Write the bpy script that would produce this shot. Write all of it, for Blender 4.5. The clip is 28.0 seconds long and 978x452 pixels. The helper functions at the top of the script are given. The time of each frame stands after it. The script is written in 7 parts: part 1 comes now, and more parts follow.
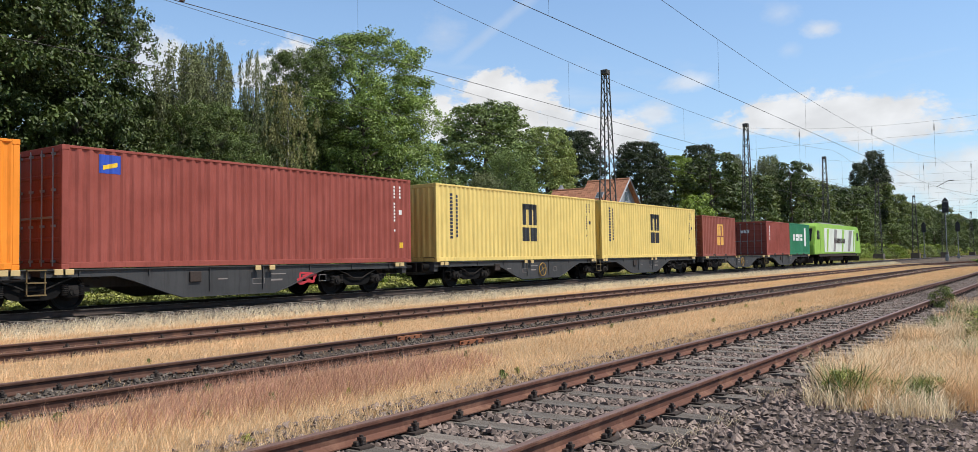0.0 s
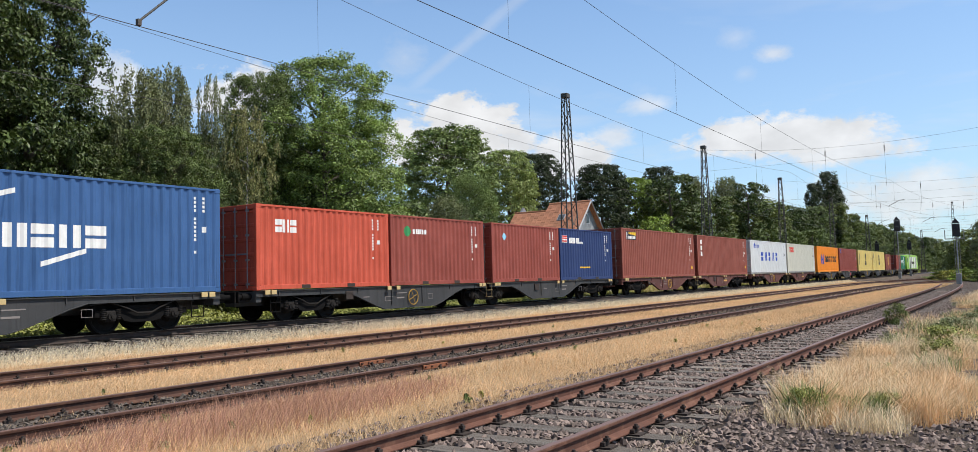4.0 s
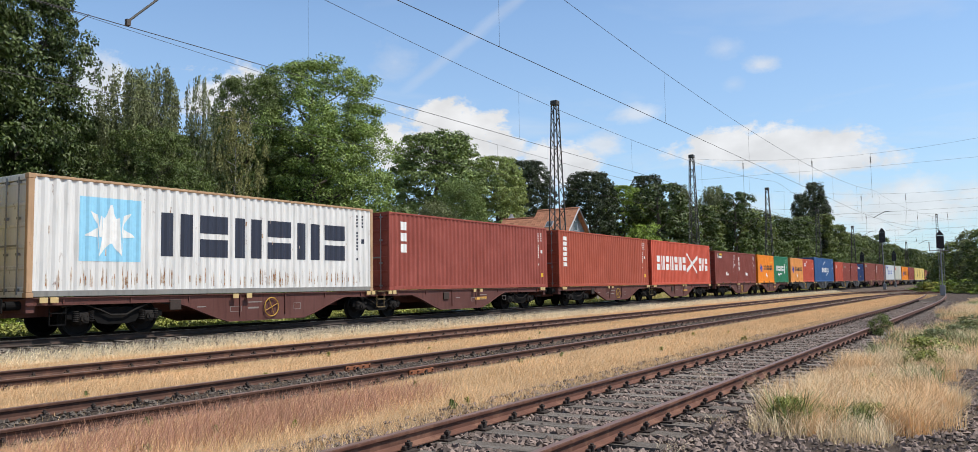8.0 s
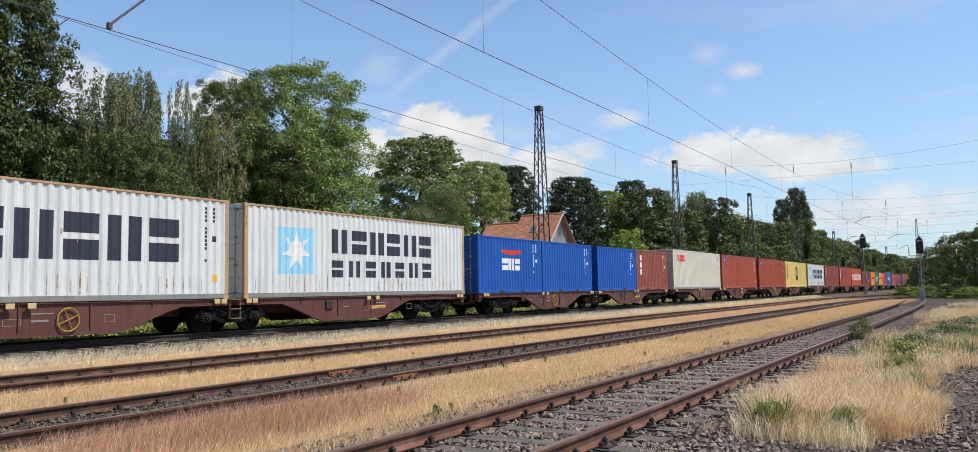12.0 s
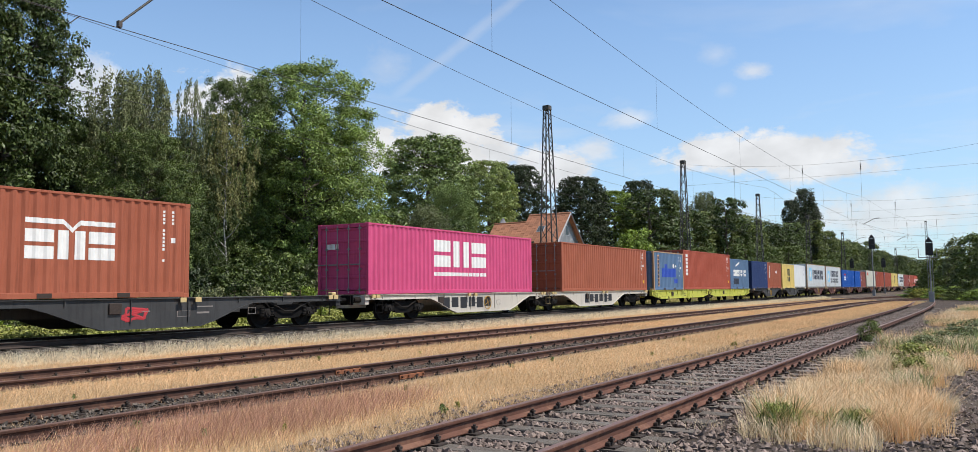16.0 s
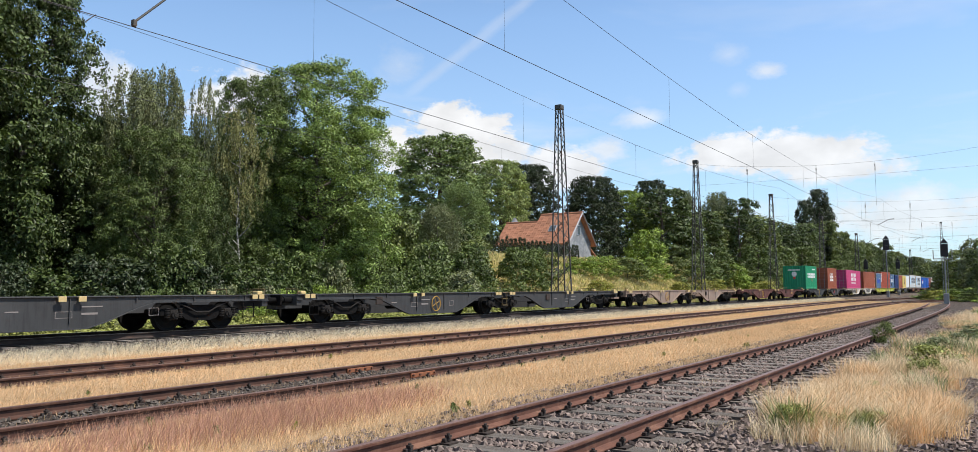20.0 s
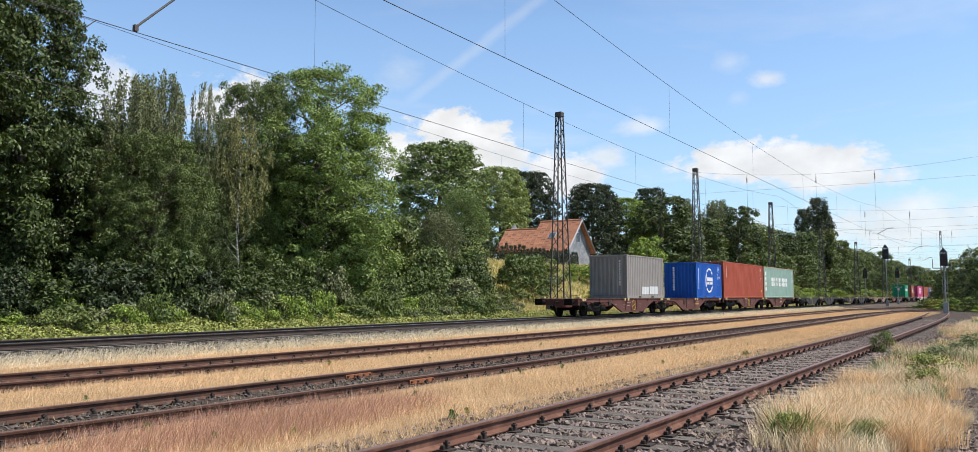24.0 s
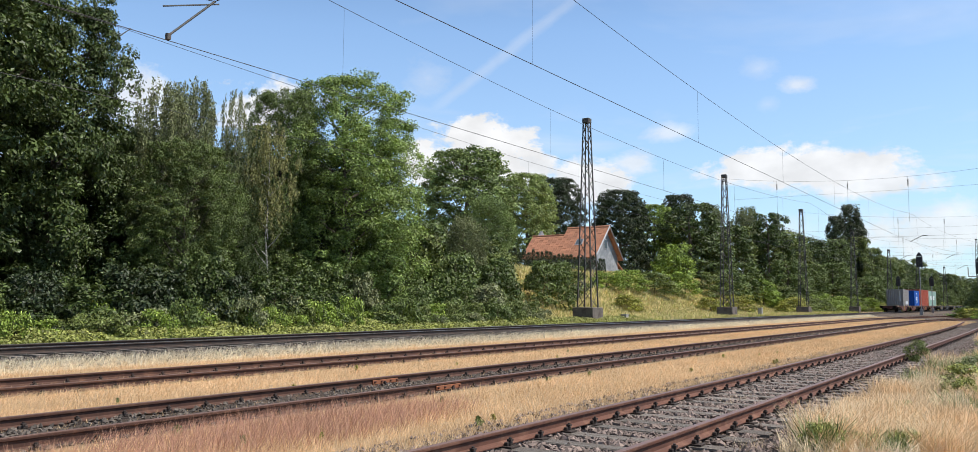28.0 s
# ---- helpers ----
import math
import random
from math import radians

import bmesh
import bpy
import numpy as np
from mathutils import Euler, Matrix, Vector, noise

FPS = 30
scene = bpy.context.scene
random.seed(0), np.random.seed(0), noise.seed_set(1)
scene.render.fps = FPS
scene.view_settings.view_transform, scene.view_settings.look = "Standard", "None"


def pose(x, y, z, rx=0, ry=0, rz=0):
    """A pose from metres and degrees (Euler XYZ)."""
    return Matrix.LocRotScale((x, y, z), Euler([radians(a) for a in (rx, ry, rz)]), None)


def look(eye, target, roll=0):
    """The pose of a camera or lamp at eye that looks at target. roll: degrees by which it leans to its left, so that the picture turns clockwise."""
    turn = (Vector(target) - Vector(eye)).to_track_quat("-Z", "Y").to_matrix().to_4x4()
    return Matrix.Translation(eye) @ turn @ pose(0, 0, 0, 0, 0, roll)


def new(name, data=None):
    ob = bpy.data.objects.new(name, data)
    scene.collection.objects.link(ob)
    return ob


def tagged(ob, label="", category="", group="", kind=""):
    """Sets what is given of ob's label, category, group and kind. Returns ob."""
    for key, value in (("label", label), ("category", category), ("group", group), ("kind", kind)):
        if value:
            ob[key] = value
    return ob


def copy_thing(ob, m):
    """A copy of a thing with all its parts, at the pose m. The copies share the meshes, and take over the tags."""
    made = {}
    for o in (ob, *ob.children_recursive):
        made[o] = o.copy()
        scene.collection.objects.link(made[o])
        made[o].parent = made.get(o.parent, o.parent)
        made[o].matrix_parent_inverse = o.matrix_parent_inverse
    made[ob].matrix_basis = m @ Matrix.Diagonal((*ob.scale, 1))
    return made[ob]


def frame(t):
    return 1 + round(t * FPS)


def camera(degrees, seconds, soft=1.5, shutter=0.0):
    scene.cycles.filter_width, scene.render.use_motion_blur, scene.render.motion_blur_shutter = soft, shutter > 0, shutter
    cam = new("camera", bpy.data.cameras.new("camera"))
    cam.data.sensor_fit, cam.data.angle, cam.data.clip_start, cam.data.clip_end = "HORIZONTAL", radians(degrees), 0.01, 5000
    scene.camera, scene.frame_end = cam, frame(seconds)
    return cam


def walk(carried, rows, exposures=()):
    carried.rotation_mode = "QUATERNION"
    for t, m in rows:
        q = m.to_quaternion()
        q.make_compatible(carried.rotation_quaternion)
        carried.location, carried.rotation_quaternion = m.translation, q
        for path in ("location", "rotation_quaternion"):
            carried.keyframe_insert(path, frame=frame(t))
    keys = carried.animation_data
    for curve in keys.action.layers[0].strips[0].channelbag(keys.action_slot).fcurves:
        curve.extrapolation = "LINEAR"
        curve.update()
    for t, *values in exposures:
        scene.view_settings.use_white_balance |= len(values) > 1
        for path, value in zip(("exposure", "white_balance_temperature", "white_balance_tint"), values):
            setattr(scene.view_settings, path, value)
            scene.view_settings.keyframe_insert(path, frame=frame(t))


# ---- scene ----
# The camera is held by hand beside the sidings: x runs along the line, y across it, z up.
cam = camera(61.82, 28.0, soft=0.6)
EYE = (0.0, 0.0, 1.5)


def aimed(yaw, pitch, roll):
    """A pose at the eye: degrees to the left of the line, upwards, and of lean."""
    m = Matrix.Translation(EYE) @ Euler((radians(90), 0, radians(yaw - 90))).to_matrix().to_4x4()
    return m @ pose(0, 0, 0, pitch) @ pose(0, 0, 0, 0, 0, roll)


VIEW = [
    (0, 35.594, 2.243, -0.880),
    (0.5, 35.360, 2.181, -0.891),
    (1, 34.919, 2.244, -0.924),
    (1.5, 34.487, 2.478, -1.045),
    (2, 34.031, 2.670, -1.088),
    (2.5, 33.700, 3.048, -1.212),
    (3, 33.375, 3.397, -1.450),
    (3.5, 33.159, 3.707, -1.627),
    (5.5, 32.358, 3.813, -1.336),
    (6, 32.347, 3.756, -1.307),
    (6.5, 32.356, 3.826, -1.065),
    (7, 32.243, 3.891, -0.797),
    (7.5, 32.131, 3.979, -0.782),
    (8, 32.075, 4.199, -0.892),
    (8.5, 31.959, 4.337, -0.788),
    (9, 31.841, 4.396, -0.792),
    (9.5, 31.654, 4.448, -0.895),
    (10, 31.436, 4.410, -0.958),
    (10.5, 31.367, 4.423, -1.027),
    (11, 31.208, 4.483, -0.978),
    (11.5, 31.080, 4.594, -1.024),
    (12, 30.950, 4.542, -0.936),
    (12.5, 30.838, 4.586, -1.016),
    (14.5, 30.883, 4.375, -0.838),
    (15, 31.038, 4.406, -0.849),
    (15.5, 31.346, 4.451, -0.698),
    (16, 31.478, 4.502, -0.609),
    (16.5, 31.521, 4.495, -0.626),
    (17, 31.538, 4.498, -0.713),
    (17.5, 31.502, 4.444, -0.540),
    (18, 31.469, 4.469, -0.406),
    (18.5, 31.479, 4.465, -0.311),
    (19, 31.682, 4.448, -0.235),
    (19.5, 31.947, 4.411, -0.265),
    (20, 32.301, 4.454, -0.299),
    (20.5, 32.292, 4.548, -0.263),
    (21, 32.257, 4.550, -0.089),
    (21.5, 32.281, 4.594, -0.041),
    (23.5, 32.167, 4.891, 0.044),
    (24, 32.273, 4.925, 0.025),
    (24.5, 32.500, 4.880, 0.041),
    (25, 32.703, 4.845, 0.131),
    (25.5, 32.994, 4.909, 0.217),
    (26, 33.259, 4.913, 0.309),
    (26.5, 33.522, 5.041, 0.316),
    (27, 33.749, 5.175, 0.365),
    (27.5, 34.005, 5.244, 0.368),
    (28, 34.169, 5.360, 0.330),
]
EXPOSED = [(0, 0.06), (3, 0.06), (6, 0.12), (8, 0.04), (12, 0.02), (15, 0.04), (17, 0.08), (20, 0.20), (25, 0.19), (28, 0.22)]
walk(cam, [(t, aimed(a, b, c)) for t, a, b, c in VIEW], EXPOSED)

# ---- light ----
SUN_ELEV, SUN_AZ = radians(58), radians(-68)          # azimuth from +x towards +y
sun_dir = Vector((math.cos(SUN_ELEV) * math.cos(SUN_AZ), math.cos(SUN_ELEV) * math.sin(SUN_AZ), math.sin(SUN_ELEV)))
sun = new("sun", bpy.data.lights.new("sun", "SUN"))
sun.data.energy, sun.data.angle, sun.data.color = 5.0, radians(0.53), (1.0, 0.955, 0.89)
sun.matrix_world = look(sun_dir * 100, (0, 0, 0))


def link(tree, a, b):
    tree.links.new(a, b)


class Nodes:
    """Short calls for a node tree."""

    def __init__(self, tree):
        self.tree = tree

    def add(self, kind):
        return self.tree.nodes.new(kind)

    def put(self, socket, value):
        if isinstance(value, bpy.types.NodeSocket):
            self.tree.links.new(value, socket)
        elif value is not None:
            socket.default_value = value

    def math(self, op, a, b=None, c=None, clamp=False):
        n = self.add("ShaderNodeMath")
        n.operation, n.use_clamp = op, clamp
        for s, v in zip(n.inputs, (a, b, c)):
            self.put(s, v)
        return n.outputs[0]

    def mix(self, f, a, b, blend="MIX"):
        n = self.add("ShaderNodeMix")
        n.data_type, n.blend_type = "RGBA", blend
        self.put(n.inputs[0], f), self.put(n.inputs[6], a), self.put(n.inputs[7], b)
        return n.outputs[2]

    def noise(self, scale, detail=4, rough=0.55, vector=None, distortion=0.0):
        n = self.add("ShaderNodeTexNoise")
        self.put(n.inputs["Vector"], vector)
        n.inputs["Scale"].default_value, n.inputs["Detail"].default_value = scale, detail
        n.inputs["Roughness"].default_value, n.inputs["Distortion"].default_value = rough, distortion
        return n.outputs["Fac"]

    def ramp(self, f, a, b, lo=0.0, hi=1.0):
        n = self.add("ShaderNodeMapRange")
        n.clamp = True
        self.put(n.inputs[0], f)
        for i, v in enumerate((a, b, lo, hi)):
            n.inputs[i + 1].default_value = v
        return n.outputs[0]

    def scaled(self, vector, x, y, z, shift=(0, 0, 0)):
        n = self.add("ShaderNodeMapping")
        self.put(n.inputs[0], vector)
        n.inputs[1].default_value, n.inputs[3].default_value = shift, (x, y, z)
        return n.outputs[0]


def n_grey(n, f):
    c = n.add("ShaderNodeCombineXYZ")
    for s in c.inputs:
        n.put(s, f)
    return c.outputs[0]


def build_sky():
    world = bpy.data.worlds.new("sky")
    scene.world = world
    world.use_nodes = True
    tree = world.node_tree
    tree.nodes.clear()
    n = Nodes(tree)
    sky = n.add("ShaderNodeTexSky")
    sky.sky_type, sky.sun_disc = "NISHITA", False
    sky.sun_elevation, sky.sun_rotation = SUN_ELEV, math.atan2(sun_dir.x, sun_dir.y)
    sky.air_density, sky.dust_density, sky.ozone_density, sky.altitude = 1.0, 0.6, 1.3, 60
    way = n.add("ShaderNodeTexCoord").outputs["Generated"]
    sep = n.add("ShaderNodeSeparateXYZ")
    link(tree, way, sep.inputs[0])
    x, y, z = sep.outputs
    # fair-weather clouds: flat heaps low over the horizon, thin veils above
    up = n.math("MAXIMUM", z, 0.02)
    flat = n.add("ShaderNodeCombineXYZ")
    n.put(flat.inputs[0], n.math("DIVIDE", x, up)), n.put(flat.inputs[1], n.math("DIVIDE", y, up))
    veil = n.noise(0.55, 5, 0.6, flat.outputs[0], 0.4)
    veil = n.math("MULTIPLY", n.ramp(veil, 0.50, 0.85), n.ramp(z, 0.05, 0.4, 0.6, 0.35))
    az = n.math("ARCTAN2", y, x)
    el = n.math("ARCSINE", z)
    polar = n.add("ShaderNodeCombineXYZ")
    n.put(polar.inputs[0], az), n.put(polar.inputs[1], n.math("MULTIPLY", el, 1.6))
    fluff = n.noise(19.0, 7, 0.66, polar.outputs[0], 0.15)
    mask = None
    # centre azimuth and elevation, half width and half height, in degrees
    for a0, e0, w, h, k in CLOUDS:
        da = n.math("DIVIDE", n.math("SUBTRACT", az, radians(a0)), radians(w))
        de = n.math("DIVIDE", n.math("SUBTRACT", el, radians(e0)), radians(h))
        d = n.math("SQRT", n.math("ADD", n.math("MULTIPLY", da, da), n.math("MULTIPLY", de, de)))
        one = n.math("ADD", n.math("SUBTRACT", 1.0, d), n.math("MULTIPLY", n.math("SUBTRACT", fluff, 0.5), 1.9))
        one = n.math("MULTIPLY", n.ramp(one, 0.06, 0.30 + 1.5 * (1 - k)), k)
        mask = one if mask is None else n.math("MAXIMUM", mask, one)
    # the same kind of cloud all round, out of view too
    wide = n.noise(2.2, 5, 0.6, polar.outputs[0], 0.2)
    behind = n.math("MULTIPLY", n.ramp(wide, 0.52, 0.62), n.ramp(n.math("COSINE", n.math("SUBTRACT", az, radians(31))), 0.75, 0.3))
    mask = n.math("MAXIMUM", n.math("MAXIMUM", mask, veil), n.math("MULTIPLY", behind, n.ramp(z, 0.02, 0.3, 0.25, 0.06)))
    # an old vapour trail, frayed and slanting
    along = n.math("ADD", n.math("MULTIPLY", n.math("SUBTRACT", az, radians(38.9)), -0.804), n.math("MULTIPLY", n.math("SUBTRACT", el, radians(12.9)), 0.595))
    across = n.math("ADD", n.math("MULTIPLY", n.math("SUBTRACT", az, radians(38.9)), 0.595), n.math("MULTIPLY", n.math("SUBTRACT", el, radians(12.9)), 0.804))
    trail = n.math("MULTIPLY", n.ramp(n.math("ABSOLUTE", n.math("ADD", across, n.math("MULTIPLY", n.math("SUBTRACT", fluff, 0.5), 0.012))), 0.009, 0.002), n.ramp(along, -0.01, 0.05))
    trail = n.math("MULTIPLY", trail, n.ramp(along, 0.4, 0.2, 0.0, 0.2))
    mask = n.math("MAXIMUM", mask, trail)
    haze = n.ramp(z, 0.0, 0.4, 0.5, 0.10)
    blue = n.mix(1.0, sky.outputs[0], (1.02, 1.28, 1.50, 1), "MULTIPLY")
    # the sky above the view is dimmed towards the zenith to lower the fill light
    blue = n.mix(1.0, blue, n_grey(n, n.ramp(z, 0.32, 0.7, 1.0, 0.3)), "MULTIPLY")
    col = n.mix(haze, blue, (4.7, 5.9, 7.1, 1))
    shade = n.ramp(n.noise(20.0, 4, 0.5, polar.outputs[0]), 0.3, 0.7, 5.9, 7.4)
    white = n.add("ShaderNodeCombineXYZ")
    n.put(white.inputs[0], shade), n.put(white.inputs[1], n.math("MULTIPLY", shade, 1.01)), n.put(white.inputs[2], n.math("MULTIPLY", shade, 1.03))
    col = n.mix(mask, col, white.outputs[0])
    bg = n.add("ShaderNodeBackground")
    link(tree, col, bg.inputs[0])
    bg.inputs[1].default_value = 0.116
    out = n.add("ShaderNodeOutputWorld")
    link(tree, bg.outputs[0], out.inputs[0])


CLOUDS = ((34.6, 10.4, 4.8, 2.9, 1.0), (38.0, 9.6, 3.4, 2.4, 1.0), (31.6, 9.2, 2.6, 1.9, 0.95), (27.0, 8.4, 3.6, 1.8, 0.95), (49.0, 12.6, 4.2, 2.6, 0.95), (24.0, 9.6, 2.2, 1.2, 0.7),
          (13.0, 8.9, 7.5, 1.6, 0.95), (9.0, 7.6, 5.0, 1.2, 0.9), (13.2, 14.3, 1.3, 0.8, 0.62), (15.6, 15.6, 1.6, 0.9, 0.38), (15.0, 13.2, 1.0, 0.7, 0.3), (21.5, 11.6, 2.3, 0.8, 0.6),
          (38.6, 15.6, 2.0, 1.7, 0.4), (5.0, 4.5, 9.0, 2.2, 0.75), (57.5, 12.5, 3.0, 3.0, 0.8), (15.0, 4.5, 6.0, 1.6, 0.5))
build_sky()

# ---- materials ----
MATS = {}


def surface(name, base, rough=0.8, metal=0.0, vary=0.25, scale=3.0, fine=40.0, bump=0.2, dist=0.01, island=0.0, obrand=0.0, spec=0.5, second=None,
            second_amount=0.5, second_scale=1.5, stretch=None, translucent=0.0, through_tint=(1.3, 1.4, 0.65)):
    """A procedural surface: base colour with broad and fine variation, patches of a second colour, and relief."""
    if name in MATS:
        return MATS[name]
    m = bpy.data.materials.new(name)
    m.use_nodes = True
    tree = m.node_tree
    n = Nodes(tree)
    bsdf = tree.nodes["Principled BSDF"]
    at = n.add("ShaderNodeTexCoord").outputs["Object"]
    if stretch:
        at = n.scaled(at, *stretch)
    broad, small = n.noise(scale, 5, 0.6, at), n.noise(fine, 3, 0.6, at)
    f = n.math("ADD", n.math("MULTIPLY", broad, 0.65), n.math("MULTIPLY", small, 0.35))
    dark = tuple(c * (1 - vary) for c in base) + (1,)
    light = tuple(min(1, c * (1 + vary)) for c in base) + (1,)
    col = n.mix(n.ramp(f, 0.3, 0.7), dark, light)
    if second:
        patch = n.noise(second_scale, 6, 0.65, at, 0.3)
        col = n.mix(n.ramp(patch, 0.62 - 0.3 * second_amount, 0.72 - 0.2 * second_amount), col, (*second, 1))
    if island:
        r = n.add("ShaderNodeNewGeometry").outputs["Random Per Island"]
        col = n.mix(1.0, col, n_grey(n, n.ramp(r, 0, 1, 1 - island, 1 + island)), "MULTIPLY")
    if obrand:
        r = n.add("ShaderNodeObjectInfo").outputs["Random"]
        col = n.mix(1.0, col, n_grey(n, n.ramp(r, 0, 1, 1 - obrand, 1 + obrand)), "MULTIPLY")
    link(tree, col, bsdf.inputs["Base Color"])
    link(tree, n.ramp(small, 0.2, 0.8, max(0.02, rough - 0.12), min(1, rough + 0.1)), bsdf.inputs["Roughness"])
    bsdf.inputs["Metallic"].default_value = metal
    bsdf.inputs["Specular IOR Level"].default_value = spec
    if bump:
        b = n.add("ShaderNodeBump")
        b.inputs["Strength"].default_value, b.inputs["Distance"].default_value = bump, dist
        link(tree, n.math("ADD", broad, small), b.inputs["Height"])
        link(tree, b.outputs[0], bsdf.inputs["Normal"])
    if translucent:
        tr = n.add("ShaderNodeBsdfTranslucent")
        link(tree, n.mix(1.0, col, (*through_tint, 1), "MULTIPLY"), tr.inputs[0])
        mx = n.add("ShaderNodeMixShader")
        mx.inputs[0].default_value = translucent
        link(tree, bsdf.outputs[0], mx.inputs[1]), link(tree, tr.outputs[0], mx.inputs[2])
        link(tree, mx.outputs[0], tree.nodes["Material Output"].inputs[0])
    MATS[name] = m
    return m


def paint(name, base, rust=0.25, fade=0.18, dirt=0.25, rough=0.62, streak=1.0):
    """Weathered lacquer on corrugated steel: faded patches, vertical run marks, scattered rust."""
    if name in MATS:
        return MATS[name]
    m = bpy.data.materials.new(name)
    m.use_nodes = True
    tree = m.node_tree
    n = Nodes(tree)
    bsdf = tree.nodes["Principled BSDF"]
    info = n.add("ShaderNodeObjectInfo")
    at = n.add("ShaderNodeTexCoord").outputs["Object"]
    shift = n.add("ShaderNodeVectorMath")
    shift.operation = "ADD"
    link(tree, at, shift.inputs[0])
    off = n.add("ShaderNodeCombineXYZ")
    n.put(off.inputs[0], n.math("MULTIPLY", info.outputs["Random"], 37.0))
    link(tree, off.outputs[0], shift.inputs[1])
    at = shift.outputs[0]
    runs = n.noise(2.0, 5, 0.65, n.scaled(at, 4.5, 4.5, 0.35))
    cloudy = n.noise(0.9, 5, 0.6, at)
    fine = n.noise(28.0, 4, 0.7, at)
    pale = tuple(min(1, c * (1 + fade) + 0.05 * fade) for c in base) + (1,)
    deep = tuple(c * (1 - dirt) for c in base) + (1,)
    col = n.mix(n.ramp(cloudy, 0.3, 0.7), (*base, 1), pale)
    col = n.mix(n.math("MULTIPLY", n.ramp(runs, 0.5, 0.72), 0.8 * streak), col, deep)
    spots = n.math("MULTIPLY", n.ramp(n.noise(5.0, 8, 0.75, n.scaled(at, 1, 1, 0.45)), 0.70 - 0.12 * rust, 0.76 - 0.1 * rust), n.ramp(fine, 0.3, 0.55))
    col = n.mix(n.math("MULTIPLY", spots, min(1, rust * 2.2)), col, (0.16, 0.058, 0.022, 1))
    link(tree, col, bsdf.inputs["Base Color"])
    link(tree, n.ramp(fine, 0.25, 0.75, rough - 0.1, rough + 0.15), bsdf.inputs["Roughness"])
    bsdf.inputs["Specular IOR Level"].default_value = 0.3
    b = n.add("ShaderNodeBump")
    b.inputs["Strength"].default_value, b.inputs["Distance"].default_value = 0.15, 0.004
    link(tree, n.math("ADD", fine, n.math("MULTIPLY", cloudy, 2.0)), b.inputs["Height"])
    link(tree, b.outputs[0], bsdf.inputs["Normal"])
    MATS[name] = m
    return m


def plain(name, base, rough=0.6, metal=0.0):
    return surface(name, base, rough, metal, vary=0.1, scale=6, fine=60, bump=0.05, dist=0.003)


STONE = surface("stone", (0.20, 0.15, 0.127), 0.92, vary=0.35, scale=9, fine=60, bump=0.4, dist=0.008, island=0.45)
STONEDARK = surface("dirty_stone", (0.105, 0.085, 0.07), 0.95, vary=0.35, scale=9, fine=60, bump=0.4, dist=0.008, island=0.5)
RAILRUST = surface("rusty_rail", (0.118, 0.048, 0.030), 0.8, 0.15, vary=0.35, scale=5, fine=70, bump=0.25, dist=0.004, second=(0.19, 0.092, 0.058), second_amount=0.4, second_scale=4)
RAILBROWN = surface("brown_rail", (0.072, 0.031, 0.020), 0.8, 0.15, vary=0.35, scale=5, fine=70, bump=0.25, dist=0.004, second=(0.13, 0.06, 0.036), second_amount=0.35, second_scale=4)
RAILDARK = surface("dark_rail", (0.038, 0.026, 0.021), 0.8, 0.15, vary=0.35, scale=5, fine=70, bump=0.25, dist=0.004, second=(0.075, 0.042, 0.03), second_amount=0.3, second_scale=4)
RAILTOP = surface("rail_head", (0.24, 0.145, 0.115), 0.5, 0.5, vary=0.2, scale=8, fine=60, bump=0.1, dist=0.002, stretch=(0.1, 1, 1))
RAILSHINE = surface("polished_rail", (0.5, 0.49, 0.48), 0.3, 0.9, vary=0.1, scale=8, fine=60, bump=0.05, dist=0.002)
TIMBER = surface("sleeper_wood", (0.17, 0.142, 0.12), 0.93, vary=0.4, scale=2, fine=30, bump=0.8, dist=0.02, obrand=0.3, stretch=(6, 0.8, 6), second=(0.21, 0.185, 0.16), second_amount=0.5)
CONCRETE = surface("concrete", (0.32, 0.30, 0.275), 0.9, vary=0.25, scale=1.5, fine=30, bump=0.4, dist=0.01, second=(0.18, 0.16, 0.14), second_amount=0.4)
OLDCONCRETE = surface("old_concrete", (0.15, 0.125, 0.108), 0.93, vary=0.35, scale=1.5, fine=30, bump=0.5, dist=0.012, second=(0.08, 0.06, 0.05), second_amount=0.5)
CLIPIRON = surface("clip_iron", (0.05, 0.036, 0.03), 0.8, 0.3, vary=0.35, scale=20, fine=90, bump=0.3, dist=0.004)
GALV = surface("galvanised", (0.27, 0.275, 0.28), 0.55, 0.4, vary=0.2, scale=2, fine=40, bump=0.1, dist=0.003)
MASTIRON = surface("mast_iron", (0.075, 0.075, 0.072), 0.75, 0.2, vary=0.3, scale=2, fine=40, bump=0.2, dist=0.004, second=(0.11, 0.07, 0.05), second_amount=0.3)
WIRE = plain("wire_copper", (0.045, 0.042, 0.045), 0.6, 0.3)
BARK = surface("bark", (0.11, 0.088, 0.068), 0.95, vary=0.4, scale=4, fine=30, bump=0.9, dist=0.03, stretch=(3, 3, 0.6))
BIRCHBARK = surface("birch_bark", (0.42, 0.40, 0.37), 0.85, vary=0.25, scale=4, fine=20, bump=0.4, dist=0.01, second=(0.06, 0.055, 0.05), second_amount=0.5, second_scale=3, stretch=(1, 1, 3))


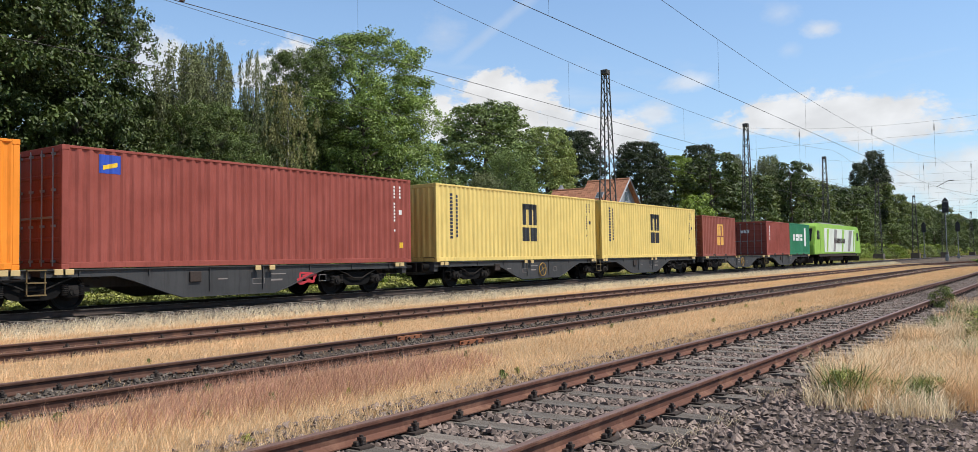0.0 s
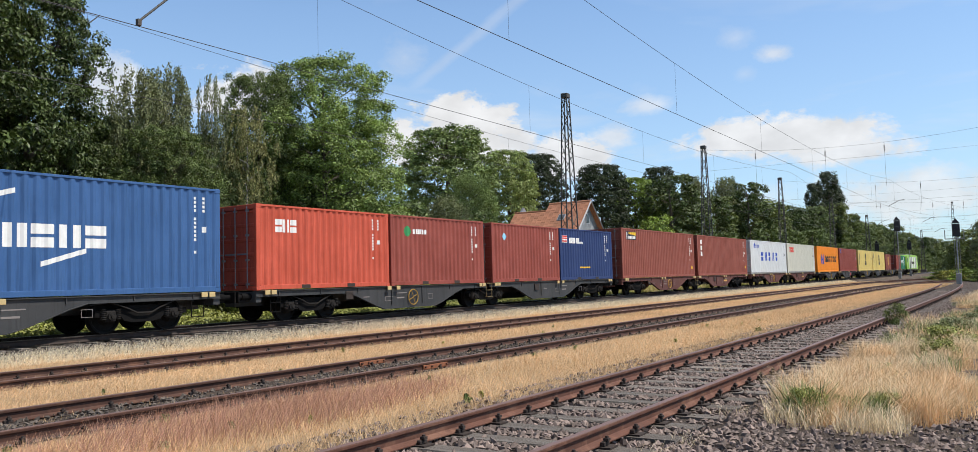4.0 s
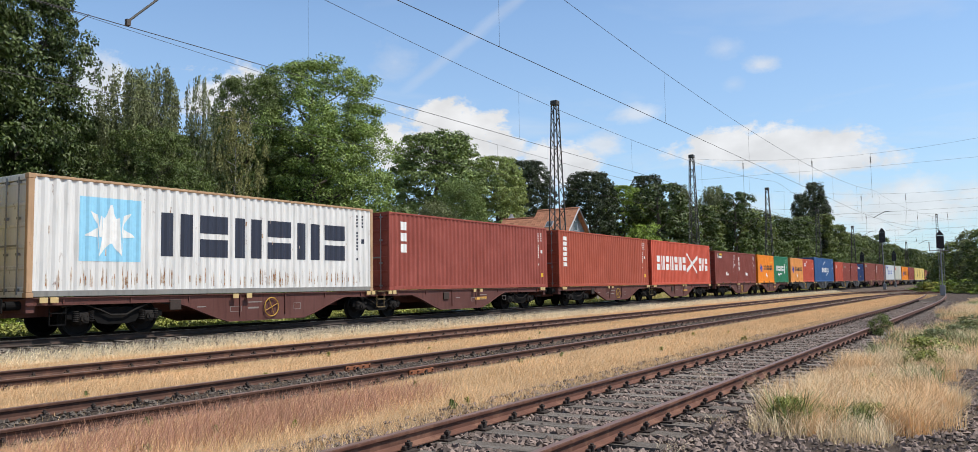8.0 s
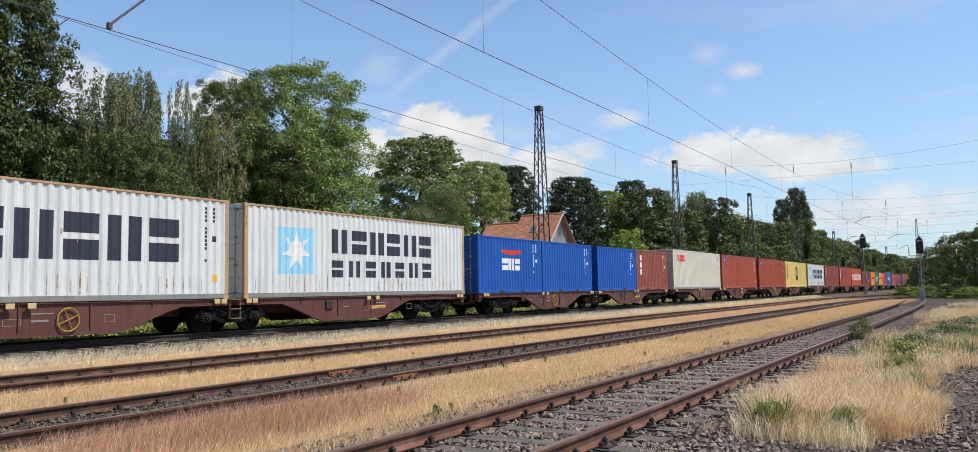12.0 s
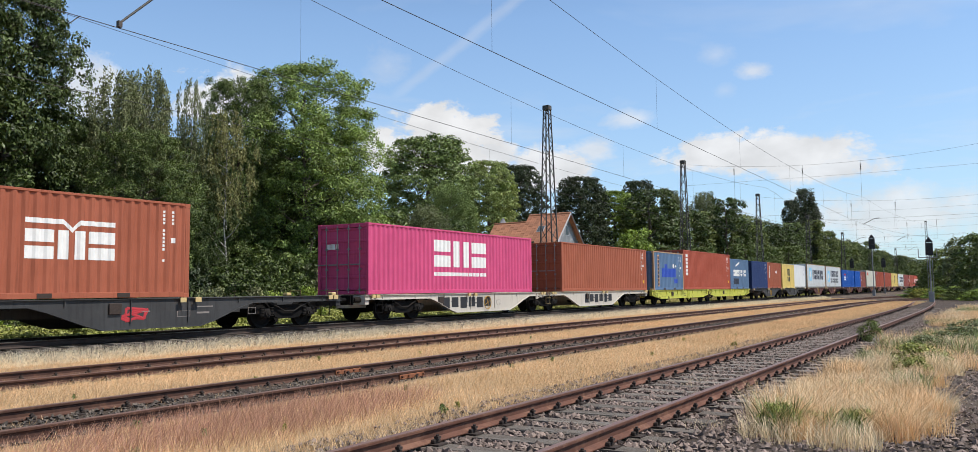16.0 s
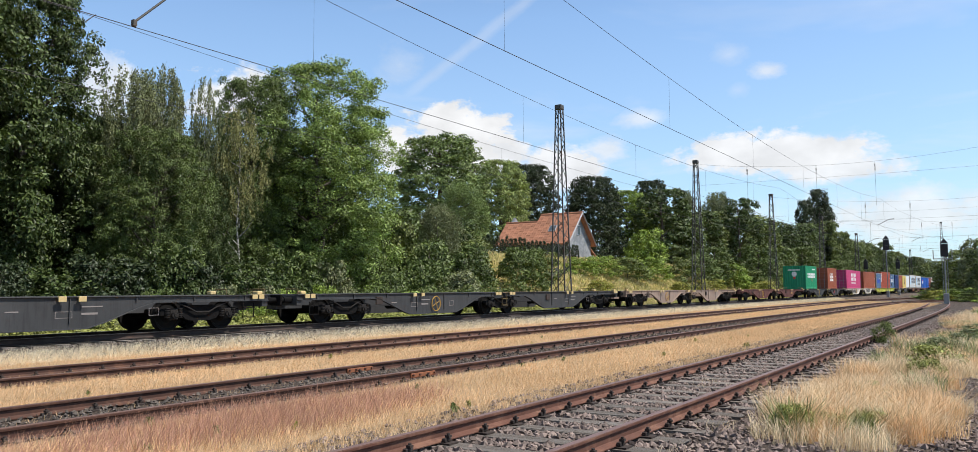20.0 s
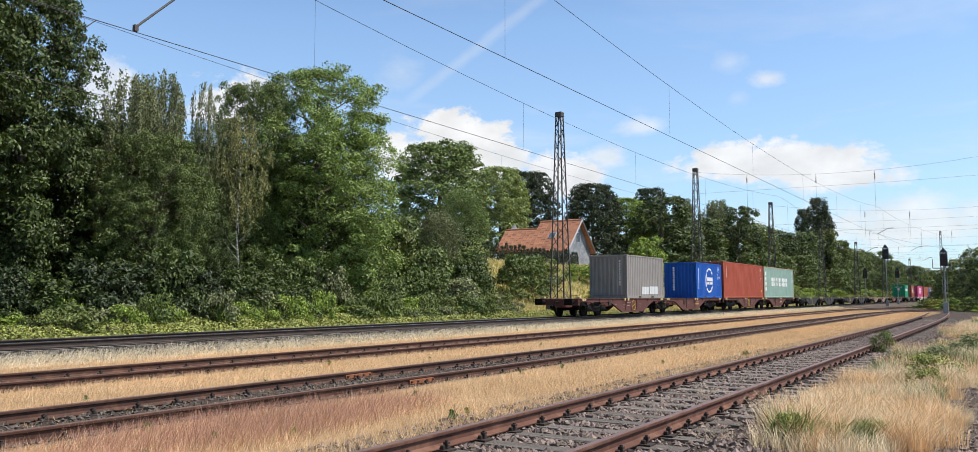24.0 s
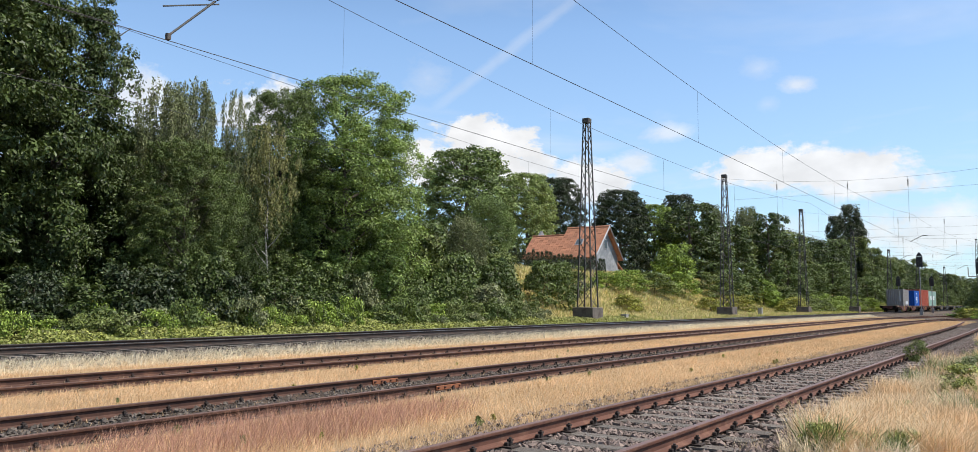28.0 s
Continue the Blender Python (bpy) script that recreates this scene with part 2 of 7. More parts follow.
def leaf(name, base, vary=0.35, tr=0.10):
    base = (base[0] * 1.07, base[1] * 0.99, base[2] * 1.06)
    return surface(name, base, 0.48, vary=vary, scale=0.35, fine=2.5, bump=0, island=0.6, spec=0.3, translucent=tr)


def straw(name, base, tr=0.25):
    return surface(name, base, 0.75, vary=0.22, scale=0.35, fine=1.6, bump=0, island=0.2, spec=0.25, translucent=tr, through_tint=(1.2, 1.1, 0.8))


# ---- shapes ----
def part(name, bm, material, parent=None, label="", m=None):
    """Links a bmesh as one mesh object under a thing or a part."""
    me = bpy.data.meshes.new(name)
    bm.to_mesh(me)
    bm.free()
    return placed(name, me, material, parent, label, m)


def placed(name, me, material, parent=None, label="", m=None):
    if material is not None and not me.materials:
        me.materials.append(material)
    ob = new(name, me)
    if material is not None and me.materials[0] != material:
        ob.material_slots[0].link = "OBJECT"
        ob.material_slots[0].material = material
    if parent is not None:
        ob.parent = parent
    if m is not None:
        ob.matrix_basis = m
    if label:
        ob["label"] = label
    return ob


def empty(name, label="", category="", group="", kind="", m=None):
    ob = tagged(new(name), label, category, group, kind)
    ob.empty_display_size = 0.2
    if m is not None:
        ob.matrix_basis = m
    return ob


def add_box(bm, x0, x1, y0, y1, z0, z1, bevel=0.0, m=None):
    made = bmesh.ops.create_cube(bm, size=1.0)["verts"]
    for v in made:
        v.co = ((x0 + x1) / 2 + v.co.x * (x1 - x0), (y0 + y1) / 2 + v.co.y * (y1 - y0), (z0 + z1) / 2 + v.co.z * (z1 - z0))
    if m is not None:
        bmesh.ops.transform(bm, matrix=m, verts=made)
    if bevel:
        edges = list({e for v in made for e in v.link_edges})
        bmesh.ops.bevel(bm, geom=edges, offset=bevel, segments=1, affect="EDGES", profile=0.5)
    return bm


def box(x0, x1, y0, y1, z0, z1, bevel=0.0):
    return add_box(bmesh.new(), x0, x1, y0, y1, z0, z1, bevel)


def add_rod(bm, a, b, r, sides=6, r2=None):
    a, b = Vector(a), Vector(b)
    d = b - a
    m = Matrix.Translation((a + b) / 2) @ d.to_track_quat("Z", "Y").to_matrix().to_4x4()
    bmesh.ops.create_cone(bm, cap_ends=True, segments=sides, radius1=r, radius2=r if r2 is None else r2, depth=d.length, matrix=m)
    return bm


def rod(a, b, r, sides=6, r2=None):
    return add_rod(bmesh.new(), a, b, r, sides, r2)


def add_lathe(bm, rings, sides=20, axis="Y", centre=(0, 0, 0)):
    """Turned body: rings of (radius, place along the axis)."""
    loops = []
    for r, h in rings:
        loop = []
        for i in range(sides):
            a = 2 * math.pi * i / sides
            c, s = r * math.cos(a), r * math.sin(a)
            p = {"Y": (c, h, s), "Z": (c, s, h), "X": (h, c, s)}[axis]
            loop.append(bm.verts.new(Vector(p) + Vector(centre)))
        loops.append(loop)
    for a, b in zip(loops, loops[1:]):
        for i in range(sides):
            bm.faces.new((a[i], a[(i + 1) % sides], b[(i + 1) % sides], b[i]))
    bm.faces.new(loops[0][::-1]), bm.faces.new(loops[-1])
    bmesh.ops.recalc_face_normals(bm, faces=bm.faces)
    return bm


def raw_mesh(name, verts, faces, smooth=False):
    """A mesh from numpy arrays: faces all of one size."""
    verts, faces = np.asarray(verts, np.float32), np.asarray(faces, np.int32)
    me = bpy.data.meshes.new(name)
    k = faces.shape[1]
    me.vertices.add(len(verts)), me.loops.add(faces.size), me.polygons.add(len(faces))
    me.vertices.foreach_set("co", verts.ravel())
    me.loops.foreach_set("vertex_index", faces.ravel())
    me.polygons.foreach_set("loop_start", np.arange(0, faces.size, k, dtype=np.int32))
    me.polygons.foreach_set("loop_total", np.full(len(faces), k, np.int32))
    me.polygons.foreach_set("use_smooth", np.full(len(faces), smooth, bool))
    me.update(calc_edges=True)
    return me


def extrude_profile(profile, stations):
    """A closed profile of (across, up) drawn along stations of (x, y, z, heading)."""
    verts, faces = [], []
    k = len(profile)
    for x, y, z, a in stations:
        for u, w in profile:
            verts.append((x - u * math.sin(a), y + u * math.cos(a), z + w))
    for i in range(len(stations) - 1):
        for j in range(k):
            a, b = i * k + j, i * k + (j + 1) % k
            faces.append((a, b, b + k, a + k))
    return raw_mesh("drawn", verts, faces)


# ---- lie of the line ----
MAIN_Y, MAIN_RAIL = 20.15, 0.42


def main_y(x):
    """The main track: straight past the viewer, then a wide curve to the right."""
    return MAIN_Y - 0.0012 * max(0.0, x - 16) - 2.6e-5 * max(0.0, x - 60) ** 2


def bend(y0, start, radius):
    def f(x):
        d = max(0.0, x - start)
        return y0 - d * d / (2 * radius)
    return f


# centre line, height of the rail head, from x, to x
TRACKS = {"near": (bend(3.93, 42, -700), 0.20, -14, 80), "middle": (bend(9.27, 68, 170), 0.15, -14, 112), "far": (bend(14.1, 82, 210), 0.15, -14, 130)}


def smoothstep(a, b, v):
    t = min(1.0, max(0.0, (v - a) / (b - a)))
    return t * t * (3 - 2 * t)


def ground_z(x, y):
    """Height of the bare ground: flat yard, the raised bed of the main line, the bank behind it."""
    z = 0.0
    d = y - main_y(x)
    if abs(d) < 6:
        z = max(z, 0.20 * (1 - smoothstep(1.75, 3.0, abs(d))))
    if d > 2.0:
        z = max(z, 0.15 * smoothstep(2.0, 4.0, d))
        rise = 4.9 * smoothstep(8.5, 24, d) + 5.5 * smoothstep(24, 120, d)
        z += rise * smoothstep(-60, 35, x) * (1 - 0.45 * smoothstep(150, 420, x))
    return z


def build_ground():
    xs = np.concatenate([np.linspace(-3200, -220, 10)[:-1], np.linspace(-220, -20, 24)[:-1], np.arange(-20, 60, 1.0), np.arange(60, 200, 4.0), np.linspace(200, 520, 40)[:-1], np.linspace(520, 4200, 14)])
    ys = np.concatenate([np.linspace(-3000, -60, 8)[:-1], np.linspace(-60, -6, 10)[:-1], np.arange(-6, 16.5, 1.0), np.arange(16.5, 24.5, 0.25), np.arange(24.5, 50, 1.0), np.linspace(50, 220, 20)[:-1], np.linspace(220, 3200, 10)])
    verts = []
    for x in xs:
        for y in ys:
            r = 0.035 * noise.noise(Vector((x * 0.45, y * 0.45, 0.0))) if abs(x) < 90 and y < 60 else 0.0
            verts.append((x, y, ground_z(x, y) + r))
    k = len(ys)
    faces = [(i * k + j, (i + 1) * k + j, (i + 1) * k + j + 1, i * k + j + 1) for i in range(len(xs) - 1) for j in range(k - 1)]
    me = raw_mesh("ground", verts, faces, True)
    tagged(placed("ground", me, ground_material()), "dry straw-coloured railway yard soil, gravel and grassy bank", "ground", kind="structure")


def ground_material():
    m = bpy.data.materials.new("yard_ground")
    m.use_nodes = True
    tree = m.node_tree
    n = Nodes(tree)
    bsdf = tree.nodes["Principled BSDF"]
    at = n.add("ShaderNodeTexCoord").outputs["Object"]
    sep = n.add("ShaderNodeSeparateXYZ")
    link(tree, at, sep.inputs[0])
    x, y, z = sep.outputs
    wob = n.math("MULTIPLY", n.math("SUBTRACT", n.noise(0.5, 5, 0.6, at), 0.5), 1.6)
    yy = n.math("ADD", y, wob)
    fine, mid, broad = n.noise(34, 4, 0.7, at), n.noise(5, 5, 0.65, at), n.noise(0.35, 5, 0.6, at)
    strawc = n.mix(n.ramp(mid, 0.3, 0.7), (0.38, 0.25, 0.14, 1), (0.54, 0.385, 0.23, 1))
    soil = n.mix(n.ramp(mid, 0.3, 0.7), (0.10, 0.078, 0.06, 1), (0.19, 0.15, 0.115, 1))
    # gravel tone darkened to paint in the shade between the loose stones
    gravel = n.mix(n.ramp(fine, 0.3, 0.7), (0.040, 0.031, 0.026, 1), (0.125, 0.096, 0.080, 1))
    green = n.mix(n.ramp(mid, 0.3, 0.7), (0.06, 0.09, 0.025, 1), (0.16, 0.17, 0.05, 1))
    # gravel round the near siding and by the path; straw between the tracks; growth behind the line
    near = n.math("MULTIPLY", n.ramp(yy, 1.0, 1.6), n.ramp(yy, 6.0, 5.3))
    col = n.mix(near, n.mix(n.ramp(broad, 0.42, 0.6), gravel, soil), gravel)
    between = n.math("MULTIPLY", n.ramp(yy, 5.3, 6.0), n.ramp(yy, 18.2, 17.7))
    between = n.math("MULTIPLY", between, n.ramp(n.math("ADD", x, n.math("MULTIPLY", wob, 6.0)), 90, 75))
    col = n.mix(between, col, strawc)
    grime = n.mix(n.ramp(fine, 0.3, 0.7), (0.045, 0.034, 0.027, 1), (0.12, 0.092, 0.074, 1))
    old = n.math("MULTIPLY", n.ramp(y, 8.2, 8.5), n.ramp(y, 10.25, 10.0))
    col = n.mix(n.math("MULTIPLY", old, n.ramp(mid, 0.2, 0.42)), col, grime)
    older = n.math("MULTIPLY", n.ramp(y, 13.2, 13.4), n.ramp(y, 15.0, 14.8))
    col = n.mix(n.math("MULTIPLY", older, n.ramp(mid, 0.42, 0.6)), col, grime)
    bed = n.math("MULTIPLY", n.ramp(y, 17.5, 17.9), n.ramp(y, 23.2, 22.6))
    bed = n.math("MULTIPLY", bed, n.ramp(x, 130, 100))
    col = n.mix(bed, col, n.mix(0.5, gravel, grime))
    col = n.mix(n.ramp(yy, 23.0, 24.0), col, n.mix(n.math("MULTIPLY", n.math("MULTIPLY", n.ramp(broad, 0.36, 0.56), 0.85), n.ramp(x, 36, 46)), green, strawc))
    link(tree, col, bsdf.inputs["Base Color"])
    bsdf.inputs["Roughness"].default_value = 0.97
    bsdf.inputs["Specular IOR Level"].default_value = 0.2
    b = n.add("ShaderNodeBump")
    b.inputs["Strength"].default_value, b.inputs["Distance"].default_value = 0.9, 0.05
    link(tree, n.math("ADD", fine, mid), b.inputs["Height"])
    link(tree, b.outputs[0], bsdf.inputs["Normal"])
    return m


# ---- railway tracks ----
HALF_RAIL = [(0.0625, 0.0), (0.0625, 0.010), (0.02, 0.028), (0.009, 0.04), (0.009, 0.105), (0.033, 0.118), (0.0345, 0.138), (0.026, 0.149)]
RAIL = [(u, w - 0.149) for u, w in HALF_RAIL] + [(-u, w - 0.149) for u, w in HALF_RAIL[::-1]]


def stations(f, z, x0, x1, off, step=1.0):
    out = []
    x = x0
    while x <= x1 + 1e-6:
        a = math.atan2(f(x + 0.5) - f(x - 0.5), 1.0)
        out.append((x - off * math.sin(a), f(x) + off * math.cos(a), z, a))
        x += step
    return out


def sleeper_mesh(length, width, height, seed):
    bm = box(-width / 2, width / 2, -length / 2, length / 2, -height, 0, 0.012)
    rnd = random.Random(seed)
    for v in bm.verts:
        v.co += Vector((rnd.uniform(-.008, .008), rnd.uniform(-.03, .03), rnd.uniform(-.008, .004)))
    me = bpy.data.meshes.new("sleeper")
    bm.to_mesh(me)
    bm.free()
    return me


def chair_mesh():
    """Ribbed base plate with clamps and bolts on both sides of the rail foot."""
    bm = box(-0.08, 0.08, -0.17, 0.17, 0, 0.016)
    for s in (-1, 1):
        add_box(bm, -0.055, 0.055, s * 0.085 - 0.022, s * 0.085 + 0.022, 0.016, 0.055, 0.006)
        add_rod(bm, (0, s * 0.105, 0.03), (0, s * 0.105, 0.10), 0.017, 6)
        add_box(bm, -0.024, 0.024, s * 0.105 - 0.024, s * 0.105 + 0.024, 0.062, 0.084)
    me = bpy.data.meshes.new("rail_clamp")
    bm.to_mesh(me)
    bm.free()
    return me


SLEEPERS = {}


def build_track(key, label, x_pieces, spacing, rail_mat, head_mat, sleeper_mat, sleeper_h=0.06, buried=0.0, chairs=True):
    f, z, x0, x1 = TRACKS[key] if key in TRACKS else (main_y, MAIN_RAIL, -260, 420)
    thing = empty("railway_track", label, "railway track", kind="structure")
    SLEEPERS[key] = []
    for s in (-1, 1):
        off = s * 0.7525
        step = 1.5 if key in TRACKS else 4.0
        me = extrude_profile(RAIL, stations(f, z, x0, x1, off, step))
        rail = placed("rail", me, rail_mat, thing)
        head = [(u, w + 0.002) for u, w in ((0.03, -0.012), (0.034, -0.004), (0.024, 0.0), (-0.024, 0.0), (-0.034, -0.004), (-0.03, -0.012))]
        placed("running_surface", extrude_profile(head, stations(f, z, x0, x1, off, step)), head_mat, rail, "worn top of the rail head")
    meshes = [sleeper_mesh(2.55, 0.25, 0.16, i) for i in range(5)]
    chair = chair_mesh()
    rnd = random.Random(len(key))
    x = x_pieces[0]
    i = 0
    while x < x_pieces[1]:
        a = math.atan2(f(x + 0.5) - f(x - 0.5), 1.0)
        top = z - 0.149 - 0.016
        sl = placed("sleeper", meshes[i % 5], sleeper_mat, thing, m=pose(x, f(x), top - buried, 0, 0, math.degrees(a) + rnd.uniform(-1.0, 1.0)))
        if chairs:
            for s in (-1, 1):
                placed("rail_clamp", chair, CLIPIRON, sl, m=pose(0, s * 0.7525, buried))
        SLEEPERS[key].append(x)
        x += spacing * rnd.uniform(0.96, 1.04)
        i += 1
    return thing


build_ground()
build_track("near", "rusty unused siding with worn wooden sleepers on gravel", (-3.5, 62), 0.63, RAILRUST, RAILTOP, TIMBER)
build_track("middle", "rusty siding with weathered sleepers overgrown by dry grass", (-2, 70), 0.63, RAILBROWN, RAILTOP, TIMBER, buried=0.02)
FRESHRUST = surface("fresh_rust", (0.25, 0.09, 0.04), 0.85, vary=0.35, scale=8, fine=60, bump=0.3, dist=0.004)
for fy, fx in ((9.27 + 0.7525, 11.4), (9.27 - 0.7525, 11.3)):
    joint = empty("rail_joint", "freshly rusted fishplates joining two rails", "rail joint", "rail joints", m=pose(fx, fy, 0.15))
    for s in (-1, 1):
        plate = part("fishplate", box(-0.34, 0.34, s * 0.028 - 0.012, s * 0.028 + 0.012, -0.118, -0.045, 0.004), FRESHRUST, joint)
        for q in (-0.3, -0.12, 0.12, 0.3):
            part("bolt", rod((q, s * 0.04, -0.075), (q, s * 0.075, -0.075), 0.018, 6), RAILRUST, plate)
build_track("far", "rusty siding almost buried in dry grass", (0, 60), 0.63, RAILBROWN, RAILTOP, TIMBER, buried=0.03)
build_track("main", "main line track in use, on raised ballast", (-8, 110), 0.6, RAILDARK, RAILSHINE, TIMBER, chairs=False)


# ---- the train ----
def travel(t):
    """Metres gone since the start."""
    slips = ((0, 0.19), (11, 0.12), (17, 0.0), (28, 0.0))
    return 24.835 * t + float(np.interp(t, [a for a, _ in slips], [b for _, b in slips]))


MOVERS = []                                             # (thing, place along the train)
WALL, DECK = 1.219, 1.39 - MAIN_RAIL


def ride_rows(s, up):
    rows = []
    for t in (0, 2, 4, 6, 8, 10.5, 12.4, 14.5, 17, 18.5, 20, 22, 23.5, 25, 26.5, 28):
        x = s + travel(t)
        a = math.atan2(main_y(x + 2) - main_y(x - 2), 4.0)
        rows.append((t, pose(x, main_y(x), MAIN_RAIL + up, 0, 0, math.degrees(a))))
    return rows


# containers: length 20 or 40 feet, low or high; frame, corrugated walls, doors
CORR = 0.036


def corrugation(length):
    """Breakpoints (u, depth) of the trapezoid wall profile over the length."""
    n = max(2, round(length / 0.278))
    p = length / n
    pts = [(0.0, 0.0)]
    for i in range(n):
        u = i * p
        pts += [(u + 0.13 * p, 0.0), (u + 0.37 * p, CORR), (u + 0.63 * p, CORR), (u + 0.87 * p, 0.0)]
    pts.append((length, 0.0))
    return pts


def depth_at(pts, u):
    return float(np.interp(u, [a for a, _ in pts], [b for _, b in pts]))


def wall_mesh(length, height, name):
    """Corrugated sheet in the x-z plane, outer face towards -y."""
    pts = corrugation(length)
    k = len(pts)
    verts = [(u, d, 0) for u, d in pts] + [(u, d, height) for u, d in pts] + [(u, d + 0.012, 0) for u, d in pts] + [(u, d + 0.012, height) for u, d in pts]
    faces = []
    for i in range(k - 1):
        faces += [(i, i + 1, k + i + 1, k + i), (2 * k + i + 1, 2 * k + i, 3 * k + i, 3 * k + i + 1)]
    return raw_mesh(name, verts, faces)


class Box:
    """Shared meshes of one container size."""
    made = {}

    def __init__(self, feet, high):
        L = self.L = 6.058 if feet == 20 else 12.192
        H = self.H = 2.896 if high else 2.591
        P = 0.15
        self.side = wall_mesh(L - 2 * P, H - 0.16 - 0.07, "side_wall")
        self.end = wall_mesh(2.438 - 2 * P, H - 0.16 - 0.09, "end_wall")
        bm = bmesh.new()
        n = round(L / 0.42)
        add_box(bm, -L / 2 + 0.1, L / 2 - 0.1, -WALL + 0.06, WALL - 0.06, H - 0.035, H - 0.022)
        for i in range(n):
            x = -L / 2 + 0.3 + (L - 0.6) * (i + 0.5) / n
            add_box(bm, x - 0.1, x + 0.1, -WALL + 0.14, WALL - 0.14, H - 0.022, H - 0.006)
        self.roof = self.keep(bm, "roof")
        self.base = self.keep(box(-L / 2 + 0.15, L / 2 - 0.15, -WALL + 0.09, WALL - 0.09, 0.06, 0.16), "floor_frame")
        bm = bmesh.new()
        add_box(bm, -L / 2 + P, L / 2 - P, -0.03, 0.03, 0.02, 0.16, 0.006)
        self.low_rail = self.keep(bm, "bottom_rail")
        self.top_rail = self.keep(box(-L / 2 + P, L / 2 - P, -0.03, 0.03, H - 0.07, H - 0.005, 0.008), "top_rail")
        self.post = self.keep(box(-0.075, 0.075, -0.06, 0.06, 0.118, H - 0.118, 0.012), "corner_post")
        bm = box(-0.089, 0.089, -0.081, 0.081, -0.059, 0.059, 0.008)
        self.casting = self.keep(bm, "corner_casting")
        bm = box(-0.05, 0.05, -WALL + 0.15, WALL - 0.15, 0.0, 0.14, 0.008)
        self.sill = self.keep(bm, "end_sill")
        # a door leaf: one folded sheet with five recessed fields
        w, h = 1.06, H - 0.34
        prof = [(0.0, 0.0)]
        for i in range(5):
            a, b = 0.06 + i * (h - 0.06) / 5, (i + 1) * (h - 0.06) / 5
            prof += [(a, 0.0), (a + 0.03, 0.028), (b - 0.03, 0.028), (b, 0.0)]
        prof.append((h, 0.0))
        bm = bmesh.new()
        rows = [[bm.verts.new((d, y, z)) for z, d in prof] for y in (0.0, w)]
        back = [[bm.verts.new((0.04, y, z)) for z in (0.0, h)] for y in (0.0, w)]
        for a, b, c, d in zip(rows[0], rows[0][1:], rows[1][1:], rows[1]):
            bm.faces.new((d, c, b, a))
        bm.faces.new((back[0][0], back[0][1], back[1][1], back[1][0]))
        bm.faces.new([*rows[0], back[0][1], back[0][0]])
        bm.faces.new([*rows[1][::-1], back[1][0], back[1][1]])
        bm.faces.new((rows[0][-1], rows[1][-1], back[1][1], back[0][1]))
        bm.faces.new((rows[0][0], back[0][0], back[1][0], rows[1][0]))
        self.leaf = self.keep(bm, "door")
        bm = bmesh.new()
        add_rod(bm, (-0.05, 0, -0.1), (-0.05, 0, h + 0.1), 0.018, 8)
        for z in (0.02, h * 0.33, h * 0.66, h - 0.02):
            add_box(bm, -0.075, 0.0, -0.045, 0.045, z - 0.03, z + 0.03)
        add_box(bm, -0.085, -0.055, -0.02, 0.42, h * 0.40, h * 0.40 + 0.045)
        self.bar = self.keep(bm, "locking_bar")
        self.pocket = self.keep(box(-0.18, 0.18, -0.004, 0.02, 0.03, 0.145), "fork_pocket")

    def keep(self, bm, name):
        me = bpy.data.meshes.new(name)
        bm.to_mesh(me)
        bm.free()
        return me


def box_kind(feet, high):
    key = (feet, high)
    if key not in Box.made:
        Box.made[key] = Box(feet, high)
    return Box.made[key]


def band_faces(k, outline, sheet, lift, verts, faces):
    u0, u1, bands = outline
    pts = corrugation((k.L if sheet == "side" else 2.438) - 0.3)
    us = sorted({u0, u1, *[u for u, _ in pts if u0 < u < u1], *np.linspace(u0, u1, max(3, int((u1 - u0) / 0.06)))})
    for a, b in zip(us, us[1:]):
        if b - a < 1e-4:
            continue
        la, lb = bands(a + 1e-5), bands(b - 1e-5)
        for (p, q), (r, s) in zip(la, lb):
            i = len(verts)
            da, db = depth_at(pts, a) - lift, depth_at(pts, b) - lift
            verts += [(a, da, p), (b, db, r), (b, db, s), (a, da, q)]
            faces.append((i, i + 1, i + 2, i + 3))


def decal(thing, k, name, outlines, material, sheet="side", label="", lift=0.004):
    """Painted marks that follow the wall's waves. An outline is (from, to, bands), and bands(u) gives (low, high) pairs at the place u."""
    verts, faces = [], []
    for o in outlines if isinstance(outlines, list) else [outlines]:
        band_faces(k, o, sheet, lift, verts, faces)
    if not faces:
        return None
    me = raw_mesh(name, verts, faces)
    bm = bmesh.new()
    bm.from_mesh(me)
    bmesh.ops.remove_doubles(bm, verts=bm.verts, dist=0.0005)
    bm.to_mesh(me)
    bm.free()
    ob = placed(name, me, material, thing, label, wall_place(k, sheet))
    if isinstance(outlines, list) and len(outlines) > 1:
        tagged(ob, kind="stuff")
    return ob


def wall_place(k, sheet):
    if sheet == "side":
        return pose(-k.L / 2 + 0.15, -WALL + 0.012, 0.16)
    return pose(-k.L / 2 + 0.02, WALL - 0.15, 0.16, 0, 0, -90)


def rect(u0, u1, v0, v1):
    return u0, u1, lambda u: [(v0, v1)]


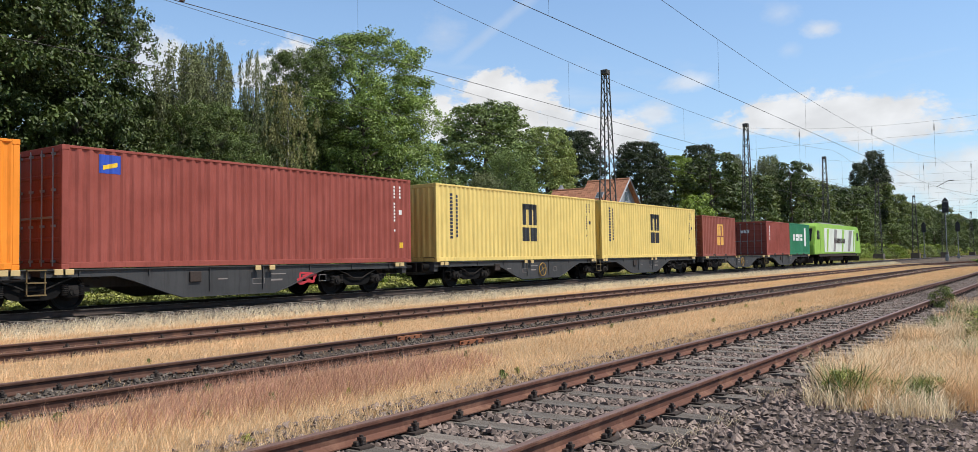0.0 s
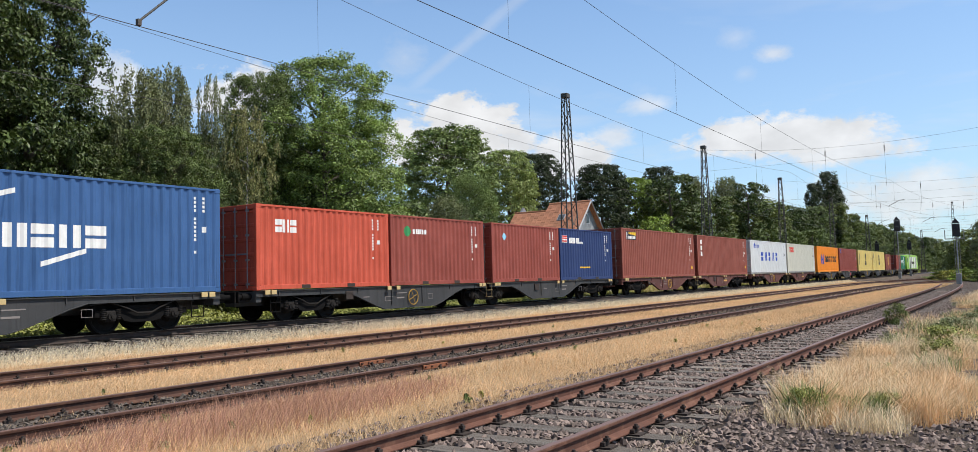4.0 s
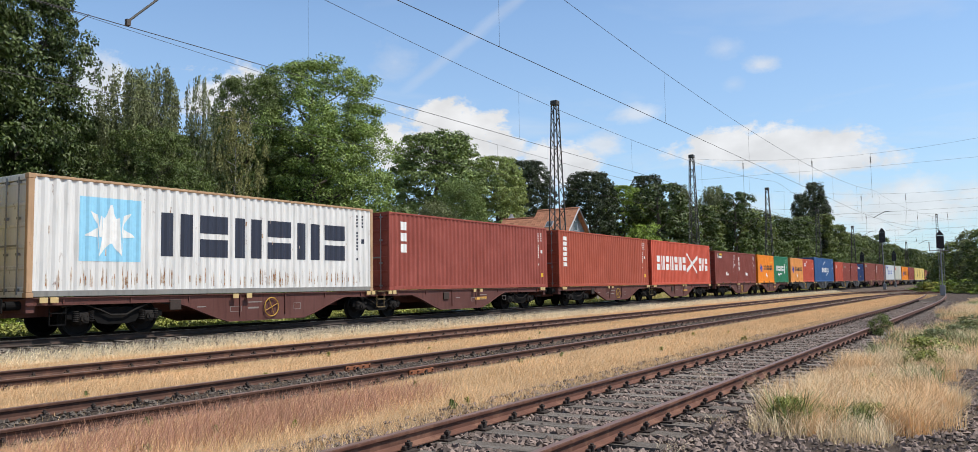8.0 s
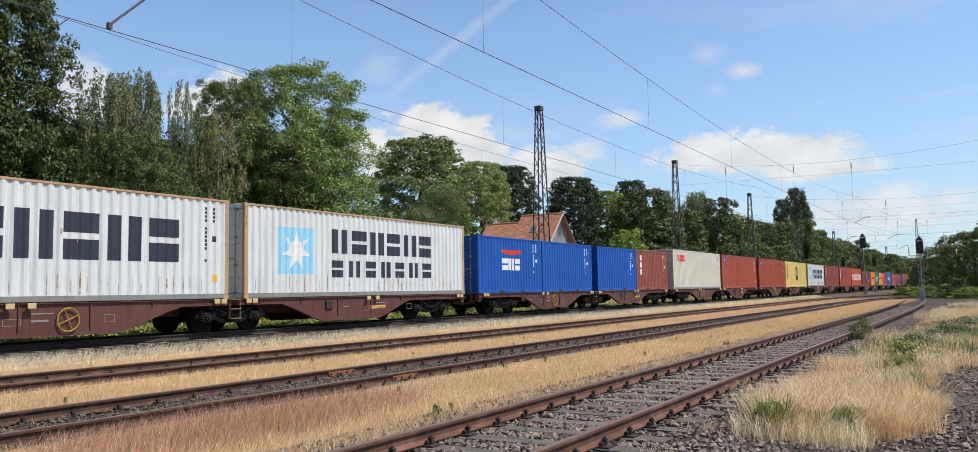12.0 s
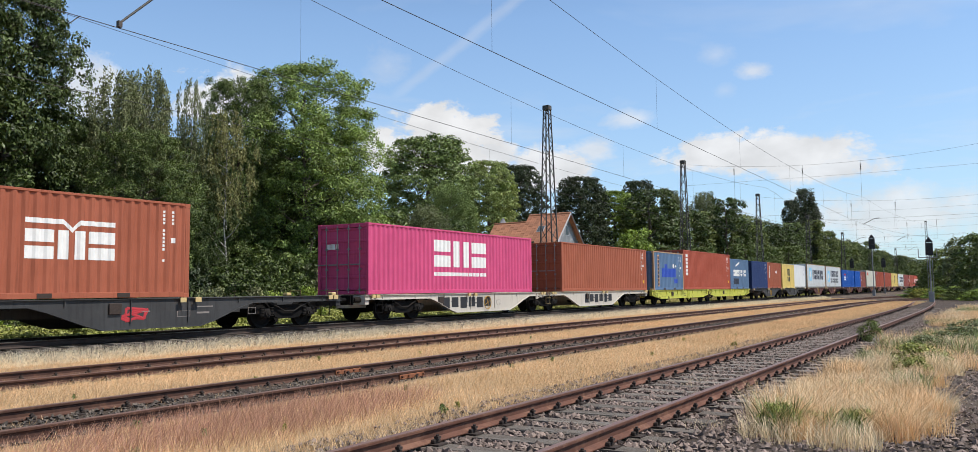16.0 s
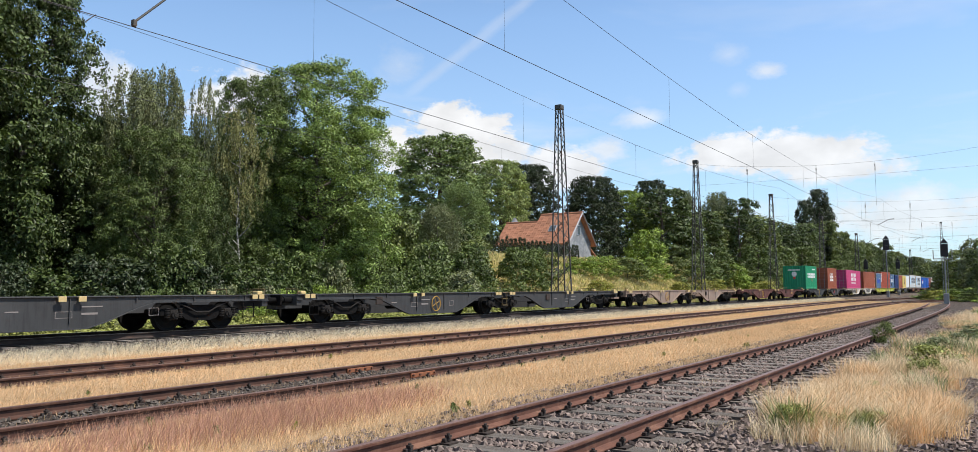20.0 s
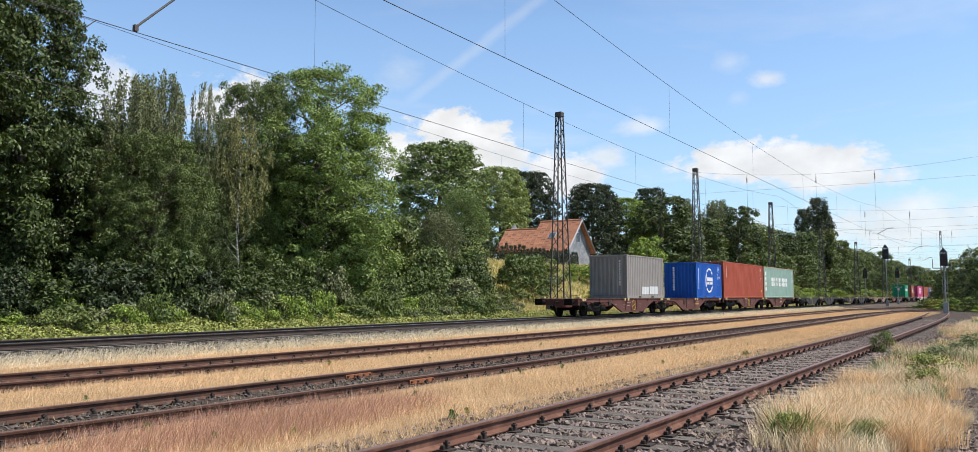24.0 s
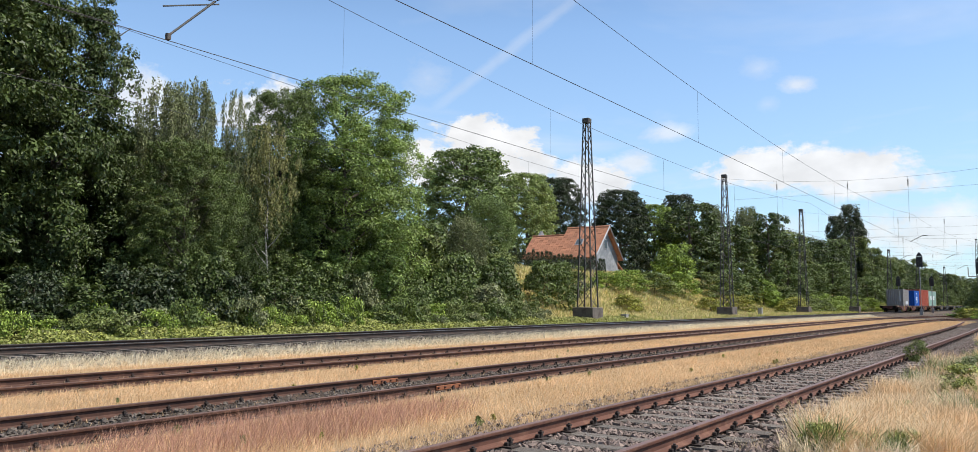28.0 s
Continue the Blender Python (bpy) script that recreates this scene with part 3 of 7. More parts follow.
def bar_pair(u0, u1, v0, v1, turn):
    """Two plain bars side by side, or one above the other."""
    w, m, t = u1 - u0, (v0 + v1) / 2, 0.07 * (v1 - v0)
    if turn % 2 == 0:
        return [rect(u0, u0 + 0.38 * w, v0, v1), rect(u1 - 0.38 * w, u1, v0, v1)]
    return [rect(u0, u1, v0, m - t), rect(u0, u1, m + t, v1)]


def word(thing, k, u0, u1, v0, v1, n, material, gap=0.16, name="lettering", sheet="side", ragged=0.0, lift=0.004):
    """A line of n plain blocks, each the size of a letter."""
    step = (u1 - u0) / (n - gap)
    marks = []
    for i in range(n):
        a, b, top = u0 + i * step, u0 + i * step + step * (1 - gap), v1 - ragged * (i % 2)
        marks += bar_pair(a, b, v0, top, i + n) if top - v0 > 0.3 else [rect(a, b, v0, top)]
    decal(thing, k, name, marks, material, sheet, lift=lift)


def column(thing, k, u0, u1, v0, v1, n, material, gap=0.25, sheet="side", lift=0.004):
    """An upright line of n plain blocks."""
    step = (v1 - v0) / (n - gap)
    decal(thing, k, "lettering", [rect(u0, u1, v0 + i * step, v0 + i * step + step * (1 - gap)) for i in range(n)], material, sheet, lift=lift)


def star(thing, k, u, v, r, material):
    """A many-pointed plain star."""
    pts = []
    for i in range(14):
        a = math.pi / 2 + math.pi * i / 7
        q = r if i % 2 == 0 else r * 0.42
        pts.append((u + q * math.cos(a), v + q * math.sin(a)))

    def bands(x):
        cuts = []
        for (ax, az), (bx, bz) in zip(pts, pts[1:] + pts[:1]):
            if (ax - x) * (bx - x) < 0:
                cuts.append(az + (bz - az) * (x - ax) / (bx - ax))
        cuts.sort()
        return list(zip(cuts[::2], cuts[1::2]))
    decal(thing, k, "star_mark", (u - r, u + r, bands), material, lift=0.009)


def lozenge(thing, k, u, v, r, material, name="hazard_label"):
    decal(thing, k, name, (u - r, u + r, lambda x: [(v - (r - abs(x - u)), v + (r - abs(x - u)))]), material)


def disc(thing, k, u, v, r, material, name="round_mark", sheet="side"):
    def bands(x):
        h = math.sqrt(max(0, r * r - (x - u) ** 2))
        return [(v - h, v + h)]
    decal(thing, k, name, (u - r, u + r, bands), material, sheet)


def container(s_rear, feet, high, colour, label, doors=True, post=None):
    """A shipping container whose rear end stands at s_rear of the train."""
    k = box_kind(feet, high)
    L, H = k.L, k.H
    thing = empty("shipping_container", label, "container", "containers on the train")
    body = thing
    post = post or colour
    rail = PRIMER if colour in (CREAM, PALE, RUSTWHITE, WHITE) else colour
    placed("side_wall", k.side, colour, body, m=pose(-L / 2 + 0.15, -WALL + 0.012, 0.16))
    placed("side_wall", k.side, colour, body, m=pose(L / 2 - 0.15, WALL - 0.012, 0.16, 0, 0, 180))
    placed("end_wall", k.end, colour, body, m=pose(L / 2 - 0.02, -WALL + 0.15, 0.16, 0, 0, 90))
    placed("roof", k.roof, colour, body)
    placed("floor_frame", k.base, CLIPIRON, body)
    for sy in (-1, 1):
        placed("bottom_rail", k.low_rail, rail, body, m=pose(0, sy * (WALL - 0.034), 0))
        placed("top_rail", k.top_rail, post, body, m=pose(0, sy * (WALL - 0.034), 0))
        for sx in (-1, 1):
            placed("corner_post", k.post, post, body, m=pose(sx * (L / 2 - 0.078), sy * (WALL - 0.064), 0))
            for z in (0.059, H - 0.059):
                placed("corner_casting", k.casting, post, body, m=pose(sx * (L / 2 - 0.089), sy * (WALL - 0.081), z))
    for sx in (-1, 1):
        for z in (0.01, H - 0.15):
            placed("end_sill", k.sill, colour, body, m=pose(sx * (L / 2 - 0.055), 0, z))
    if feet == 20:
        for x in (-1.03, 1.03):
            placed("fork_pocket", k.pocket, CLIPIRON, body, m=pose(x, -WALL, 0))
    if doors:
        for sy in (0, 1):
            d = placed("door", k.leaf, colour, body, m=pose(-L / 2 + 0.045, -1.065 + sy * 1.07, 0.17))
            for y in (0.25, 0.78):
                placed("locking_bar", k.bar, GALV, d, m=pose(0, y, 0))
    else:
        placed("end_wall", k.end, colour, body, m=pose(-L / 2 + 0.02, WALL - 0.15, 0.16, 0, 0, -90))
    MOVERS.append((thing, s_rear + L / 2, DECK))
    return body, k


RED = paint("oxide_red", (0.235, 0.052, 0.037), 0.25, 0.3)
RED2 = paint("brick_red", (0.22, 0.06, 0.041), 0.3, 0.3)
DARKRED = paint("dark_oxide", (0.195, 0.048, 0.036), 0.2)
ORANGERED = paint("orange_red", (0.315, 0.066, 0.036), 0.2, 0.25)
BROWNRED = paint("brown_orange", (0.31, 0.088, 0.046), 0.2)
SIGNALRED = paint("signal_red", (0.45, 0.075, 0.040), 0.3, 0.3)
ORANGE = paint("orange", (0.78, 0.24, 0.018), 0.12)
OLDORANGE = paint("faded_orange", (0.66, 0.27, 0.07), 0.2, 0.3)
YELLOW = paint("pale_yellow", (0.66, 0.50, 0.16), 0.12)
CREAM = paint("cream", (0.56, 0.55, 0.465), 0.1, 0.1, 0.15)
PALE = paint("pale_grey", (0.60, 0.625, 0.63), 0.3, 0.1, 0.25)
RUSTWHITE = paint("rusty_white", (0.66, 0.66, 0.645), 0.75, 0.1, 0.25)
WHITE = paint("clean_white", (0.74, 0.75, 0.75), 0.05, 0.05, 0.1)
BLUE = paint("bright_blue", (0.004, 0.078, 0.36), 0.08)
NAVY = paint("navy", (0.017, 0.038, 0.125), 0.25)
MIDBLUE = paint("mid_blue", (0.035, 0.10, 0.25), 0.25)
GREYBLUE = paint("grey_blue", (0.09, 0.16, 0.27), 0.3)
GREEN = paint("bottle_green", (0.022, 0.17, 0.085), 0.15)
BRIGHTGREEN = paint("bright_green", (0.018, 0.25, 0.12), 0.1)
PALEGREEN = paint("pale_green", (0.25, 0.37, 0.315), 0.25)
PINK = paint("magenta", (0.52, 0.065, 0.175), 0.08)
GREY = paint("mouse_grey", (0.235, 0.220, 0.208), 0.4, 0.2, 0.3)
PRIMER = paint("grey_primer", (0.20, 0.20, 0.19), 0.4, 0.2, 0.3)
INKWHITE, INKBLACK = plain("white_lacquer", (0.78, 0.78, 0.76)), plain("black_lacquer", (0.018, 0.018, 0.022))
INKBLUE, INKSKY = plain("blue_lacquer", (0.02, 0.07, 0.42)), plain("sky_lacquer", (0.28, 0.60, 0.80))
INKYELLOW, INKRED = plain("yellow_lacquer", (0.80, 0.50, 0.03)), plain("red_lacquer", (0.65, 0.035, 0.02))
INKNAVY, INKGOLD = plain("navy_lacquer", (0.022, 0.028, 0.05)), plain("gold_lacquer", (0.75, 0.42, 0.10))


# ---- wagons ----
def keep(bm, name):
    me = bpy.data.meshes.new(name)
    bm.to_mesh(me)
    bm.free()
    return me


def prism(outline, y0, y1):
    """A plate of the given outline (x, z), thick from y0 to y1."""
    bm = bmesh.new()
    a = [bm.verts.new((x, y0, z)) for x, z in outline]
    b = [bm.verts.new((x, y1, z)) for x, z in outline]
    n = len(outline)
    for i in range(n):
        bm.faces.new((a[i], a[(i + 1) % n], b[(i + 1) % n], b[i]))
    bm.faces.new(a[::-1]), bm.faces.new(b)
    bmesh.ops.recalc_face_normals(bm, faces=bm.faces)
    return bm


WHEEL_R = 0.42
# running gear: grime and steel, with the shade under the deck in the colour
GREASE = surface("shaded_bogie_grime", (0.008, 0.0075, 0.0075), 0.9, 0.0, vary=0.4, scale=6, fine=50, bump=0.4, dist=0.006, second=(0.028, 0.021, 0.017), second_amount=0.25, spec=0.12)
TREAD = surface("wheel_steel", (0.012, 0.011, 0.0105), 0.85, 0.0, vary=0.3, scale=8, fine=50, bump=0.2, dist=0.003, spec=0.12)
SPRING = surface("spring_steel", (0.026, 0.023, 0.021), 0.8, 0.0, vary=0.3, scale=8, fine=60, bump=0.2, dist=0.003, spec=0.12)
WAGONGREY = paint("wagon_charcoal", (0.038, 0.038, 0.039), 0.25, 0.25, 0.3, 0.6)
WAGONBROWN = paint("wagon_brown", (0.095, 0.034, 0.027), 0.35, 0.25, 0.3, 0.6)
WAGONWHITE = paint("wagon_white", (0.50, 0.46, 0.40), 0.35, 0.1, 0.3, 0.6)
WAGONYELLOW = paint("wagon_yellow", (0.46, 0.47, 0.075), 0.15, 0.1, 0.25, 0.55)
WAGONPALE = paint("wagon_scuffed", (0.26, 0.19, 0.15), 0.5, 0.2, 0.4, 0.65)
TAB = plain("tab_yellow", (0.55, 0.41, 0.19))
STEPYELLOW = plain("step_yellow", (0.16, 0.11, 0.045))
WHEELYELLOW = plain("wheel_yellow", (0.42, 0.24, 0.03))
INKFAINT = plain("faint_lacquer", (0.24, 0.21, 0.195))
SHARED = {}


def bogie_meshes():
    if "wheel" in SHARED:
        return
    rings = [(0.10, -0.12), (0.14, -0.10), (0.20, -0.02), (0.34, -0.015), (0.37, -0.06), (WHEEL_R, -0.06), (WHEEL_R + 0.004, 0.05), (WHEEL_R + 0.03, 0.06), (WHEEL_R + 0.028, 0.085), (0.36, 0.085), (0.33, 0.03), (0.12, 0.05)]
    SHARED["wheel"] = keep(add_lathe(bmesh.new(), rings, 26), "wheel")
    bm = rod((0, -0.74, 0), (0, 0.74, 0), 0.08, 10)
    SHARED["axle"] = keep(bm, "axle")
    # side frame: bowed beam over two axle boxes
    line = [(-1.32, 0.44), (-1.3, 0.58), (-0.62, 0.62), (-0.38, 0.70), (0.38, 0.70), (0.62, 0.62), (1.3, 0.58), (1.32, 0.44), (1.14, 0.42), (1.12, 0.5), (0.68, 0.5), (0.52, 0.32), (0.3, 0.27), (-0.3, 0.27), (-0.52, 0.32), (-0.68, 0.5), (-1.12, 0.5), (-1.14, 0.42)]
    SHARED["side_frame"] = keep(prism(line, -0.06, 0.06), "side_frame")
    bm = box(-0.14, 0.14, -0.10, 0.08, -0.14, 0.16, 0.03)
    add_rod(bm, (0, -0.16, 0), (0, -0.09, 0), 0.105, 14)
    add_rod(bm, (0, -0.19, 0), (0, -0.155, 0), 0.05, 10)
    for z in (-0.06, 0.06):
        for x in (-0.06, 0.06):
            add_rod(bm, (x, -0.175, z), (x, -0.155, z), 0.014, 6)
    SHARED["axle_box"] = keep(bm, "axle_box")
    bm = bmesh.new()
    coils = []
    for i in range(6):
        z = -0.12 + i * 0.048
        coils += [(0.06, z), (0.085, z + 0.012), (0.06, z + 0.024)]
    add_lathe(bm, coils, 12, "Z")
    SHARED["spring"] = keep(bm, "spring")
    bm = box(-0.25, 0.25, -0.95, 0.95, 0.36, 0.62, 0.03)
    add_box(bm, -0.3, 0.3, -0.3, 0.3, 0.62, 0.74, 0.02)
    # added filler slab, no bolster part: blocks the view for a black gap
    add_box(bm, -1.2, 1.2, -0.88, 0.88, 0.46, 0.60, 0.02)
    SHARED["bolster"] = keep(bm, "bolster")
    bm = bmesh.new()
    line = [(-1.5, 0.74), (-0.95, 0.80), (-0.45, 0.62), (-0.2, 0.5), (0.2, 0.5), (0.45, 0.62), (0.95, 0.80), (1.5, 0.74)]
    rings = [[bm.verts.new((x, -1.13 + 0.022 * math.sin(i * math.pi / 3), z + 0.022 * math.cos(i * math.pi / 3))) for i in range(6)] for x, z in line]
    for r, q in zip(rings, rings[1:]):
        for i in range(6):
            bm.faces.new((r[i], r[(i + 1) % 6], q[(i + 1) % 6], q[i]))
    SHARED["pipe"] = keep(bm, "brake_pipe")


def bogie(parent, x):
    bogie_meshes()
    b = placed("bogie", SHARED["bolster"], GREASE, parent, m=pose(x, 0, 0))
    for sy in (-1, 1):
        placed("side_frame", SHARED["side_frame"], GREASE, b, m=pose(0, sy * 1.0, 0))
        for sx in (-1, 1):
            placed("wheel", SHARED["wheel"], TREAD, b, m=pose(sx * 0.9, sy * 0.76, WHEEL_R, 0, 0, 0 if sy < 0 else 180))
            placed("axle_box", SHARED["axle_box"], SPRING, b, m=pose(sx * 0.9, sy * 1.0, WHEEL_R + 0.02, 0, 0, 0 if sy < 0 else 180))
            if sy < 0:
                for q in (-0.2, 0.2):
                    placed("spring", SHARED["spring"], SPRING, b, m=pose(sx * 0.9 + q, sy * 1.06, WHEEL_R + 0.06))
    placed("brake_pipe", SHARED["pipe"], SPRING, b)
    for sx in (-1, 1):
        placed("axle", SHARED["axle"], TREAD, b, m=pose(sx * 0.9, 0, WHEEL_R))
    return b


def sill_outline(x0, x1, style, mid):
    """Side girder of one section from x0 to x1 (x0 < x1): shallow over the bogies, deep between; or straight."""
    top, thin, deep = DECK - 0.02, DECK - 0.19, DECK - 0.80
    if style == "straight":
        return [(x0, top), (x1, top), (x1, top - 0.34), (x1 - 1.6, top - 0.56), (x0 + 1.6, top - 0.56), (x0, top - 0.34)]
    a, b = (x0 + 3.9, x1 - 1.75) if mid == 1 else (x0 + 1.75, x1 - 3.9)
    out = [(x0, top), (x1, top), (x1, thin)]
    for i in range(5):
        f = i / 4
        out.append((b - 1.9 * f, thin + (deep - thin) * (f * f * (3 - 2 * f) * 0.35 + f * 0.65)))
    for i in range(4, -1, -1):
        f = i / 4
        out.append((a + 1.9 * f, thin + (deep - thin) * (f * f * (3 - 2 * f) * 0.35 + f * 0.65)))
    out.append((x0, thin))
    return out


def flatcar(colour, label, half=12.55, style="fish", marks=None, tabs=TAB):
    """Articulated container wagon: two girder sections on three bogies, with buffers, hand wheel, steps and flap locks."""
    marks = marks or INKFAINT
    thing = empty("container_wagon", label, "railway wagon", "wagons of the train")
    for side in (-1, 1):                                 # the rear and the front section
        x0, x1 = (-half, -0.12) if side < 0 else (0.12, half)
        mid = 1 if side < 0 else 0
        for sy in (-1, 1):
            sill = part("side_sill", prism(sill_outline(x0, x1, style, mid), -0.018, 0.018), colour, thing, m=pose(0, sy * 1.13, 0))
            part("sill_flange", box(x0, x1, -0.07, 0.07, DECK - 0.03, DECK - 0.004, 0.006), colour, sill)
            if sy > 0:
                continue
            lower = [q for q in sill_outline(x0, x1, style, mid)[2:]]
            bm = bmesh.new()
            rows = [[bm.verts.new((x, y, z + dz)) for y, dz in ((-0.07, 0), (0.05, 0), (0.05, 0.02), (-0.07, 0.02))] for x, z in lower]
            for r, q in zip(rows, rows[1:]):
                for i in range(4):
                    bm.faces.new((r[i], r[(i + 1) % 4], q[(i + 1) % 4], q[i]))
            part("lower_flange", bm, colour, sill)
            n = 7 if style == "fish" else 11
            for i in range(n):
                x = x0 + (x1 - x0) * (i + 0.5) / n
                deep = abs(i - (n - 1) / 2 + (-0.6 if mid == 1 else 0.6)) < n * 0.16
                part("sill_rib", box(x - 0.014, x + 0.014, -0.05, -0.018, DECK - (0.66 if deep and style == "fish" else 0.28 if style != "fish" else 0.17), DECK - 0.03), colour, sill)
            for x in (x0 + 0.35, x0 + 0.6, (x0 + x1) / 2 - 0.25, (x0 + x1) / 2 + 0.25, x1 - 0.6, x1 - 0.35):
                bm = add_box(box(x - 0.05, x + 0.05, -0.13, 0.02, DECK - 0.035, DECK + 0.0, 0.006), x - 0.10, x + 0.10, -0.155, -0.125, DECK - 0.13, DECK + 0.0, 0.006)
                part("flap_lock", bm, tabs, sill, "worn yellow flap")
            c = (x0 + x1) / 2
            for i, (dx, w, z, h) in enumerate(((0.3, 0.55, DECK - 0.27, 0.03), (0.3, 0.42, DECK - 0.45, 0.10), (-1.5, 0.3, DECK - 0.36, 0.03))):
                part("inscription", box(c + dx, c + dx + w, -0.024, -0.018, z, z + min(h, 0.05)), marks, sill)
            for dx, w, z, h in ((-0.35, 0.42, DECK - 0.52, 0.16), (2.15, 0.3, DECK - 0.52, 0.2)):
                frame_bars = bmesh.new()
                for u, v, p, q in ((0, w, 0, 0.012), (0, w, h - 0.012, h), (0, 0.012, 0.012, h - 0.012), (w - 0.012, w, 0.012, h - 0.012)):
                    add_box(frame_bars, c + dx + u, c + dx + v, -0.023, -0.018, z + p, z + q)
                part("inscription_frame", frame_bars, marks, sill)
            part("data_plate", box(c - 2.4, c - 2.05, -0.07, -0.018, DECK - 0.40, DECK - 0.12, 0.01), CLIPIRON, sill)
        part("centre_sill", box(x0, x1, -0.22, 0.22, DECK - 0.48, DECK - 0.10, 0.01), colour, thing)
        for i in range(7):
            x = x0 + 0.35 + (x1 - x0 - 0.7) * i / 6
            part("cross_beam", box(x - 0.11, x + 0.11, -1.11, 1.11, DECK - 0.18, DECK - 0.03, 0.006), colour, thing)
        part("brake_cylinder", rod((side * half * 0.45 - 0.4, 0.5, DECK - 0.45), (side * half * 0.45 + 0.4, 0.5, DECK - 0.45), 0.17, 14), GREASE, thing)
        xb = side * half
        part("headstock", box(min(xb, xb - side * 0.22), max(xb, xb - side * 0.22), -1.15, 1.15, DECK - 0.36, DECK - 0.03, 0.01), colour, thing)
        for sy in (-1, 1):
            bm = bmesh.new()
            add_rod(bm, (xb, sy * 0.875, DECK - 0.18), (xb + side * 0.34, sy * 0.875, DECK - 0.18), 0.105, 14)
            add_rod(bm, (xb + side * 0.2, sy * 0.875, DECK - 0.18), (xb + side * 0.56, sy * 0.875, DECK - 0.18), 0.08, 14)
            add_box(bm, min(xb + side * 0.56, xb + side * 0.61), max(xb + side * 0.56, xb + side * 0.61), sy * 0.875 - 0.24, sy * 0.875 + 0.24, DECK - 0.35, DECK - 0.01, 0.02)
            part("buffer", bm, GREASE, thing)
            bm = bmesh.new()
            for z in (0.3, 0.58):
                add_box(bm, xb - side * 0.75 - 0.2, xb - side * 0.75 + 0.2, sy * 1.16 - 0.03, sy * 1.16 + 0.03, z, z + 0.025)
            for q in (-0.2, 0.2):
                add_rod(bm, (xb - side * 0.75 + q, sy * 1.16, 0.3), (xb - side * 0.75 + q, sy * 1.16, DECK - 0.25), 0.014, 6)
            if sy < 0:
                part("step", bm, GREASE, thing)
            bm = bmesh.new()
            add_rod(bm, (xb - side * 0.1, sy * 1.1, DECK), (xb - side * 0.1, sy * 1.1, DECK + 0.16), 0.014, 6)
            add_rod(bm, (xb - side * 0.1, sy * 0.6, DECK), (xb - side * 0.1, sy * 0.6, DECK + 0.16), 0.014, 6)
            add_rod(bm, (xb - side * 0.1, sy * 1.1, DECK + 0.16), (xb - side * 0.1, sy * 0.6, DECK + 0.16), 0.014, 6)
            part("grab_rail", bm, STEPYELLOW, thing)
        for sy in (-1, 1):
            part("spigot_block", box(xb - side * 0.30 - 0.11, xb - side * 0.30 + 0.11, sy * 1.05 - 0.1, sy * 1.05 + 0.1, DECK - 0.004, DECK + 0.10, 0.02), TAB, thing, "worn yellow block")
        part("coupling_hook", add_rod(rod((xb, 0, DECK - 0.18), (xb + side * 0.4, 0, DECK - 0.2), 0.045, 8), (xb + side * 0.4, 0, DECK - 0.2), (xb + side * 0.5, 0, DECK - 0.42), 0.035, 8), GREASE, thing)
    # hand-brake wheel on the side girder
    bm = bmesh.new()
    for i in range(20):
        a, b = 2 * math.pi * i / 20, 2 * math.pi * (i + 1) / 20
        add_rod(bm, (0.28 * math.cos(a), 0, 0.28 * math.sin(a)), (0.28 * math.cos(b), 0, 0.28 * math.sin(b)), 0.018, 5)
    for i in range(4):
        a = math.pi * i / 2 + 0.4
        add_rod(bm, (0, 0, 0), (0.28 * math.cos(a), 0, 0.28 * math.sin(a)), 0.012, 5)
    part("hand_wheel", bm, WHEELYELLOW if style == "fish" else colour, thing, m=pose(-half * 0.41, -1.20, DECK - 0.42))
    bm = bmesh.new()
    for q in (-0.2, 0.2):
        add_rod(bm, (q, -1.2, 0.38), (q, -1.2, DECK - 0.05), 0.016, 6)
    for z in (0.38, 0.66, 0.94):
        add_box(bm, -0.21, 0.21, -1.26, -1.14, z, z + 0.03)
    part("ladder", bm, STEPYELLOW, thing)
    for x in (-half + 2.35, 0, half - 2.35):
        bogie(thing, x)
    return thing


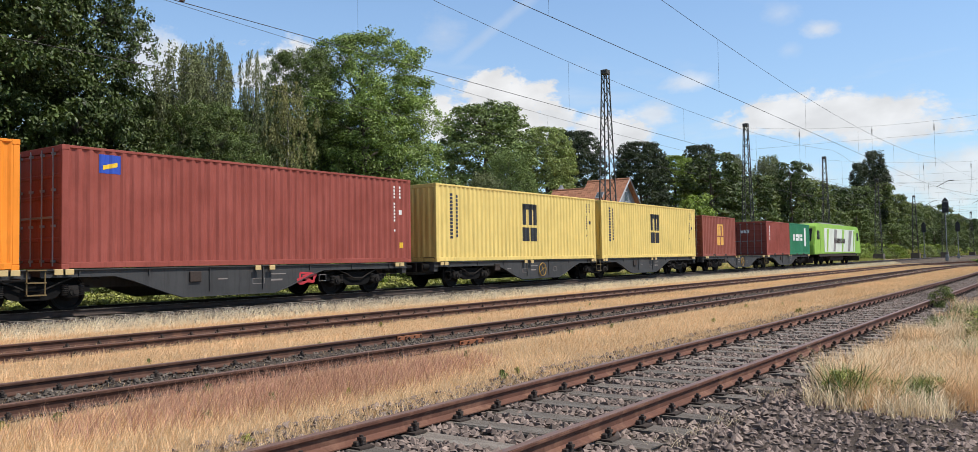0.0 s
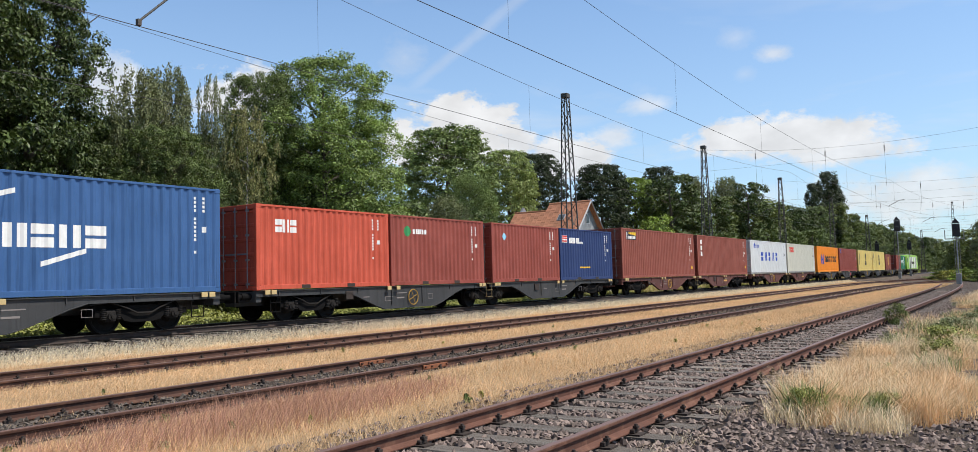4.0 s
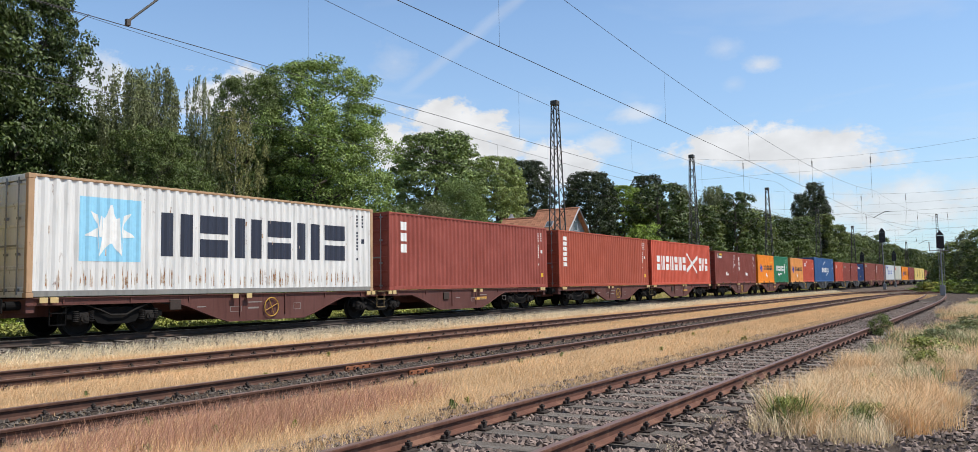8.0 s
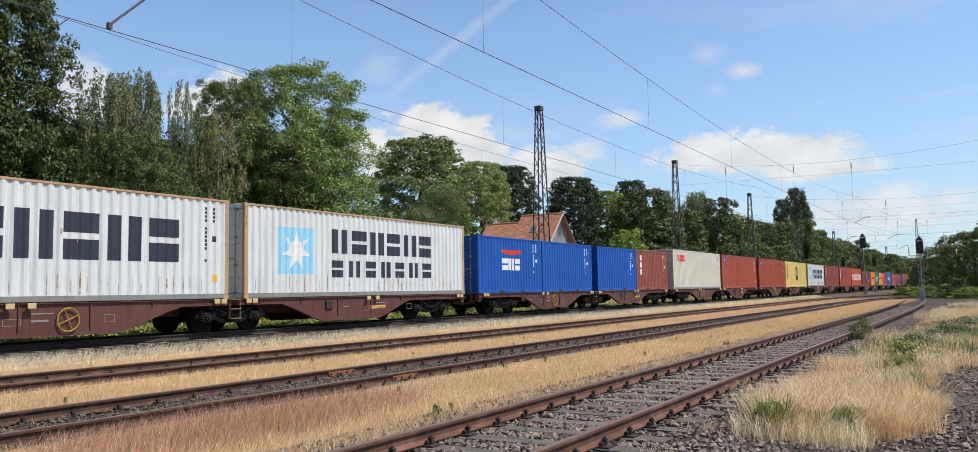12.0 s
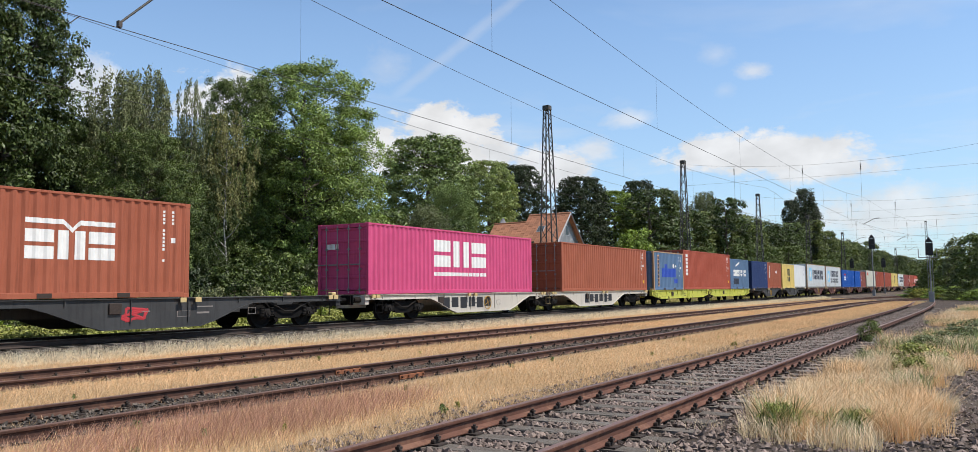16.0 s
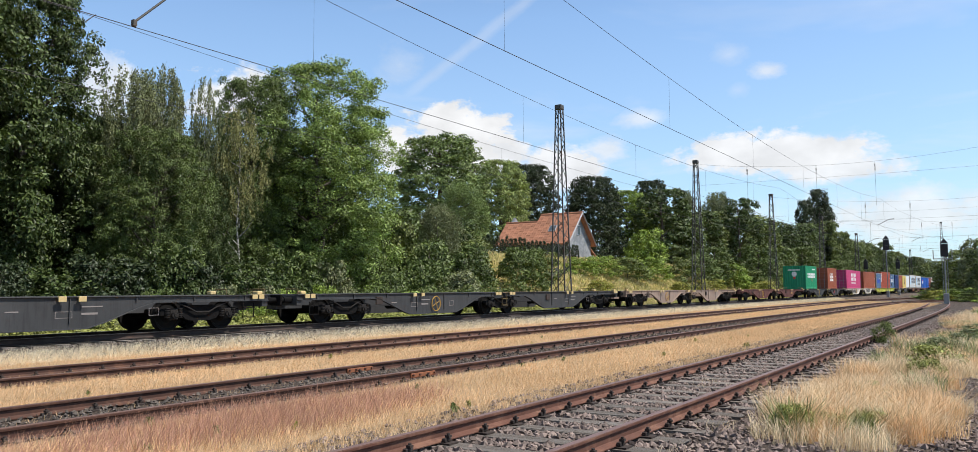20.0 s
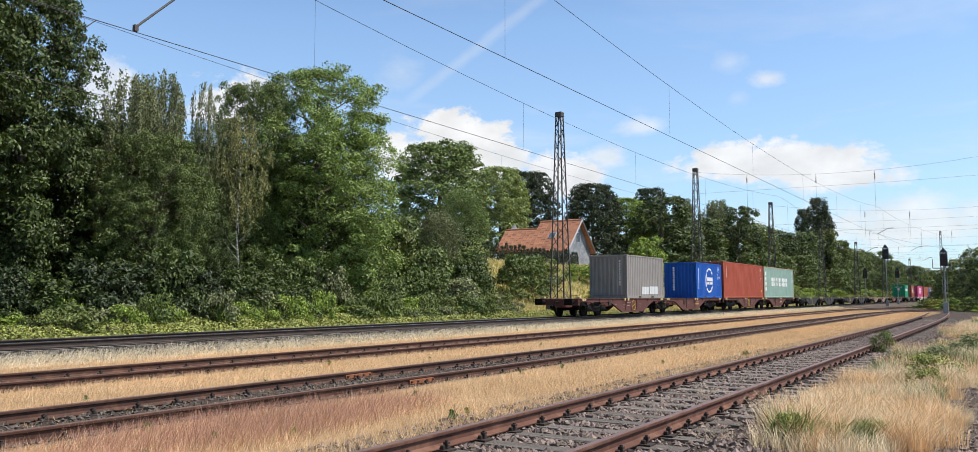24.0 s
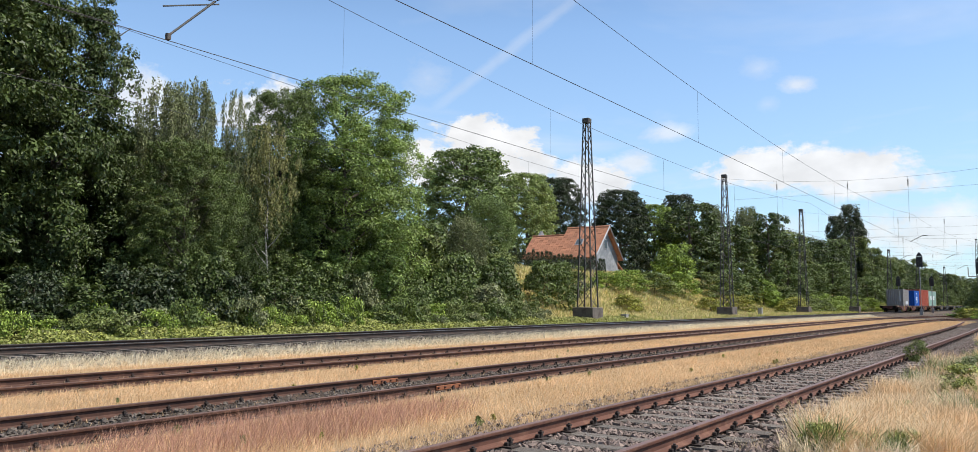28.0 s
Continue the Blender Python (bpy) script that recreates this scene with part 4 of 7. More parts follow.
def consist():
    """Wagons and their loads, from the engine to the tail."""
    grey = flatcar(WAGONGREY, "charcoal articulated container wagon with sooty bogies darkened for shade")
    brown = flatcar(WAGONBROWN, "red-brown articulated container wagon with sooty bogies darkened for shade")
    pale = flatcar(WAGONPALE, "scuffed and graffiti-marked empty container wagon", 11.5)
    white = flatcar(WAGONWHITE, "white-painted container wagon with dark lettering blocks", 13.95, marks=INKBLACK)
    yellow = flatcar(WAGONYELLOW, "lime-yellow container wagon with straight girders", 12.55, "straight", INKNAVY, WAGONYELLOW)
    plan = ((grey, (61.8, 35.4, 8.8, -70.4, -96.8, -307.5, -388.7, -465.5, -491.8)),
            (brown, (-17.7, -44.0, -123.1, -149.5, -176.0, -202.2, -228.4, -254.9, -281.2, -415.0, -518.85, -544.7)),
            (pale, (-440.2,)), (white, (-360.9,)), (yellow, (-333.5,)))
    for first, places in plan:
        for i, s in enumerate(places):
            wagon = first if i == 0 else copy_thing(first, Matrix.Identity(4))
            MOVERS.append((wagon, s, 0.0))
            for at, x in ((8.8, 8.0), (-388.7, 4.7)):
                if s == at:
                    scrawl(wagon, x)
            if first is brown:
                part("lettering", prism([(6.3, DECK - 0.46), (7.15, DECK - 0.46), (7.2, DECK - 0.34), (6.3, DECK - 0.34)], -0.024, -0.018), INKGOLD, wagon, "gold bar of lettering", pose(0, -1.13, 0))
            if first is white:
                for c in (-7.2, 6.4):
                    for j in range(6):
                        part("lettering", box(c - 1.9 + j * 0.64, c - 1.42 + j * 0.64, -0.024, -0.018, DECK - 0.62 + 0.05 * (j % 2), DECK - 0.16), INKBLACK, wagon, m=pose(0, -1.13, 0))


def scrawl(wagon, x):
    """A red scrawl of paint on the side girder."""
    red = plain("scrawl_red", (0.45, 0.03, 0.04))
    bm = bmesh.new()
    rnd = random.Random(4)
    p = Vector((x - 0.4, -1.151, DECK - 0.5))
    for i in range(12):
        q = Vector((x + rnd.uniform(-0.45, 0.45), -1.151, DECK - 0.42 + rnd.uniform(-0.2, 0.2)))
        add_rod(bm, p, q, 0.035, 4)
        p = q
    for v in bm.verts:
        v.co.y = -1.151 - 0.004 * (v.co.y > -1.151)
    part("scrawl", bm, red, wagon, "red paint scrawl")


def codes(b, k, ink=INKWHITE, rear=False):
    """Small number blocks at the ends of the wall, as on every container."""
    L, H = k.L - 0.3, k.H - 0.23
    step, marks = H * 0.043, []
    for i in range(14):
        if i not in (4, 11, 12):
            marks.append(rect(L - 0.70, L - 0.635, H * 0.90 - i * step, H * 0.90 - i * step + step * 0.66))
    marks += [rect(L - 0.42, L - 0.355, H * 0.90 - i * step, H * 0.90 - i * step + step * 0.66) for i in range(4)]
    decal(b, k, "lettering", marks, ink)
    decal(b, k, "data_label", rect(L - 0.44, L - 0.32, H * 0.56, H * 0.62), ink)
    if rear:
        word(b, k, 1.1, 1.9, H * 0.8, H * 0.86, 6, ink, sheet="end")


def warning(b, k):
    L, H = k.L - 0.3, k.H - 0.23
    decal(b, k, "warning_label", rect(L - 0.42, L - 0.28, H * 0.13, H * 0.20), INKYELLOW)


def block_emblem(b, k, ink):
    """Two stacked rows of heavy blocks in the middle of the wall."""
    L, H = k.L - 0.3, k.H - 0.23
    c = L * 0.525
    h = 0.36 if k.L > 7 else 0.30
    for i in range(3):
        decal(b, k, "emblem", rect(c - 0.58 + i * 0.42, c - 0.30 + i * 0.42, H * 0.5, H * 0.5 + 0.86 * h / 0.36), ink)
    decal(b, k, "emblem", rect(c - 0.58, c + 0.54, H * 0.5 + 0.66, H * 0.5 + 0.9 * h / 0.36), ink)
    for i in range(2):
        decal(b, k, "emblem", rect(c - 0.6 + i * 0.62, c - 0.08 + i * 0.62, H * 0.24, H * 0.46), ink)


def twin_blades(b, k, u0, u1, v0, v1):
    """Two plain slanted blades that point to the left, one behind the other."""
    w, h = (u1 - u0), (v1 - v0)
    for f in (0.0, 0.5):
        a = u0 + f * w
        decal(b, k, "emblem", (a, a + 0.44 * w, lambda x, a=a: [(v0 + h * 0.5 * max(0.0, 1 - (x - a) / (0.2 * w)), v1 - h * 0.55 * max(0.0, 1 - (x - a) / (0.3 * w)))]), INKBLUE)
    decal(b, k, "emblem", rect(u0 + 0.4 * w, u1, v0 + 0.42 * h, v0 + 0.58 * h), INKBLUE, lift=0.006)


def beam_badge(b, k, u0, u1):
    """A dark badge with a pale bar of blocks under yellow rays."""
    H = k.H - 0.23
    v0, v1 = H * 0.78, H * 0.96
    decal(b, k, "emblem", rect(u0, u1, v0, v1), INKNAVY)
    w, h = u1 - u0, v1 - v0
    decal(b, k, "emblem", (u0 + 0.3 * w, u1 - 0.03 * w, lambda x: [(v0 + h * (0.78 - 0.25 * (x - u0) / w), v0 + h * (0.86 + 0.08 * (x - u0) / w))]), INKYELLOW, lift=0.008)
    decal(b, k, "emblem", rect(u0 + 0.06 * w, u0 + 0.14 * w, v0 + 0.1 * h, v0 + 0.85 * h), INKWHITE, lift=0.008)
    word(b, k, u0 + 0.2 * w, u1 - 0.05 * w, v0 + 0.1 * h, v0 + 0.44 * h, 6, INKWHITE, lift=0.008)


def small_logo(b, k, a, c, u=0.9):
    H = k.H - 0.23
    decal(b, k, "emblem", rect(u, u + 0.55, H * 0.80, H * 0.97), a)
    decal(b, k, "emblem", (u + 0.08, u + 0.47, lambda x: [(H * 0.83 + (x - u - 0.08) * 0.25, H * 0.87 + (x - u - 0.08) * 0.25)]), c, lift=0.008)


def load(s):
    """The containers; s gives the place of each one's rear end."""
    H = 2.36
    b, k = container(s["green_a"], 20, False, GREEN, "green twenty-foot container with white lettering blocks")
    word(b, k, 0.9, 3.7, 1.0, 1.55, 4, INKWHITE), decal(b, k, "emblem", rect(4.3, 4.75, 0.55, 2.1), INKWHITE)
    b, k = container(s["red_a"], 20, False, RED, "oxide-red twenty-foot container with doors shut")
    column(b, k, 0.55, 0.75, 1.0, 2.1, 4, INKWHITE), word(b, k, 0.3, 0.95, 1.55, 1.8, 3, INKWHITE, sheet="end")
    b, k = container(s["red_b"], 20, False, RED2, "brick-red twenty-foot container with a pale emblem")
    block_emblem(b, k, INKGOLD)
    for key in ("yellow_a", "yellow_b"):
        b, k = container(s[key], 40, True, YELLOW, "pale yellow forty-foot container with a black emblem", doors=False)
        block_emblem(b, k, INKBLACK), column(b, k, 0.72, 0.84, 0.7, 2.4, 13, INKNAVY), column(b, k, 1.05, 1.17, 0.75, 2.35, 11, INKNAVY)
        codes(b, k, INKNAVY)
    b, k = container(s["badge_a"], 40, True, RED, "oxide-red forty-foot container with a small blue and yellow badge")
    small_logo(b, k, INKBLUE, INKYELLOW, 0.75), codes(b, k), warning(b, k)
    b, k = container(s["orange_a"], 40, True, ORANGE, "orange forty-foot container with blue emblem and dark lettering blocks")
    twin_blades(b, k, 1.85, 3.5, 0.72, 1.85)
    word(b, k, 4.3, 10.5, 0.98, 1.72, 11, INKBLACK, ragged=0.15), codes(b, k, INKBLACK)
    b, k = container(s["cream_a"], 40, True, CREAM, "cream forty-foot container with a small red wordmark")
    word(b, k, 0.95, 2.6, 1.88, 2.38, 4, INKRED, 0.1), codes(b, k, INKNAVY)
    b, k = container(s["spaced"], 40, True, PALE, "pale grey forty-foot container with spaced blue lettering blocks")
    word(b, k, 3.2, 8.7, 1.0, 1.75, 5, INKBLUE, 0.5), word(b, k, 1.6, 2.65, 2.1, 2.38, 4, INKBLUE), decal(b, k, "emblem", (0.85, 1.45, lambda x: [(2.1, 2.2), (2.24, 2.24 + 0.36 * max(0.05, 1 - abs(x - 1.2) / 0.3))]), INKBLUE), codes(b, k, INKNAVY)
    b, k = container(s["upright_a"], 40, True, RED2, "brick-red forty-foot container with a white upright word")
    column(b, k, 0.53, 0.92, 1.25, 2.4, 3, INKWHITE), codes(b, k), warning(b, k)
    b, k = container(s["badge_b"], 40, True, RED2, "brick-red forty-foot container with a black and yellow badge")
    beam_badge(b, k, 0.55, 1.95), codes(b, k), warning(b, k)
    b, k = container(s["flag"], 20, False, NAVY, "navy twenty-foot container with white lettering blocks and a striped flag")
    word(b, k, 0.85, 1.95, 1.70, 1.98, 3, INKWHITE), word(b, k, 1.98, 2.4, 1.70, 1.80, 4, INKWHITE), decal(b, k, "emblem", rect(0.14, 0.70, 1.72, 2.08), INKWHITE), decal(b, k, "emblem", [rect(0.16, 0.68, z, z + 0.07) for z in (1.76, 1.90, 2.0)], INKRED, lift=0.008), codes(b, k)
    decal(b, k, "paint_patch", rect(2.0, 3.2, 0.45, 0.52), INKYELLOW)
    b, k = container(s["spot"], 20, False, RED, "oxide-red twenty-foot container with a round blue spot")
    disc(b, k, 0.9, 1.85, 0.16, INKSKY), codes(b, k)
    b, k = container(s["label"], 20, False, RED, "oxide-red twenty-foot container with a small pale label")
    disc(b, k, 0.85, 1.85, 0.2, INKGREEN), word(b, k, 1.15, 2.0, 1.76, 1.94, 5, INKWHITE), codes(b, k)
    b, k = container(s["scarlet_a"], 20, False, SIGNALRED, "orange-red twenty-foot container with white lettering blocks")
    word(b, k, 0.6, 1.5, 1.6, 2.0, 3, INKWHITE), codes(b, k)
    b, k = container(s["arcs"], 40, True, MIDBLUE, "blue forty-foot container with white lettering blocks and arcs")
    word(b, k, 4.2, 8.6, 1.0, 1.55, 7, INKWHITE), codes(b, k)
    for u, v in ((5.3, 1.9), (7.0, 0.55)):
        decal(b, k, "emblem", (u, u + 1.1, lambda x, u=u, v=v: [(v + 0.3 * (x - u), v + 0.12 + 0.3 * (x - u))]), INKWHITE)
    b, k = container(s["scarlet_b"], 20, False, SIGNALRED, "faded orange-red twenty-foot container with white lettering blocks")
    word(b, k, 0.6, 1.5, 1.6, 2.0, 3, INKWHITE), disc(b, k, 2.2, 2.1, 0.14, INKWHITE), codes(b, k)
    b, k = container(s["orange_b"], 20, False, OLDORANGE, "faded orange twenty-foot container with blue emblem and dark lettering blocks")
    orange20(b, k)
    b, k = container(s["green_b"], 20, False, GREEN, "green twenty-foot container with white lettering blocks and hazard labels")
    word(b, k, 0.9, 4.0, 1.0, 1.5, 4, INKWHITE), decal(b, k, "emblem", rect(4.2, 4.5, 0.75, 1.7), INKWHITE), word(b, k, 2.2, 3.2, 0.65, 0.78, 6, INKWHITE)
    lozenge(b, k, 1.7, 0.68, 0.2, INKWHITE), lozenge(b, k, 2.0, 0.6, 0.18, INKWHITE), codes(b, k)
    b, k = container(s["orange_c"], 20, False, ORANGE, "orange twenty-foot container with blue emblem and hazard labels", doors=False)
    orange20(b, k)
    b, k = container(s["dark_a"], 20, False, DARKRED, "dark red twenty-foot container with a white hazard label")
    column(b, k, 0.45, 0.7, 0.95, 2.05, 3, INKWHITE), lozenge(b, k, 2.6, 0.65, 0.2, INKWHITE), lozenge(b, k, 2.95, 0.6, 0.18, INKWHITE), codes(b, k)
    b, k = container(s["dark_b"], 20, False, DARKRED, "dark red twenty-foot container with a small badge and hazard label")
    beam_badge(b, k, 0.6, 1.68), lozenge(b, k, 3.0, 0.65, 0.2, INKWHITE), lozenge(b, k, 3.35, 0.6, 0.18, INKWHITE), codes(b, k)
    b, k = container(s["scarlet_c"], 40, True, SIGNALRED, "faded red forty-foot container with large white lettering blocks")
    word(b, k, 0.8, 6.4, 0.82, 1.75, 7, INKWHITE, 0.3), word(b, k, 9.4, 11.4, 0.82, 1.75, 3, INKWHITE, 0.3)
    decal(b, k, "emblem", (6.6, 9.1, lambda x: [(0.62 + 0.42 * (x - 6.6), 0.92 + 0.40 * (x - 6.6))]), INKWHITE)
    decal(b, k, "emblem", (6.7, 8.9, lambda x: [(1.95 - 0.62 * (x - 6.7), 2.12 - 0.60 * (x - 6.7))]), INKWHITE)
    b, k = container(s["upright_b"], 40, True, ORANGERED, "orange-red forty-foot container with a white upright word")
    column(b, k, 0.42, 0.78, 0.9, 2.42, 6, INKWHITE), codes(b, k), warning(b, k)
    b, k = container(s["upright_c"], 40, True, RED, "oxide-red forty-foot container with a white upright word")
    column(b, k, 0.53, 0.92, 1.25, 2.4, 3, INKWHITE), codes(b, k), warning(b, k)
    b, k = container(s["star_a"], 40, True, RUSTWHITE, "rust-streaked white container with dark lettering blocks and a star", post=RUSTPOST)
    decal(b, k, "emblem", rect(1.1, 2.78, 0.71, 2.3), INKSKY), star(b, k, 1.94, 1.5, 0.74, INKWHITE), word(b, k, 3.4, 10.6, 0.88, 2.05, 6, INKNAVY, 0.2), codes(b, k, INKNAVY)
    rnd = random.Random(8)
    runs = []
    for i in range(40):
        ridge = 0.36 + i * 0.281
        for j in range(rnd.randint(1, 4)):
            u, w = ridge + rnd.uniform(-0.09, 0.09), rnd.uniform(0.012, 0.035)
            low, high = rnd.uniform(0.02, 0.2), rnd.uniform(0.3, 0.62)
            runs.append((u, u + w, lambda x, u=u, w=w, low=low, high=high: [(low, high - 0.5 * (high - low) * abs(x - u - w / 2) / w)]))
        if rnd.random() < 0.25:
            u, v = ridge + rnd.uniform(-0.1, 0.1), rnd.uniform(0.8, 2.2)
            runs.append(rect(u, u + rnd.uniform(0.015, 0.04), v, v + rnd.uniform(0.05, 0.2)))
    decal(b, k, "rust_streaks", runs, RUSTRUN, lift=0.006)
    worn = runs
    b, k = container(s["yellow_c"], 40, True, YELLOW, "pale yellow forty-foot container with a black emblem", doors=False)
    block_emblem(b, k, INKBLACK), column(b, k, 0.72, 0.84, 0.7, 2.4, 13, INKNAVY), column(b, k, 1.05, 1.17, 0.75, 2.35, 11, INKNAVY), codes(b, k, INKNAVY)
    for key in ("badge_c", "badge_d"):
        b, k = container(s[key], 40, True, ORANGERED, "orange-red forty-foot container with a small blue badge", doors=key == "badge_c")
        small_logo(b, k, INKBLUE, INKWHITE, 0.55), codes(b, k), warning(b, k)
    b, k = container(s["cream_b"], 40, True, CREAM, "cream forty-foot container with a small red wordmark")
    word(b, k, 0.95, 2.6, 1.88, 2.38, 4, INKRED, 0.1), codes(b, k, INKNAVY)
    b, k = container(s["upright_d"], 20, False, RED2, "brick-red twenty-foot container with a white upright word")
    column(b, k, 0.6, 0.95, 0.85, 2.1, 3, INKWHITE), codes(b, k)
    for key in ("blue_a", "blue_b"):
        b, k = container(s[key], 20, False, BLUE, "bright blue twenty-foot container with white codes")
        codes(b, k, rear=True)
    b, k = container(s["bird"], 20, False, BLUE, "bright blue container with white lettering blocks under a red shape")
    word(b, k, 2.0, 3.7, 0.9, 1.45, 3, INKWHITE), decal(b, k, "emblem", (1.9, 3.8, lambda x: [(1.6 + 0.12 * abs(x - 2.85), 1.85)]), INKRED), codes(b, k)
    b, k = container(s["star_b"], 40, True, PALE, "pale grey container with two rows of dark lettering blocks", post=RUSTPOST)
    decal(b, k, "emblem", rect(1.25, 2.85, 0.6, 2.1), INKSKY), star(b, k, 2.05, 1.35, 0.68, INKWHITE), word(b, k, 3.75, 9.6, 1.32, 2.15, 6, INKNAVY, 0.2), word(b, k, 3.75, 9.6, 0.5, 1.08, 7, INKNAVY, 0.35)
    decal(b, k, "rust_streaks", worn[1::4], RUSTRUN, lift=0.006)
    b, k = container(s["star_c"], 40, True, PALE, "pale grey container with rusty posts and dark lettering blocks", doors=False, post=RUSTPOST)
    decal(b, k, "emblem", rect(1.1, 2.78, 0.71, 2.3), INKSKY), star(b, k, 1.94, 1.5, 0.74, INKWHITE), word(b, k, 3.4, 10.3, 0.88, 2.05, 6, INKNAVY, 0.2), codes(b, k, INKNAVY)
    decal(b, k, "rust_streaks", worn[::3], RUSTRUN, lift=0.006), warning(b, k)
    b, k = container(s["white_a"], 20, False, WHITE, "clean white twenty-foot container")
    codes(b, k, INKNAVY)
    b, k = container(s["yellow_d"], 20, False, YELLOW, "pale yellow twenty-foot container with a black emblem", doors=False)
    block_emblem(b, k, INKBLACK)
    b, k = container(s["upright_e"], 20, False, BROWNRED, "brown-orange twenty-foot container with a white upright word")
    column(b, k, 0.7, 0.95, 0.9, 2.1, 6, INKWHITE), lozenge(b, k, 3.4, 1.5, 0.18, INKWHITE), lozenge(b, k, 3.8, 1.5, 0.18, INKWHITE)
    b, k = container(s["navy_a"], 20, False, NAVY, "navy twenty-foot container with white codes")
    codes(b, k)
    b, k = container(s["arcs_b"], 20, False, GREYBLUE, "worn blue twenty-foot container with white lettering blocks")
    word(b, k, 0.9, 4.9, 0.95, 1.5, 7, INKWHITE), decal(b, k, "emblem", (1.6, 2.8, lambda x: [(1.75 + 0.25 * (x - 1.6), 1.9 + 0.25 * (x - 1.6))]), INKWHITE), decal(b, k, "data_label", rect(0.95, 2.6, 0.25, 0.75), INKNAVY)
    b, k = container(s["upright_f"], 40, True, ORANGERED, "orange-red forty-foot container with a white upright word")
    column(b, k, 0.45, 0.8, 0.9, 2.42, 6, INKWHITE), codes(b, k), warning(b, k)
    b, k = container(s["strip"], 20, False, GREYBLUE, "worn blue container with a tan strip and overpainted patches", doors=False, post=RUSTPOST)
    decal(b, k, "emblem", rect(0.62, 1.0, 0.1, 2.2), TANSTRIP), decal(b, k, "paint_patch", rect(1.45, 4.3, 0.72, 1.32), INKBLUE), decal(b, k, "paint_patch", rect(3.9, 4.6, 0.3, 0.62), INKBLUE), decal(b, k, "paint_patch", rect(2.0, 2.5, 1.33, 1.6), INKBLUE)
    lozenge(b, k, 3.8, 1.5, 0.16, INKWHITE), lozenge(b, k, 4.2, 1.5, 0.16, INKWHITE)
    column(b, k, 0.70, 0.92, 0.16, 2.1, 8, INKNAVY, lift=0.008)
    codes(b, k)
    b, k = container(s["codes_a"], 40, False, BROWNRED, "brown-orange forty-foot container with white codes")
    codes(b, k), warning(b, k)
    b, k = container(s["magenta_a"], 40, False, PINK, "magenta forty-foot container with large white lettering blocks")
    word(b, k, 3.9, 7.9, 0.92, 2.0, 3, INKWHITE, 0.12), word(b, k, 3.9, 7.9, 0.55, 0.70, 14, INKWHITE), word(b, k, 0.3, 0.85, 1.5, 1.7, 3, INKWHITE, sheet="end")
    b, k = container(s["emblem_a"], 20, False, BROWNRED, "brown-orange twenty-foot container with a white emblem")
    word(b, k, 1.35, 3.65, 0.80, 1.50, 3, INKWHITE, 0.1), decal(b, k, "emblem", (1.35, 3.65, lambda x: [(1.64 - max(0, 0.2 - abs(x - 2.5)), 1.76 - max(0, 0.2 - abs(x - 2.5)))]), INKWHITE), codes(b, k)
    b, k = container(s["green_c"], 20, False, BRIGHTGREEN, "bright green twenty-foot container with white lettering blocks and a red spot", doors=False)
    word(b, k, 0.95, 4.9, 1.08, 1.62, 9, INKWHITE, 0.12), lozenge(b, k, 3.2, 0.86, 0.2, INKRED, "emblem"), word(b, k, 3.5, 5.0, 2.0, 2.12, 8, INKWHITE)
    disc(b, k, 1.05, 1.5, 0.28, INKWHITE, sheet="end"), disc(b, k, 1.05, 1.08, 0.14, INKRED, sheet="end"), word(b, k, 0.4, 1.7, 1.9, 2.02, 8, INKWHITE, sheet="end")
    b, k = container(s["mint"], 40, True, PALEGREEN, "pale green forty-foot container with rusty posts and white lettering blocks", doors=False, post=RUSTPOST)
    word(b, k, 2.7, 5.0, 0.95, 1.75, 5, INKWHITE, 0.28), word(b, k, 5.5, 9.1, 0.95, 1.75, 8, INKWHITE, 0.28), column(b, k, 0.36, 0.78, 0.5, 2.25, 4, INKWHITE), codes(b, k)
    b, k = container(s["codes_b"], 40, True, ORANGERED, "orange-red forty-foot container with white codes")
    column(b, k, 0.6, 0.75, 1.5, 2.4, 5, INKWHITE), codes(b, k), warning(b, k)
    b, k = container(s["ring"], 20, False, BLUE, "bright blue twenty-foot container with a white ring emblem", doors=False)
    ring_mark(b, k), codes(b, k), column(b, k, 0.35, 0.47, 0.5, 2.0, 7, INKWHITE), column(b, k, 0.5, 0.62, 0.4, 2.1, 10, INKWHITE, sheet="end")
    b, k = container(s["grey_a"], 20, False, GREY, "weathered grey twenty-foot container with pale patches", doors=False)
    decal(b, k, "paint_patch", rect(2.3, 3.3, 0.08, 0.55), PALE), decal(b, k, "paint_patch", rect(3.5, 4.9, 0.1, 0.58), PALE), column(b, k, 1.75, 1.87, 0.6, 2.1, 10, INKWHITE, sheet="end")


def ring_mark(b, k):
    def ring(x):
        d = x - 2.9
        o, i = math.sqrt(max(0, 0.92 ** 2 - (d * 1.05) ** 2)), math.sqrt(max(0, 0.8 ** 2 - (d * 1.05) ** 2))
        return [(1.15 - o, 1.15 - i), (1.15 + i, 1.15 + o)]
    decal(b, k, "emblem", (2.05, 3.75, ring), INKWHITE)
    word(b, k, 2.2, 3.7, 1.1, 1.38, 5, INKWHITE, lift=0.007), word(b, k, 2.2, 3.7, 0.85, 1.02, 8, INKWHITE, lift=0.007)


